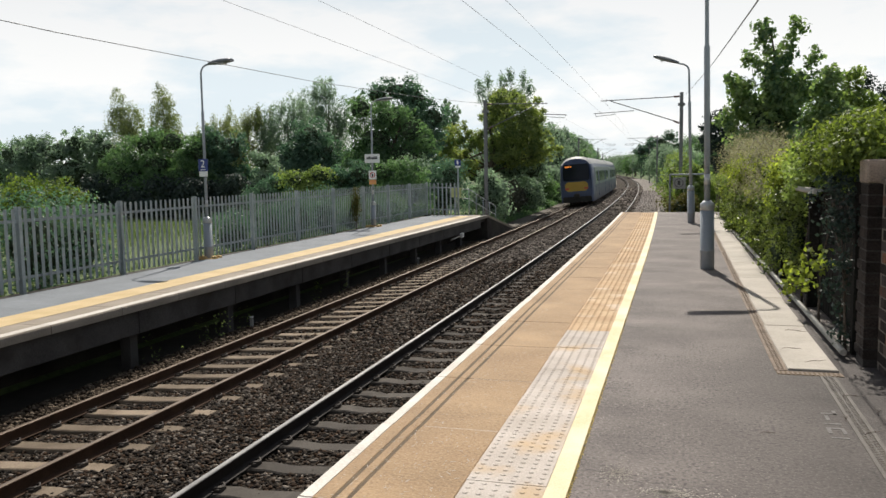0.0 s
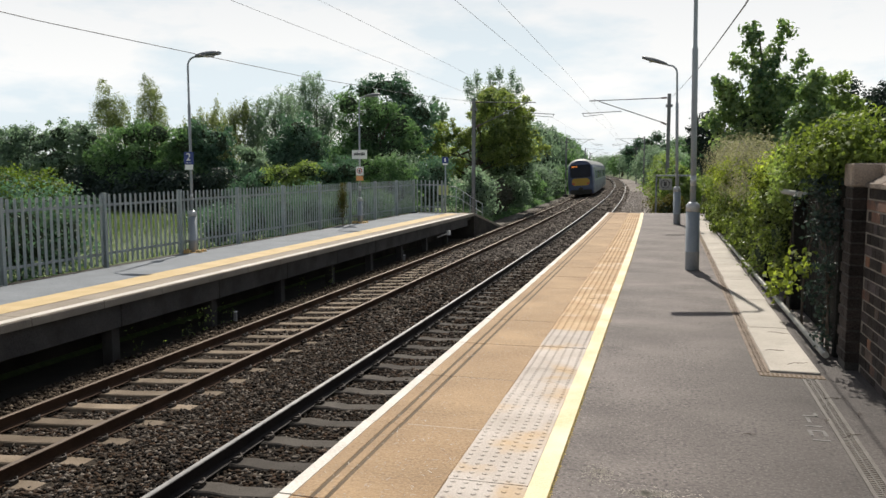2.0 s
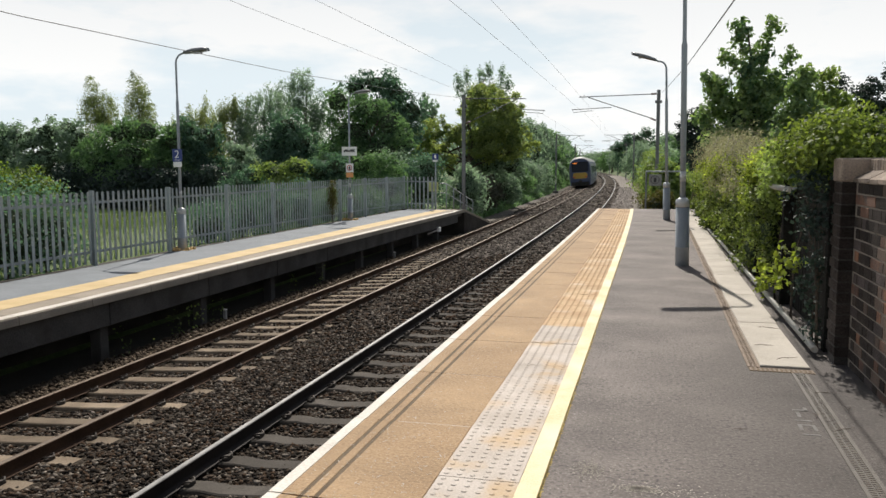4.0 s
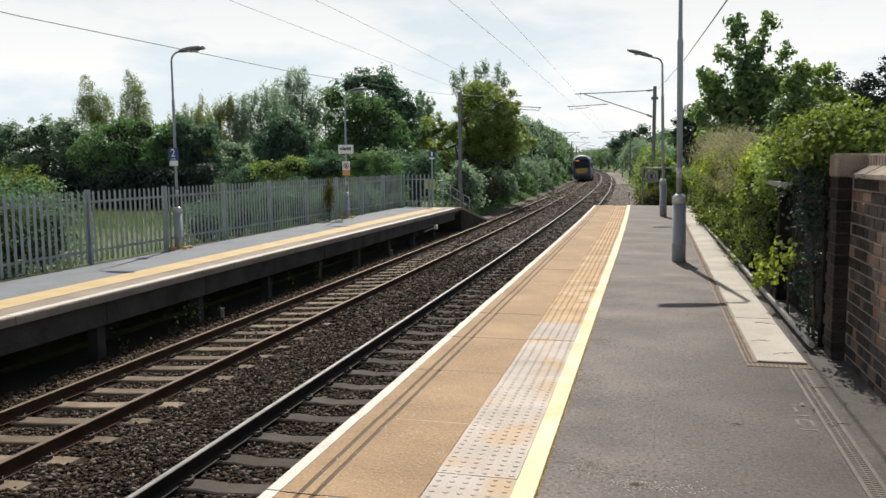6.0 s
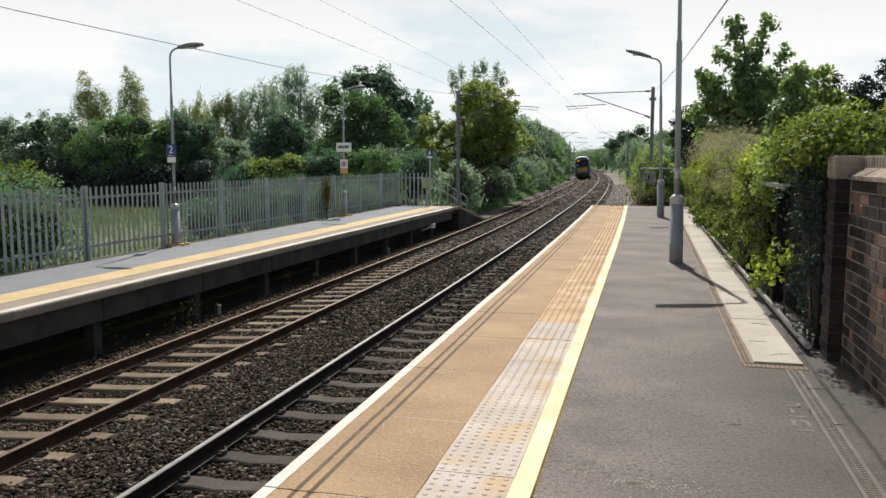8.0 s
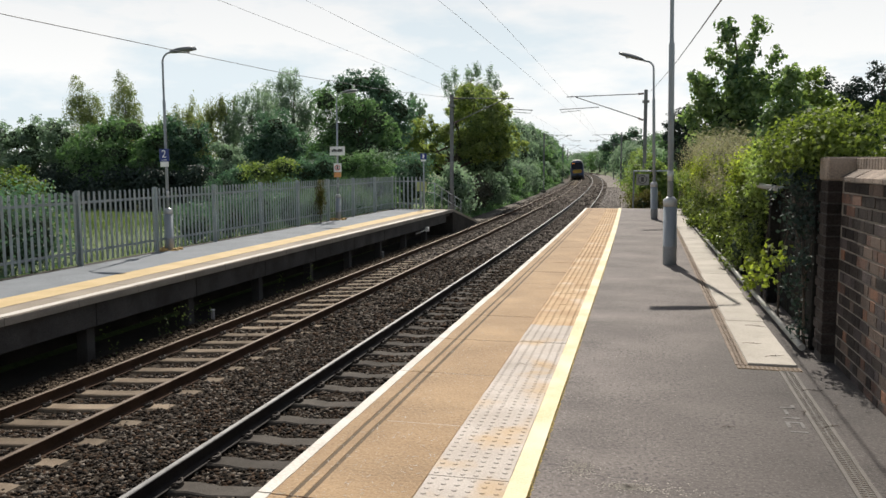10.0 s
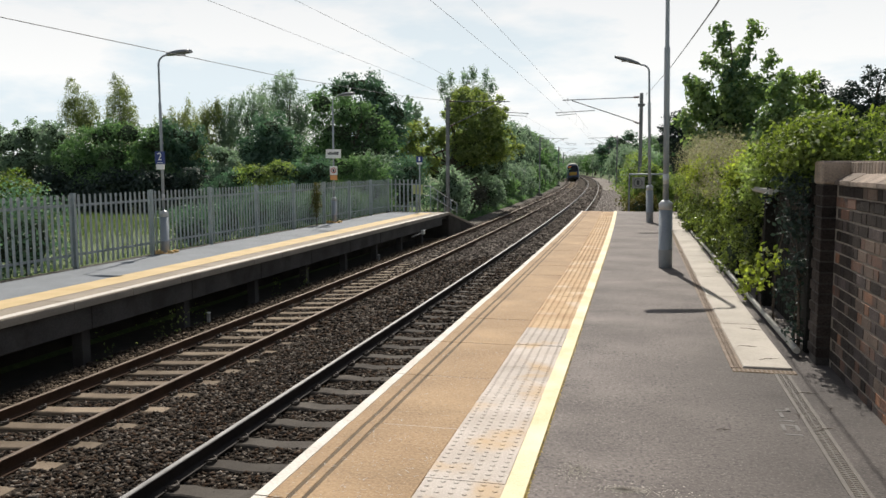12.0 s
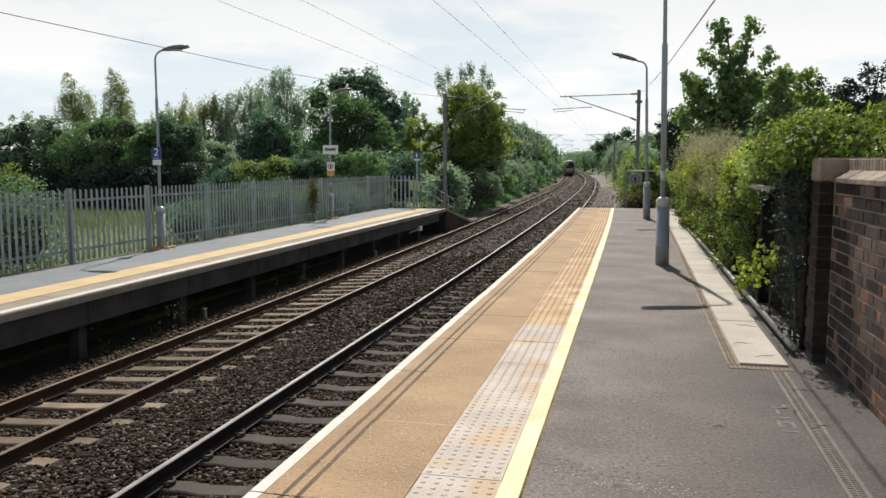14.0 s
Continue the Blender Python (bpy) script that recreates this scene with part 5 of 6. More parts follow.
def make_specks():
    """Spilt paint worn to small pale flecks."""
    rng = random.Random(21)
    bm = bmesh.new()
    for cx, cy, sx, sy, n in ((-0.27, 4.10, 0.04, 0.06, 330), (-0.27, 4.10, 0.07, 0.12, 130), (-0.02, 3.90, 0.05, 0.02, 500), (0.06, 3.90, 0.12, 0.05, 200), (0.2, 5.6, 0.5, 1.0, 60), (0.3, 9.0, 0.5, 2.5, 50)):
        for k in range(n):
            x, y, r = rng.gauss(cx, sx), rng.gauss(cy, sy), rng.uniform(0.0012, 0.0062)
            if x < -0.46 or x > 0.75:
                continue
            a0 = rng.uniform(0, 6)
            bm.faces.new([bm.verts.new((x + r * rng.uniform(0.5, 1.2) * math.cos(a0 + a), y + r * rng.uniform(0.5, 1.2) * math.sin(a0 + a), 0.0028)) for a in (0, 1.05, 2.1, 3.15, 4.2, 5.25)])
    tagged(part("paint_flecks", bm, "slab"), "pale worn paint flecks on the asphalt", "paint flecks", kind="stuff")
    # moss and grit caught along the yellow line, scuffs on the buff slabs
    for name, mat, n, label, spot in (
            ("moss", "moss", 4200, "ochre moss and grit along the edge of the yellow line", lambda: (-0.4895 + abs(rng.gauss(0, 0.006)), 3.2 + 14 * rng.random() ** 1.5, rng.uniform(0.002, 0.006))),
            ("scuff_marks", "slab", 1100, "small pale scuffs on the buff paving", lambda: (rng.uniform(-1.68, -1.04), 3.4 + 9 * rng.random() ** 1.5, rng.uniform(0.0012, 0.0042)))):
        bm = bmesh.new()
        for k in range(n):
            x, y, r = spot()
            a0, st = rng.uniform(0, 6), rng.uniform(1, 1.6) if mat == "moss" else rng.choice((1, 1.3, 3.5, 6.0))
            ca, sa = math.cos(a0), math.sin(a0)
            ring = [(r * st * math.cos(a), r * rng.uniform(0.5, 1.0) * math.sin(a)) for a in (0, 1.05, 2.1, 3.15, 4.2, 5.25)]
            bm.faces.new([bm.verts.new((x + u * ca - v * sa, y + u * sa + v * ca, 0.0032)) for u, v in ring])
        tagged(part(name, bm, mat), label, name.replace("_", " "), kind="stuff")


make_specks()


def make_litter():
    rng = random.Random(12)
    for x, y, a, l in ((0.55, 4.95, 20, 0.10), (1.05, 5.35, 80, 0.14), (1.16, 5.1, 40, 0.18), (1.2, 5.9, 10, 0.15), (1.1, 6.85, 30, 0.2), (0.98, 7.3, 5, 0.16), (1.12, 8.1, -20, 0.2), (1.28, 5.55, 75, 0.16)):
        t = thing("twig", (x, y, 0.022 if 0.86 < x < 1.23 and y > 6.58 else 0.006), "thin dry twig lying on the platform", "twig", "fallen twigs")
        t.rotation_euler = (0, 0, radians(a))
        part("stick", tube(bmesh.new(), [(-l / 2, 0, 0), (-l / 6, 0.012, 0.004), (l / 6, -0.008, 0.003), (l / 2, 0.01, 0)], [0.0015, 0.002, 0.0018, 0.001], 5), "bark", t)
        part("side_shoot", tube(bmesh.new(), [(0, 0, 0.002), (l * 0.2, 0.03, 0.004)], [0.0025, 0.001], 5), "bark", t)


make_litter()


def make_trackside():
    # pale concrete cable trough beyond the platform
    trough = thing("cable_trough", (0, 0, 0), "pale concrete cable trough lids along the track", "cable trough")
    lid = mesh_of("lid", boxed(-0.06, 0.06, 0.0, 0.98, -0.1, 0.04, bevel=0.01), "gravel")
    y = 31.0
    while y < 78:
        share("lid", lid, trough, pose(-0.62 + bend(y), y, -1.04, 0, 0, math.degrees(heading(y))))
        y += 1.0
    j = thing("junction_box", (-8.345, 31.2, -1.0), "small white junction box on the platform face", "junction box")
    part("case", boxed(-0.01, 0.10, -0.12, 0.12, -0.09, 0.09, bevel=0.01), "white", j)
    part("conduit", tube(bmesh.new(), [(0.03, -0.12, -0.02), (0.03, -1.6, -0.05)], 0.025, 8), "pipe", j, "pale conduit")
    part("bracket", boxed(-0.30, 0.0, -0.05, 0.05, -0.05, 0.05), "mast", j)


make_trackside()

# ---- trees and hedges ----
def make_trees():
    T = tree
    # field edge across the tracks
    T("bush", (-25.3, 27.5, -0.85), [(0, 0, 1.2, 1.9, 1.6, 1.2), (-1.8, 0.5, 1.3, 1.6, 1.4, 1.2)], 8500, 0.12, "leaf_bush", "bright green rounded bush in the field", "bush", 50, 0.08, 11, 0.3)
    T("tree", (-35.6, 42, -0.9), [(-0.4, 0, 4.6, 1.3, 1.2, 0.9), (1.0, 0, 4.7, 1.0, 0.9, 0.9), (-1.9, 0, 4.1, 1.5, 1.2, 1.0), (1.8, 0, 3.9, 1.3, 1.2, 1.2), (-0.7, 0, 2.7, 2.6, 2.0, 1.6), (1.6, 0.2, 2.2, 1.6, 1.4, 1.5), (-3.6, 0, 4.1, 1.6, 1.3, 1.1), (-5.2, 0, 3.9, 1.7, 1.3, 1.2), (-4.0, 0, 2.4, 2.4, 1.6, 1.6)], 21000, 0.17, "leaf_grey", "dull green willow at the field edge", "tree", 70, 0.14, 12)
    T("tree", (-43.5, 43, -0.9), [(0, 0, 2.8, 2.6, 2.0, 2.0), (-3, 0.5, 2.8, 2.6, 2, 2.1)], 7000, 0.2, "leaf_mid", "green willow at the end of the field", "tree", 60, 0.14, 10)
    T("birch_tree", (-39.4, 51, -0.9), [(-0.5, 0, 8.3, 0.6, 0.6, 0.8), (0.1, 0, 7.3, 1.1, 1.0, 1.0), (0.3, 0, 6.2, 1.5, 1.3, 1.2), (0.1, 0, 4.8, 1.5, 1.3, 1.3)], 9500, 0.14, "leaf_olive", "slender airy birch with an olive crown", "tree", 50, 0.11, 13, 0.36, narrow=0.4, droop=1.2, core=0, plume=0.5)
    T("birch_tree", (-35.9, 51, -0.9), [(-0.2, 0, 8.3, 0.75, 0.7, 0.8), (0.0, 0, 7.1, 1.15, 1.0, 1.1), (0.15, 0, 6.0, 1.35, 1.2, 1.1), (0.0, 0, 4.6, 1.4, 1.2, 1.2)], 9500, 0.14, "leaf_olive", "slender airy birch above the other trees", "tree", 50, 0.11, 14, 0.36, narrow=0.4, droop=1.2, core=0, plume=0.5)
    T("tree", (-28.9, 41, -0.85), [(-1.2, 0, 4.3, 1.4, 1.2, 1.0), (0.5, 0, 4.4, 1.3, 1.1, 0.9), (2.0, 0, 3.8, 1.2, 1.0, 1.1), (-0.2, -0.6, 3.1, 1.5, 1.2, 0.8), (-2.6, 0, 2.7, 1.8, 1.5, 1.5), (1.1, 0, 2.2, 2.0, 1.6, 1.4), (-0.8, 0, 1.6, 2.4, 1.6, 1.3)], 16500, 0.165, "leaf_mid", "mid green hawthorn at the field edge", "tree", 80, 0.14, 15)
    T("tree", (-25.9, 42, -0.85), [(-0.3, 0, 4.1, 1.0, 0.9, 1.2), (0.7, 0, 3.9, 1.2, 1.0, 1.4), (-0.4, 0, 2.4, 1.5, 1.2, 1.4), (0.9, 0.2, 1.7, 1.6, 1.2, 1.3)], 11000, 0.165, "leaf_dark", "dark green tree at the field edge", "tree", 50, 0.14, 16)
    T("tree", (-26.8, 47, -0.85), [(-0.9, 0, 5.4, 1.0, 0.9, 1.2), (0.1, 0, 5.7, 0.9, 0.8, 1.0), (0.9, 0, 5.7, 0.9, 0.8, 1.0), (-0.1, 0, 4.1, 2.0, 1.5, 1.6), (-2.0, 0, 5.0, 1.1, 1.0, 1.3), (-3.2, 0, 4.5, 1.0, 0.9, 1.2), (-2.6, 0, 3.4, 1.4, 1.1, 1.3)], 15000, 0.17, "leaf_olive", "pale olive willow with brush-like upright shoots", "tree", 60, 0.15, 24, 0.34, narrow=0.28, droop=2.2, core=0, plume=1.0)
    T("tree", (-23.9, 47, -0.85), [(-0.9, 0, 5.7, 1.0, 0.8, 1.2), (0.2, 0, 6.2, 0.95, 0.8, 1.2), (0.9, 0, 6.0, 0.9, 0.8, 1.3), (-0.2, 0, 4.2, 1.9, 1.6, 1.6)], 11500, 0.17, "leaf_grey", "pale grey-green willow behind the field", "tree", 60, 0.15, 17, 0.34, narrow=0.3, droop=2.0, core=0, plume=0.9)
    T("bush", (-21.4, 39.2, -0.9), [(-0.2, 0, 3.1, 0.8, 0.8, 0.6), (0.2, 0, 2.2, 0.9, 0.8, 0.8), (-0.3, 0, 1.2, 0.9, 0.8, 0.9)], 4600, 0.13, "leaf_grey", "pale grey-green elder in front of the dark trees", "bush", 36, 0.07, 26)
    T("tree", (-21.2, 44, -0.85), [(0.1, 0, 4.6, 1.4, 1.2, 1.1), (-1.0, 0, 3.5, 1.3, 1.1, 1.0), (1.0, 0, 3.6, 1.4, 1.2, 1.1), (0.0, 0, 2.3, 2.2, 1.6, 1.5)], 13000, 0.165, "leaf_dark", "dark green sallow at the field edge", "tree", 60, 0.15, 18)
    T("tree", (-24.1, 53, -0.85), [(0.1, 0, 8.2, 1.1, 1.0, 1.0), (-0.7, 0, 7.2, 1.25, 1.1, 1.3), (0.8, 0, 7.0, 1.2, 1.0, 1.3), (-0.3, 0, 5.6, 1.8, 1.5, 1.5), (0.2, 0, 4.0, 1.8, 1.5, 1.6), (1.9, 0, 6.6, 0.9, 0.8, 1.2), (1.9, 0, 5.1, 1.2, 1.0, 1.4)], 15500, 0.17, "leaf_grey", "tall feathery grey-green willow beyond the field", "tree", 70, 0.17, 19, 0.32, narrow=0.32, droop=1.6, core=0, plume=0.5)
    T("tree", (-16.0, 47.5, -0.85), [(-0.7, 0, 7.4, 1.3, 1.1, 0.9), (0.6, 0, 6.8, 1.2, 1.0, 1.0), (1.6, 0, 5.7, 1.1, 1.0, 1.2), (-2.0, 0, 7.2, 1.1, 0.9, 0.8), (0.1, 0, 5.5, 1.8, 1.5, 1.5), (0.8, 0, 3.8, 1.9, 1.5, 1.6), (-0.4, 0, 2.0, 2.4, 1.6, 1.6)], 16500, 0.17, "leaf_dark", "large round dark green tree", "tree", 90, 0.24, 20)
    T("tree", (-16.0, 44.2, -0.85), [(-1.8, 0, 6.1, 1.2, 1.0, 0.9), (-0.1, 0, 5.6, 1.5, 1.3, 0.9), (1.3, 0, 4.8, 1.1, 0.9, 1.1), (-0.9, 0, 4.4, 1.7, 1.4, 1.1), (0.8, 0, 3.4, 1.6, 1.4, 1.0), (2.1, 0, 3.9, 0.8, 0.7, 0.7), (-1.4, 0, 2.8, 1.9, 1.6, 1.3), (1.0, 0, 1.8, 2.2, 1.4, 1.4)], 21000, 0.155, "leaf_mid", "broad fresh green maple before a darker tree", "tree", 110, 0.2, 28)
    T("tree", (-17.0, 61, -0.9), [(-0.3, 0, 7.4, 0.5, 0.45, 0.8), (0.35, 0, 6.9, 0.5, 0.45, 0.7), (0.0, 0, 5.9, 1.0, 0.8, 1.0), (0.1, 0, 4.4, 1.3, 1.0, 1.2)], 4200, 0.18, "leaf_grey", "thin pale tree top", "tree", 30, 0.12, 21, core=0.4, plume=0.6)
    T("tree", (-12.5, 55, -1.0), [(1.4, 0, 7.1, 1.7, 1.4, 0.9), (2.9, 0, 6.4, 1.1, 0.9, 1.0), (0.2, 0, 6.2, 1.1, 0.9, 0.9), (-2.5, 0, 5.2, 1.1, 0.9, 1.0), (-3.0, 0, 4.0, 1.1, 0.9, 1.0), (2.0, 0, 5.3, 1.8, 1.5, 1.2), (-1.1, 0, 4.7, 1.0, 0.8, 1.0), (0.2, 0, 4.5, 1.4, 1.1, 1.0), (1.9, 0, 3.9, 2.0, 1.3, 1.1), (-2.2, 0, 2.9, 1.4, 1.0, 1.0), (3.4, 0, 5.0, 0.9, 0.8, 1.0), (-3.5, 0, 4.7, 1.1, 0.9, 0.7), (-3.9, 0, 3.4, 1.2, 0.9, 0.8), (4.0, 0, 3.8, 1.0, 0.8, 0.9)], 31000, 0.17, "leaf_gold", "yellow-green sycamore beside the line", "tree", 110, 0.22, 22, 0.32, core=0)
    T("tree", (-12.3, 57.5, -1.0), [(0.6, 0, 3.2, 2.4, 2.0, 2.2), (-1.6, 0, 2.6, 2.0, 1.8, 1.8), (2.3, 0, 3.0, 1.4, 1.4, 2.0)], 12000, 0.18, "leaf_grey", "grey-green sallow below the sycamore", "tree", 80, 0.16, 25)
    T("tree", (-15.9, 76, -1.0), [(-2.4, 0, 10.2, 0.6, 0.5, 1.3), (-1.6, 0, 11.0, 0.5, 0.5, 1.3), (-0.2, 0, 11.0, 0.6, 0.5, 1.3), (0.7, 0, 11.3, 0.55, 0.5, 1.3), (1.9, 0, 10.9, 0.55, 0.5, 1.2), (2.5, 0, 10.1, 0.5, 0.5, 1.1), (0.1, 0, 9.0, 2.6, 1.8, 1.0), (0.1, 0, 7.2, 2.4, 1.6, 1.6)], 16000, 0.19, "leaf_grey", "tall poplar with upright grey-green plumes", "tree", 70, 0.25, 23, 0.4, narrow=0.45, core=0, plume=0.45)
    # shade under the canopy is painted in through the dark conifer leaf colour
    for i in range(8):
        T("bush", (-33.0 + 2.3 * i, 39.6 + 0.4 * math.sin(i * 2.1), -0.9), [(0, 0, 0.9, 1.7, 1.2, 1.3), (0.3, 0, 1.5, 1.1, 1.0, 1.0 + 0.3 * math.sin(i * 1.7))], 4200, 0.17, "leaf_conifer_shade", "undergrowth below the field-edge trees, shade put into its leaf colour", "bush", 40, 0.06, 150 + i, group="undergrowth by the field")
    for i in range(7):
        T("bush", (-38.0 + 2.9 * i, 49.5 + 0.6 * math.sin(i * 1.9), -0.9), [(0, 0, 1.6, 2.0, 1.5, 1.9), (0.4, 0, 2.6, 1.6, 1.2, 1.6)], 6000, 0.2, "leaf_dark", "dark thicket standing behind the field-edge trees", "bush", 40, 0.07, 170 + i, group="thicket behind the field")
    # hedge behind the palisade
    for i, (x, y, blobs, n, m) in enumerate((
            (-19.6, 36.2, [(0, 0, 1.2, 1.1, 1.0, 1.1), (0.5, 0, 1.9, 0.8, 0.8, 0.6)], 4200, "leaf_dark"),
            (-17.3, 36.0, [(-0.6, 0, 2.1, 1.0, 0.9, 0.55), (0.6, 0, 2.3, 0.9, 0.8, 0.55), (0, 0, 1.1, 1.5, 1.0, 0.9)], 6500, "leaf_light"),
            (-15.5, 37.0, [(-0.5, 0, 2.1, 1.0, 0.9, 0.7), (0.5, 0, 2.3, 0.9, 0.8, 0.7), (0, 0, 1.1, 1.4, 1.0, 1.0)], 6500, "leaf_dark"),
            (-13.2, 38.0, [(-1.0, 0, 2.4, 0.95, 0.8, 0.8), (0.1, 0, 2.5, 0.9, 0.7, 0.7), (0.9, 0, 2.2, 0.7, 0.6, 0.7), (0, 0, 1.2, 1.7, 1.0, 1.1)], 8000, "leaf_mid"),
            (-14.2, 41.5, [(0, 0, 1.4, 1.6, 1.3, 1.6), (0.5, 0, 2.2, 1.1, 1.0, 1.3)], 6000, "leaf_grey"),
            (-11.9, 41.0, [(0, 0, 1.3, 1.4, 1.2, 1.5), (0.4, 0, 2.0, 1.0, 0.9, 1.1)], 6000, "leaf_dark"))):
        T("bush", (x, y, -0.85), blobs, n, 0.115, m, "leafy green shrub behind the palisade fence", "bush", 44, 0.06, 30 + i, group="shrubs behind the palisade")
    # wild growth right behind the palisade
    for i, (x, y, r, m) in enumerate(((-12.2, 9.6, 1.5, "leaf_dark"), (-12.3, 11.2, 1.5, "leaf_dark"), (-12.2, 12.9, 1.45, "leaf_dark"), (-12.25, 14.0, 1.2, "leaf_dark"), (-12.4, 20.6, 0.95, "leaf_dark"), (-12.4, 22.6, 1.05, "leaf_dark"), (-12.2, 24.4, 1.15, "leaf_dark"), (-12.2, 26.6, 1.15, "leaf_dark"), (-12.1, 28.8, 1.0, "leaf_mid"), (-12.1, 31.2, 1.0, "leaf_dark"), (-12.2, 33.6, 1.0, "leaf_mid"))):
        T("bramble", (x, y, -0.85), [(0, 0, 0.75 * r, 0.7, 1.2, 0.85 * r)], 3600, 0.07, m, "tangled bramble growing behind the palisade", "bush", 40, 0.03, 40 + i, 0.45, group="brambles behind the palisade")
    T("ivy", (-11.12, 26.9, -0.5), [(0, 0, 0.8, 0.09, 0.20, 0.80)], 1500, 0.05, "leaf_rust", "brownish ivy climbing a fence post", "climber", 24, 0.02, 49, 0.6, core=0)
    # bushes along the far side of the line
    # some haze is put into the colour of these lineside plants by leaf_grey
    for i, (d, y, w, h, m) in enumerate(((1.1, 45.5, 1.3, 3.1, "leaf_grey"), (1.3, 49.5, 1.3, 2.4, "leaf_brown"), (1.5, 54.0, 1.4, 2.3, "leaf_brown"), (1.2, 60.0, 1.5, 2.4, "leaf_grey"), (1.6, 68.0, 1.7, 3.0, "leaf_mid"), (1.7, 77.0, 1.8, 3.2, "leaf_grey"), (1.7, 87.0, 1.9, 3.2, "leaf_grey"), (1.7, 98.0, 2.0, 3.2, "leaf_mid"), (1.7, 110.0, 2.0, 3.4, "leaf_grey"), (1.8, 124.0, 2.2, 3.8, "leaf_mid"), (1.9, 140.0, 2.4, 4.0, "leaf_grey"), (2.0, 158.0, 2.6, 4.2, "leaf_mid"), (2.2, 180.0, 2.8, 4.4, "leaf_dark"), (2.4, 206.0, 3.2, 4.6, "leaf_mid"))):
        T("bush", (-9.1 - d + bend(y), y, -1.5), [(0, 0, h * 0.45, w, w, h * 0.5), (0.2, 0, h * 0.72, w * 0.7, w * 0.7, h * 0.3)], 5000, 0.10 + y * 0.0012, m, "dense bush on the bank beside the line", "bush", 60, 0.06, 50 + i, group="bushes beside the line")
    for i, (y, w, h, m) in enumerate(((70, 2.2, 7.4, "leaf_grey"), (82, 2.3, 8.0, "leaf_grey"), (95, 2.4, 8.2, "leaf_grey"), (109, 2.5, 8.2, "leaf_grey"), (124, 2.6, 8.2, "leaf_mid"), (140, 2.8, 8.6, "leaf_grey"), (158, 3.0, 8.6, "leaf_mid"), (180, 3.2, 8.8, "leaf_dark"), (206, 3.6, 9.0, "leaf_mid"), (236, 4.0, 9.0, "leaf_dark"))):
        T("tree", (-9.3 - w - 0.9 + bend(y), y, -1.2), [(0, 0, h * 0.5, w, w, h * 0.42), (0.3, 0, h * 0.78, w * 0.6, w * 0.6, h * 0.24)], 5600, 0.17 + y * 0.0012, m, "leafy tree in the row beside the line", "tree", 60, 0.2, 70 + i, group="trees beside the line")
    # right of the line
    for i, (x, y, w, h, m) in enumerate(((0.9, 37, 1.0, 2.6, "leaf_light"), (1.6, 43, 1.5, 3.2, "leaf_mid"), (0.6, 52, 1.5, 3.2, "leaf_light"), (1.2, 62, 1.8, 3.8, "leaf_grey"), (1.2, 74, 2.0, 4.0, "leaf_light"), (0.6, 90, 2.2, 4.2, "leaf_light"), (-0.4, 108, 2.6, 5.0, "leaf_grey"), (-1.6, 128, 3.0, 6.0, "leaf_grey"))):
        T("bush", (x, y, -1.1), [(0, 0, h * 0.45, w, w, h * 0.5), (-0.2, 0, h * 0.75, w * 0.65, w * 0.65, h * 0.3)], 7000, 0.10 + y * 0.0012, m, "light green bush on the bank beside the line", "bush", 60, 0.06, 90 + i, group="bushes beside the line")
    # distance haze is painted in: several crowns take the grey-green leaf
    for i, (x, y, w, h, m) in enumerate(((2.6, 165, 3.6, 9.0, "leaf_grey"), (-4.0, 185, 4.0, 8.0, "leaf_mid"), (4.0, 120, 3.5, 7.0, "leaf_mid"), (-7.5, 218, 4.2, 7.0, "leaf_grey"), (-12.0, 250, 4.6, 7.0, "leaf_mid"), (-16.5, 284, 5.0, 7.2, "leaf_grey"), (-23.0, 322, 6.0, 7.5, "leaf_grey"))):
        T("tree", (x, y, -1.0), [(0, 0, h * 0.5, w, w, h * 0.4), (0.6, 0, h * 0.78, w * 0.6, w * 0.6, h * 0.22)], 5500, 0.42, m, "distant leafy tree beyond the line", "tree", 60, 0.25, 100 + i, group="distant trees")
    T("tree", (-2.6, 150, -1.0), [(1.5, 0, 8.1, 1.5, 1.4, 1.3), (-0.1, 0, 7.1, 1.6, 1.5, 1.3), (-1.9, 0, 6.7, 1.7, 1.5, 1.3), (-3.6, 0, 5.6, 1.5, 1.4, 1.3), (2.6, 0, 6.0, 1.4, 1.3, 1.6), (-0.8, 0, 5.0, 3.4, 2.0, 2.2), (0.5, 0, 3.0, 3.6, 2.2, 2.4)], 9000, 0.34, "leaf_dark", "distant dark round-headed tree beyond the line", "tree", 70, 0.3, 112, 0.36)
    T("bush", (0.05, 32.2, -1.1), [(0, 0, 1.0, 0.6, 0.5, 0.75), (0.5, 0.2, 1.0, 0.5, 0.5, 0.65)], 2600, 0.10, "leaf_rust", "rusty brown and yellow shrub at the platform's end", "bush", 30, 0.03, 110, 0.45)
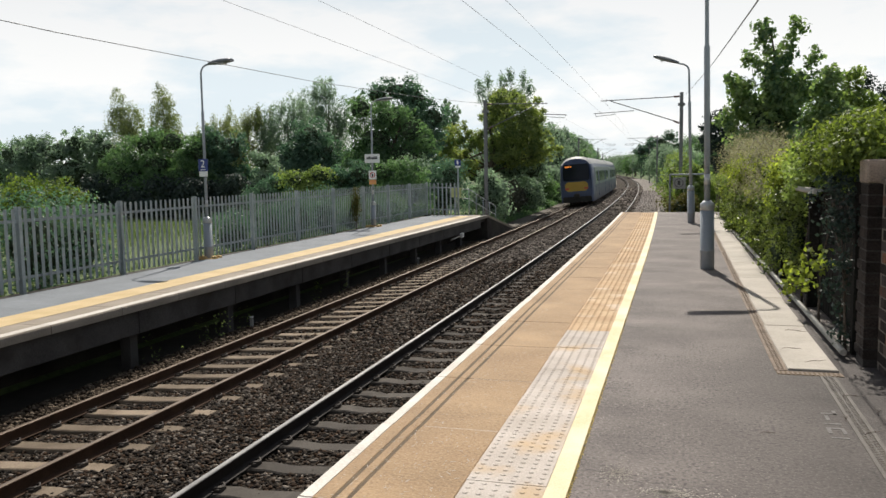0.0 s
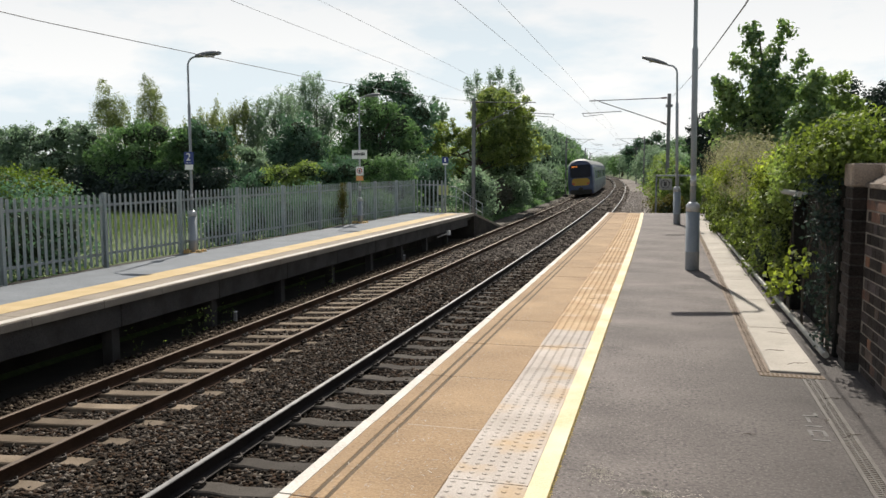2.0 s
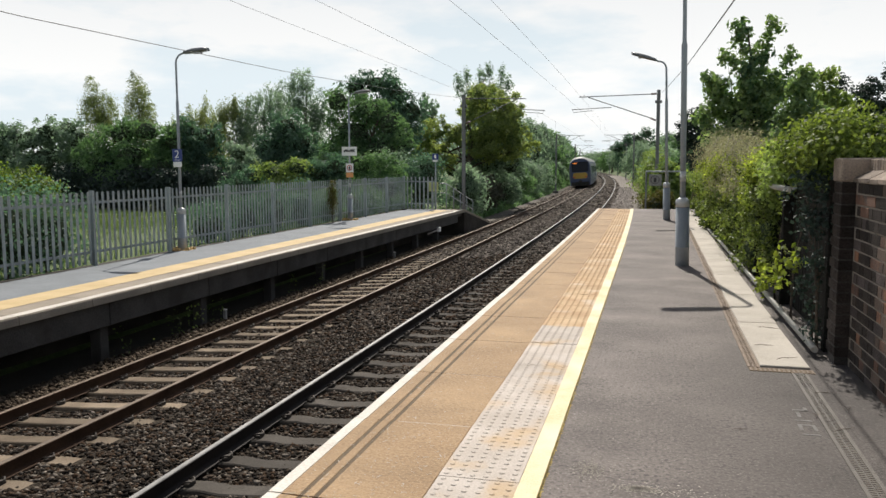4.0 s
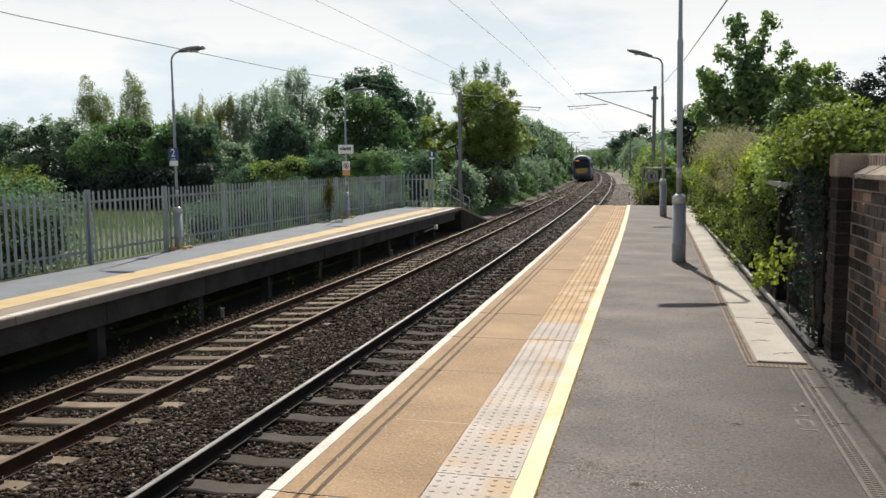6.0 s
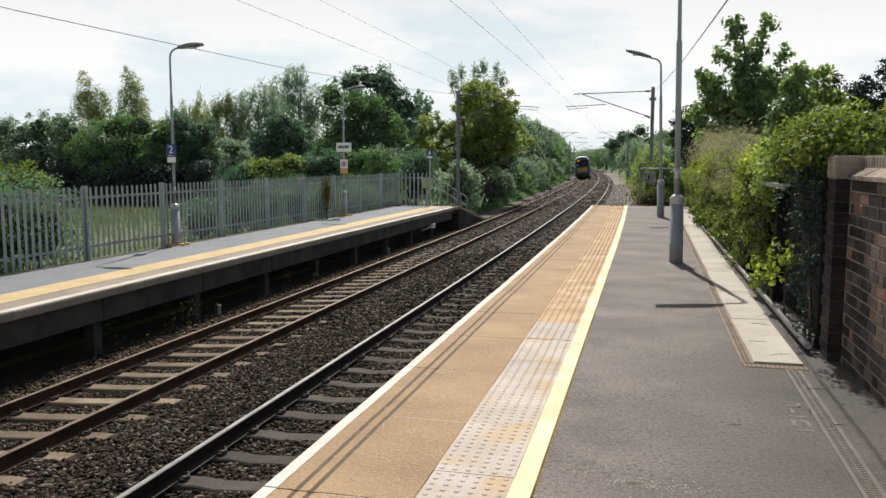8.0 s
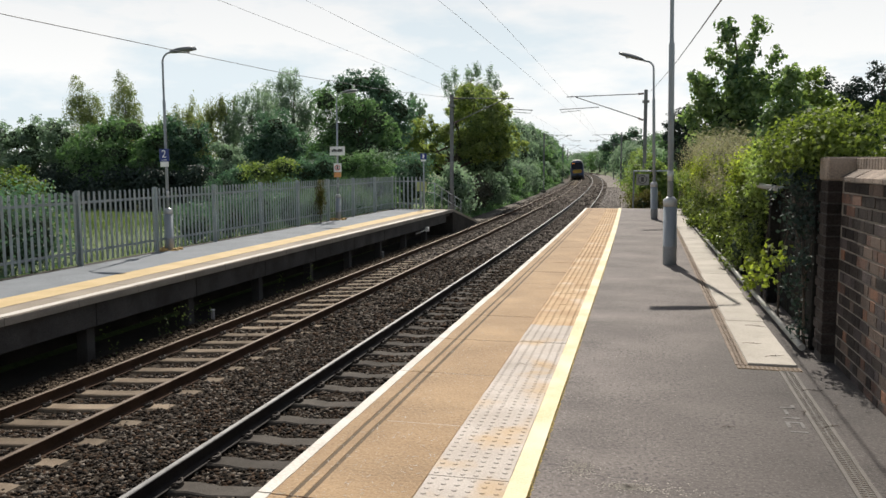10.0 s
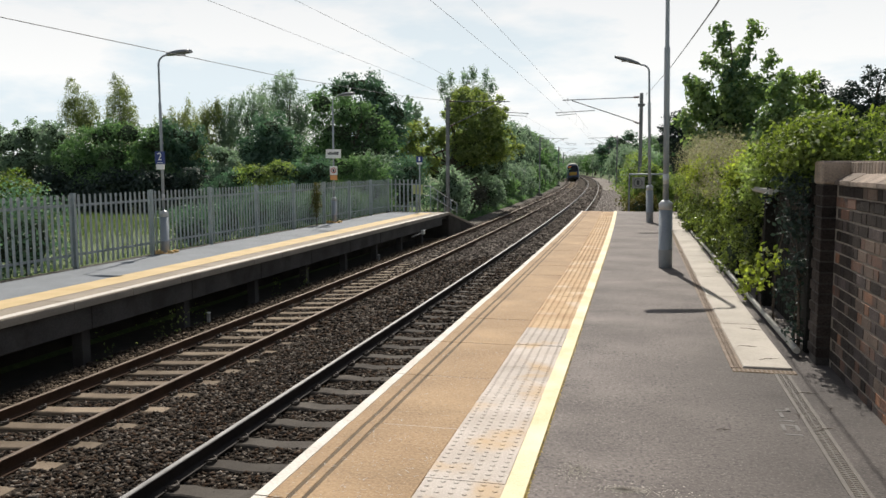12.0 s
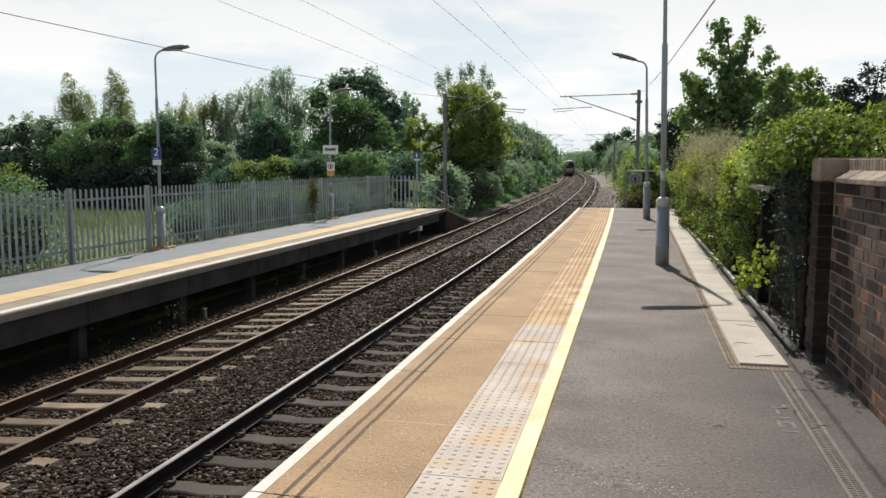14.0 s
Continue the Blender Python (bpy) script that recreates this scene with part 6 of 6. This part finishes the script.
    # trees behind the hedge
    T("tree", (2.51, 24.5, -0.3), [(-0.2, 0, 5.62, 0.27, 0.3, 0.45), (-0.08, 0, 5.1, 0.3, 0.3, 0.4), (0.62, 0, 5.68, 0.24, 0.3, 0.45), (0.5, 0, 5.05, 0.33, 0.3, 0.42), (-0.52, 0, 4.88, 0.32, 0.3, 0.32), (1.08, 0, 4.8, 0.26, 0.3, 0.3), (0.1, 0, 4.5, 0.56, 0.5, 0.42), (-1.05, 0, 4.3, 0.26, 0.3, 0.3), (-0.72, 0, 3.8, 0.56, 0.5, 0.46), (0.3, 0, 3.85, 0.72, 0.6, 0.55), (1.0, 0, 4.1, 0.4, 0.4, 0.42), (-1.05, 0, 3.3, 0.42, 0.4, 0.45), (0, 0, 3.2, 1.0, 0.8, 0.6), (0.1, 0, 2.4, 1.3, 0.9, 0.8)], 12500, 0.125, "leaf_maple", "tall bright green maple behind the hedge", "tree", 70, 0.12, 120, 0.5, narrow=0.75, core=0.55)
    T("tree", (1.6, 33, -0.3), [(0, 0, 3.55, 0.5, 0.5, 0.7), (-0.4, 0, 2.9, 0.4, 0.4, 0.8), (0.4, 0, 3.0, 0.6, 0.5, 0.8), (0.6, 0, 1.9, 0.9, 0.7, 1.2)], 8000, 0.12, "leaf_conifer_shade", "dark evergreen behind the lamp column", "tree", 50, 0.12, 121)
    T("tree", (3.15, 19.5, -0.3), [(0.12, 0, 3.85, 0.22, 0.25, 0.28), (0.0, 0, 3.5, 0.3, 0.3, 0.32), (0.15, 0, 3.1, 0.36, 0.35, 0.36), (-0.2, 0, 3.0, 0.34, 0.3, 0.32), (0.0, 0, 2.4, 0.6, 0.5, 0.6)], 5500, 0.10, "leaf_maple", "bright young tree behind the hedge", "tree", 40, 0.05, 122, 0.5, narrow=0.7)
    T("tree", (4.2, 22, -0.3), [(-0.1, 0, 4.0, 0.3, 0.3, 0.28), (-0.1, 0, 3.6, 0.4, 0.4, 0.36), (0.2, 0, 3.2, 0.5, 0.45, 0.42), (0, 0, 2.5, 0.7, 0.5, 0.6)], 5000, 0.11, "leaf_light", "leafy green sapling behind the hedge", "tree", 40, 0.05, 126, 0.45)
    T("tree", (8.3, 34, -0.3), [(-1.4, 0, 4.9, 0.5, 0.5, 0.6), (-0.5, 0, 4.7, 0.5, 0.5, 0.5), (0.3, 0, 5.3, 0.34, 0.3, 0.6), (0.75, 0, 5.0, 0.55, 0.5, 0.7), (-0.3, 0, 3.9, 1.4, 1.1, 0.9), (1.3, 0, 5.3, 0.5, 0.5, 0.7), (2.4, 0, 5.0, 0.9, 0.8, 0.9), (1.6, 0, 3.6, 1.6, 1.2, 1.2), (-0.6, 0, 2.4, 2.0, 1.3, 1.4), (3.4, 0, 4.4, 1.2, 1.0, 1.3)], 21000, 0.12, "leaf_conifer_shade", "dark broad pine beyond the hedge", "tree", 90, 0.2, 123, 0.34)
    T("tree", (3.3, 13.2, -0.3), [(-0.35, 0, 2.5, 0.42, 0.4, 0.34), (0.05, 0, 2.35, 0.38, 0.4, 0.3), (0.45, 0, 2.5, 0.4, 0.4, 0.38), (-0.75, 0, 2.3, 0.4, 0.4, 0.32), (0.9, 0, 2.65, 0.4, 0.4, 0.45), (0.1, 0, 1.8, 1.1, 0.6, 0.6)], 9000, 0.08, "leaf_laurel", "leafy green cherry laurel behind the fence", "bush", 50, 0.05, 124, 0.42, narrow=0.42)
    T("tree", (2.35, 8.9, -0.3), [(-0.3, 0.5, 1.95, 0.36, 0.4, 0.3), (0.1, 0, 1.95, 0.4, 0.4, 0.28), (0.55, 0.2, 2.05, 0.4, 0.4, 0.34), (0.2, 0.8, 2.15, 0.4, 0.4, 0.3), (0.2, 0.3, 1.5, 0.8, 0.6, 0.5)], 9000, 0.058, "leaf_laurel", "glossy green shrub over the wall", "bush", 40, 0.04, 125, 0.45, narrow=0.42)


make_trees()


def make_hedge():
    """Climbers over the fence: yellow-green vine along its top, dark glossy ivy hanging down its face."""
    rng = np.random.default_rng(77)
    y, i = 7.15, 0
    while y < 27:
        top = 1.72 + 0.22 * math.sin(y * 1.3) - 0.012 * (y - 7)
        step = 1.15 + 0.03 * (y - 7)
        x = 1.40 + 0.003 * (y - 7)
        u = lambda lo, hi: float(rng.uniform(lo, hi))
        m = "leaf_laurel" if y < 9.0 else ("leaf_vine", "leaf_vine", "leaf_light")[i % 3]
        blobs = [(0.16 + u(-0.08, 0.06), u(-0.2, 0.2), top - u(0.2, 0.35), u(0.26, 0.38), u(0.5, 0.8), u(0.26, 0.4)),
                 (0.02 + u(-0.06, 0.06), u(-0.3, 0.3), top - u(0.45, 0.6), u(0.16, 0.24), u(0.3, 0.5), u(0.2, 0.3))]
        if y < 10.4:
            blobs.pop()
        if y < 9.4:
            blobs = [(0.18, 0.0, 1.74, 0.30, 0.6, 0.20), (0.05, 0.2, 1.60, 0.20, 0.4, 0.14)]
        tree("climber", (x, y + 0.4, 0), blobs, int(5200 - 60 * (y - 7)), 0.040 + 0.0011 * (y - 7), m, "sunlit yellow-green vine over the top of the fence", "climber", 18, 0.011, 200 + i, 0.5, "climbers on the fence", 0.7, 0.5, core=0)
        low = []
        if y > 9.7:
            low.append((0.10 + u(-0.06, 0.05), u(-0.1, 0.3), u(0.95, 1.15), u(0.18, 0.28), u(0.4, 0.7), u(0.25, 0.4)))
        if y > 10.6:
            low.append((0.08 + u(-0.05, 0.06), u(-0.2, 0.3), u(0.65, 0.85), u(0.18, 0.28), u(0.4, 0.7), u(0.35, 0.5)))
        if y > 11.4:
            low.append((0.03 + u(-0.06, 0.06), u(-0.2, 0.2), u(0.32, 0.45), u(0.16, 0.25), u(0.4, 0.65), u(0.32, 0.45)))
        if low:
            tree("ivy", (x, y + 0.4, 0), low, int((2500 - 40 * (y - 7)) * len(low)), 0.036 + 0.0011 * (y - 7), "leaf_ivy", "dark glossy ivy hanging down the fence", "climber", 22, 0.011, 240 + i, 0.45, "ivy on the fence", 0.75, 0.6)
        y += step
        i += 1
    tree("climber", (1.42, 7.4, 0), [(-0.06, 0, 1.62, 0.20, 0.30, 0.18), (0.04, 0.2, 1.74, 0.32, 0.5, 0.24)], 4000, 0.045, "leaf_laurel", "dark leafy climber beside the brick pier", "climber", 18, 0.011, 320, 0.5, "climbers on the fence", 0.6, 0.4, core=0)
    # conifer leaf colour stands in for the shade this ivy hangs in
    tree("ivy", (1.42, 7.35, 0), [(-0.06, 0, 0.18, 0.13, 0.22, 0.16), (-0.06, 0.05, 0.58, 0.12, 0.20, 0.30), (-0.08, -0.05, 1.0, 0.15, 0.2, 0.30), (-0.10, 0.1, 1.35, 0.2, 0.3, 0.25)], 1300, 0.04, "leaf_conifer_shade", "ivy at the foot of the pier, its leaf colour darkened for shade", "climber", 14, 0.008, 321, 0.55, "", 0.75, 0.4, core=0)
    for j, (yy, zz, n) in enumerate(((8.2, 0.62, 70), (9.0, 0.42, 110), (9.9, 0.3, 120))):
        tree("spray", (1.35, yy, 0), [(-0.06, 0, zz, 0.09, 0.14, 0.22)], n, 0.06, "leaf_vine", "bright yellow-green spray of leaves over the kerb", "climber", 10, 0.005, 300 + j, 0.6, "leaf sprays", 0.7, 0.3, core=0)
    stems = thing("dry_vine", (0, 0, 0), "bare grey trailing stems of old climber over the hedge", "climber")
    for j in range(70):
        u = lambda lo, hi: float(rng.uniform(lo, hi))
        x, yy, z, ln = u(1.25, 1.65), u(11.5, 20.0), u(1.25, 1.9), u(0.35, 0.9)
        dx, dy = u(-0.5, 0.15), u(-0.7, 0.5)
        pts = [(x + dx * ln * f, yy + dy * ln * f, z + ln * (0.75 * f - 0.95 * f * f) + 0.02 * math.sin(9 * f + j)) for f in (0, 0.2, 0.4, 0.6, 0.8, 1.0)]
        part("stem", tube(bmesh.new(), pts, [0.006, 0.0055, 0.005, 0.0045, 0.004, 0.002], 4), "dry_stem", stems)
    tree("dry_growth", (1.45, 12.4, 0), [(0.0, 0, 1.62, 0.34, 1.2, 0.30), (0.05, 2.4, 1.72, 0.40, 1.5, 0.36), (0.05, 5.2, 1.75, 0.42, 1.8, 0.42), (0.0, 8.2, 1.7, 0.4, 1.8, 0.42), (-0.16, 1.6, 1.25, 0.22, 1.4, 0.26), (-0.16, 4.6, 1.2, 0.22, 1.6, 0.28)], 15000, 0.04, "leaf_dry", "dry grey-brown old man's beard over the hedge", "climber", 80, 0.02, 310, 0.45, core=0, narrow=0.4)


make_hedge()


def make_grass():
    """Blades on the field behind the palisade, and far woods."""
    rng = np.random.default_rng(9)
    n = 30000
    y = rng.uniform(12, 36, n)
    x = rng.uniform(-32, -11.7, n)
    h = rng.uniform(0.08, 0.28, n)
    a = rng.uniform(0, 6.28, n)
    w = 0.02
    base = np.stack([x, y, np.full(n, -0.88)], 1)
    side = np.stack([np.cos(a) * w, np.sin(a) * w, np.zeros(n)], 1)
    tip = base + np.stack([rng.normal(0, 0.06, n), rng.normal(0, 0.06, n), h + 0.05], 1)
    co = np.stack([base - side, base + side, tip], 1).reshape(-1, 3)
    ob = new("grass", numpy_mesh("grass", co, np.arange(3 * n).reshape(n, 3), "grass_blade"))
    tagged(ob, "long sunlit grass in the field behind the fence", "grass", kind="stuff")
    blobs = []
    r = random.Random(6)
    for x in range(-190, 110, 9):
        blobs.append((x + r.uniform(-3, 3), 440 + r.uniform(-15, 15), 1.5, 9, 7, 5.0 + r.uniform(-1, 1.8)))
    pts, out = crown_points(blobs, 2400, 30000, rng, 0.3)
    # leaf colour holds the haze of this distance
    ob = new("far_woods", leaf_mesh("far_woods", pts, out, 1.1, "leaf_grey", rng))
    tagged(ob, "distant woods, haze put into their grey-green leaves, closing off the line", "woods", kind="stuff")
    n = 160
    pts = np.stack([rng.uniform(-11.9, -11.6, n), rng.uniform(9, 15, n), rng.uniform(-0.4, 0.9, n)], 1)
    ob = new("blossom", leaf_mesh("blossom", pts, np.tile((1.0, 0, 0.3), (n, 1)), 0.05, "flower", rng, 0.9))
    tagged(ob, "small pale blossoms on the brambles", "blossom", kind="stuff")
    # weeds at the foot of the far platform and on the cess
    n = 260
    c = rng.choice([11.2, 12.6, 13.0, 13.4, 14.1, 17.5, 19.2], n)
    pts = np.stack([rng.normal(-8.30, 0.06, n), c + rng.normal(0, 0.16, n), rng.uniform(-1.60, -1.02, n)], 1)
    ob = new("weeds", leaf_mesh("weeds", pts, np.tile((0.5, 0, 0.8), (n, 1)), 0.045, "leaf_light", rng))
    tagged(ob, "small green weeds at the foot of the platform wall", "weeds", kind="stuff")
    n = 26000
    y = rng.uniform(36, 150, n) 
    bend_y = -((y - 8) ** 2) / 4500.0
    x = -9.45 - np.abs(rng.normal(0.2, 0.8, n)) + bend_y
    z = np.where(x - bend_y < -9.6, -1.72 + (-(x - bend_y) - 9.6) * 0.45, -1.75) + rng.uniform(0, 0.5, n) ** 1.5
    pts = np.stack([x, y, z], 1)
    ob = new("bank_scrub", leaf_mesh("bank_scrub", pts, np.tile((0.3, -0.3, 0.8), (n, 1)), 0.17, "leaf_mid", rng))
    tagged(ob, "low green scrub on the bank beside the line", "scrub", kind="stuff")
    n = 9000
    y = rng.uniform(31, 120, n)
    x = -0.2 + np.abs(rng.normal(0, 0.7, n)) - ((y - 8) ** 2) / 4500.0
    pts = np.stack([x, y, rng.uniform(-1.2, -0.75, n)], 1)
    ob = new("bank_scrub", leaf_mesh("bank_scrub", pts, np.tile((-0.3, -0.3, 0.8), (n, 1)), 0.14, "leaf_dry", rng))
    tagged(ob, "dry brownish scrub along the edge of the ballast", "scrub", kind="stuff")


make_grass()

# ---- train ----
CAR_LEN, CAR_GAP = 23.0, 0.5


def car_section():
    """Half-outline of a carriage, from the sill to the middle of the roof."""
    return [(1.34, 0.30), (1.38, 0.95), (1.385, 1.9), (1.34, 2.85), (1.25, 3.27), (1.05, 3.58), (0.74, 3.78), (0.37, 3.88), (0.0, 3.91)]


def make_car(name, label, cab):
    """The end towards -y carries the cab when cab is set. Origin at the middle of that end, on the rail level."""
    car = thing(name, (0, 0, 0), label, "train carriage", "train carriages")
    half = car_section()
    ring = half + [(-x, z) for x, z in half[-2::-1]]

    def shell(bm, i0, i1, y0, y1, grow=0.0):
        seg = ring[i0:i1 + 1]
        rows = [[bm.verts.new((x * (1 + grow), y, z + (grow * 0.3))) for x, z in seg] for y in (y0, y1)]
        for k in range(len(seg) - 1):
            bm.faces.new((rows[0][k], rows[0][k + 1], rows[1][k + 1], rows[1][k]))
        return bm
    y0 = 1.3 if cab else 0.0
    bm = bmesh.new()
    rows = [[bm.verts.new((x, y, z)) for x, z in ring] for y in (y0, CAR_LEN)]
    n = len(ring)
    for k in range(n - 1):
        bm.faces.new((rows[0][k], rows[0][k + 1], rows[1][k + 1], rows[1][k]))
    bm.faces.new([rows[0][0], rows[1][0], rows[1][-1], rows[0][-1]])
    bm.faces.new(rows[0])
    bm.faces.new(rows[1][::-1])
    bmesh.ops.recalc_face_normals(bm, faces=bm.faces)
    part("body", bm, "train_blue", car)
    bm = shell(bmesh.new(), 4, 12, y0 + 0.05, CAR_LEN - 0.05, 0.004)
    for f in bm.faces:
        f.smooth = True
    part("roof", bm, "train_roof", car, "grey curved roof")
    for s in (-1, 1):
        x = s * 1.392
        xa, xb = min(x, x - s * 0.02), max(x, x - s * 0.02)
        part("side_band", boxed(xa, xb, y0 + 0.6, CAR_LEN - 0.1, 0.95, 1.55), "train_mid", car, "mid blue lower band")
        part("side_stripe", boxed(xa, xb, y0 + 0.6, CAR_LEN - 0.1, 1.56, 1.74), "train_green", car, "pale green stripe")
        part("cant_band", boxed(s * 1.345 - 0.02, s * 1.345 + 0.02, y0 + 0.6, CAR_LEN - 0.1, 2.72, 3.0), "train_white", car, "white band above the windows")
        part("window_band", boxed(min(s * 1.388, s * 1.36), max(s * 1.388, s * 1.36), y0 + 1.2, CAR_LEN - 0.1, 1.745, 2.715), "train_green", car, "pale green band between the windows")
        yy = 3.4
        while yy < CAR_LEN - 2.2:
            part("window", boxed(xa, xb, yy, yy + 1.55, 1.78, 2.66, bevel=0.006), "side_glass", car, "dark side window")
            yy += 1.85
        for yd in (5.7, 15.6):
            part("door", boxed(x - 0.012, x + 0.012, yd, yd + 1.4, 0.6, 2.7, bevel=0.006), "train_mid", car, "sliding passenger door")
        part("skirt", boxed(s * 1.28 - 0.03, s * 1.28 + 0.03, 4.5, CAR_LEN - 4.5, 0.32, 0.90, bevel=0.02), "under", car)
    for yb in (3.6, CAR_LEN - 3.6):
        bogie = part("bogie", boxed(-1.05, 1.05, yb - 1.6, yb + 1.6, 0.35, 0.75, bevel=0.05), "under", car)
        for dy in (-1.3, 1.3):
            for sx in (-0.75, 0.75):
                part("wheel", tube(bmesh.new(), [(sx - 0.06, yb + dy, 0.42), (sx + 0.06, yb + dy, 0.42)], 0.42, 18), "under", bogie)
    part("engine_box", boxed(-1.1, 1.1, 8, 15, 0.30, 0.80, bevel=0.05), "under", car)
    if not cab:
        part("gangway", boxed(-0.55, 0.55, -0.4, 0.05, 0.9, 3.0, bevel=0.05), "under", car)
        return car
    # cab: the shell narrows and leans back towards the top
    bm = bmesh.new()
    rows = []
    for f in (0.0, 0.35, 0.7, 1.0):
        row = []
        for x, z in ring:
            back = 0.10 + 0.42 * max(0.0, (z - 1.7) / 2.07) ** 1.4
            y = back + (1.32 - back) * f
            k = 0.87 + 0.13 * min(1, f * 1.35) ** 0.6
            row.append(bm.verts.new((x * k, y, z if z < 3 else 3 + (z - 3) * (0.80 + 0.20 * f))))
        rows.append(row)
    for r0, r1 in zip(rows, rows[1:]):
        for k in range(n - 1):
            bm.faces.new((r0[k], r0[k + 1], r1[k + 1], r1[k])).smooth = True
    bm.faces.new(rows[0])
    bmesh.ops.recalc_face_normals(bm, faces=bm.faces)
    part("cab", bm, "train_blue", car)
    bm = bmesh.new()
    rows = []
    for f in (0.0, 0.35, 0.7, 1.0):
        row = []
        for x, z in ring[4:13]:
            back = 0.10 + 0.42 * max(0.0, (z - 1.7) / 2.07) ** 1.4
            y = back + (1.34 - back) * f - 0.004
            k = 0.875 + 0.13 * min(1, f * 1.35) ** 0.6
            row.append(bm.verts.new((x * k, y, 0.012 + (z if z < 3 else 3 + (z - 3) * (0.80 + 0.20 * f)))))
        rows.append(row)
    for r0, r1 in zip(rows, rows[1:]):
        for k in range(8):
            bm.faces.new((r0[k], r0[k + 1], r1[k + 1], r1[k])).smooth = True
    bmesh.ops.recalc_face_normals(bm, faces=bm.faces)
    part("cab_roof", bm, "train_roof", car, "pale front edge of the roof")

    def front(name, x0, x1, z0, z1, mat, label, out=0.02, corner=0.0):
        bm = bmesh.new()
        yf = lambda z: 0.10 + 0.42 * max(0.0, (z - 1.7) / 2.07) ** 1.4 - out
        cols = [(x0 + corner, z0), (x1 - corner, z0), (x1, z0 + corner), (x1, z1 - corner), (x1 - corner, z1), (x0 + corner, z1), (x0, z1 - corner), (x0, z0 + corner)]
        a = [bm.verts.new((x, yf(z), z)) for x, z in cols]
        b = [bm.verts.new((x, yf(z) + 0.05, z)) for x, z in cols]
        bm.faces.new(a)
        bm.faces.new(b[::-1])
        for k in range(8):
            bm.faces.new((a[k], a[(k + 1) % 8], b[(k + 1) % 8], b[k]))
        bmesh.ops.recalc_face_normals(bm, faces=bm.faces)
        return part(name, bm, mat, car, label)
    front("windscreen", -1.03, 1.03, 2.0, 3.30, "train_glass", "wide dark windscreen", 0.03, 0.12)
    front("warning_panel", -0.90, 0.90, 1.16, 1.90, "train_yellow", "yellow warning panel", 0.03, 0.2)
    front("valance", -1.14, 1.14, 0.28, 0.74, "under", "dark front valance", 0.03, 0.10)
    part("coupler", boxed(-0.22, 0.22, -0.35, 0.2, 0.62, 0.95, bevel=0.04), "under", car, "dark coupler head")
    for sx in (-0.74, 0.74):
        front("lamp_cluster", sx - 0.16, sx + 0.16, 1.30, 1.44, "tail", "red tail lamp cluster", 0.05, 0.03)
    for k in range(4):
        front("display_bar", -0.86 + k * 0.14, -0.76 + k * 0.14, 3.06, 3.18, "led", "glowing orange destination letters", 0.05, 0.01)
    part("coupler", tube(bmesh.new(), [(0, 0.25, 0.88), (0, -0.28, 0.88)], 0.12, 10), "under", car)
    return car


rear_car = make_car("train_carriage", "rear railcar carriage with yellow warning panel, moving away", True)
front_car = make_car("train_carriage", "dark blue railcar carriage with grey roof, moving away", False)

# rear end of the train along the line: seconds, metres
RUN = [(0.0, 64.0), (6.5, 128.0), (14.0, 204.0)]


def run_at(t):
    for (t0, a), (t1, b) in zip(RUN, RUN[1:]):
        if t <= t1:
            return a + (b - a) * (t - t0) / (t1 - t0)
    return RUN[-1][1]


TRACK_X, TRACK_Z, CANT = -6.79, -1.32, math.atan2(0.10, 1.505)


def on_line(y):
    x = TRACK_X + bend(y)
    x2 = TRACK_X + bend(y + CAR_LEN)
    turn = math.atan2(x - x2, CAR_LEN)
    return Matrix.Translation((x, y, TRACK_Z)) @ Matrix.Rotation(turn, 4, 'Z') @ Matrix.Rotation(-CANT, 4, 'Y')


def motions():
    times = [0.5 * k for k in range(29)]
    walk(rear_car, [(t, on_line(run_at(t))) for t in times])
    walk(front_car, [(t, on_line(run_at(t) + CAR_LEN + CAR_GAP)) for t in times])


motions()
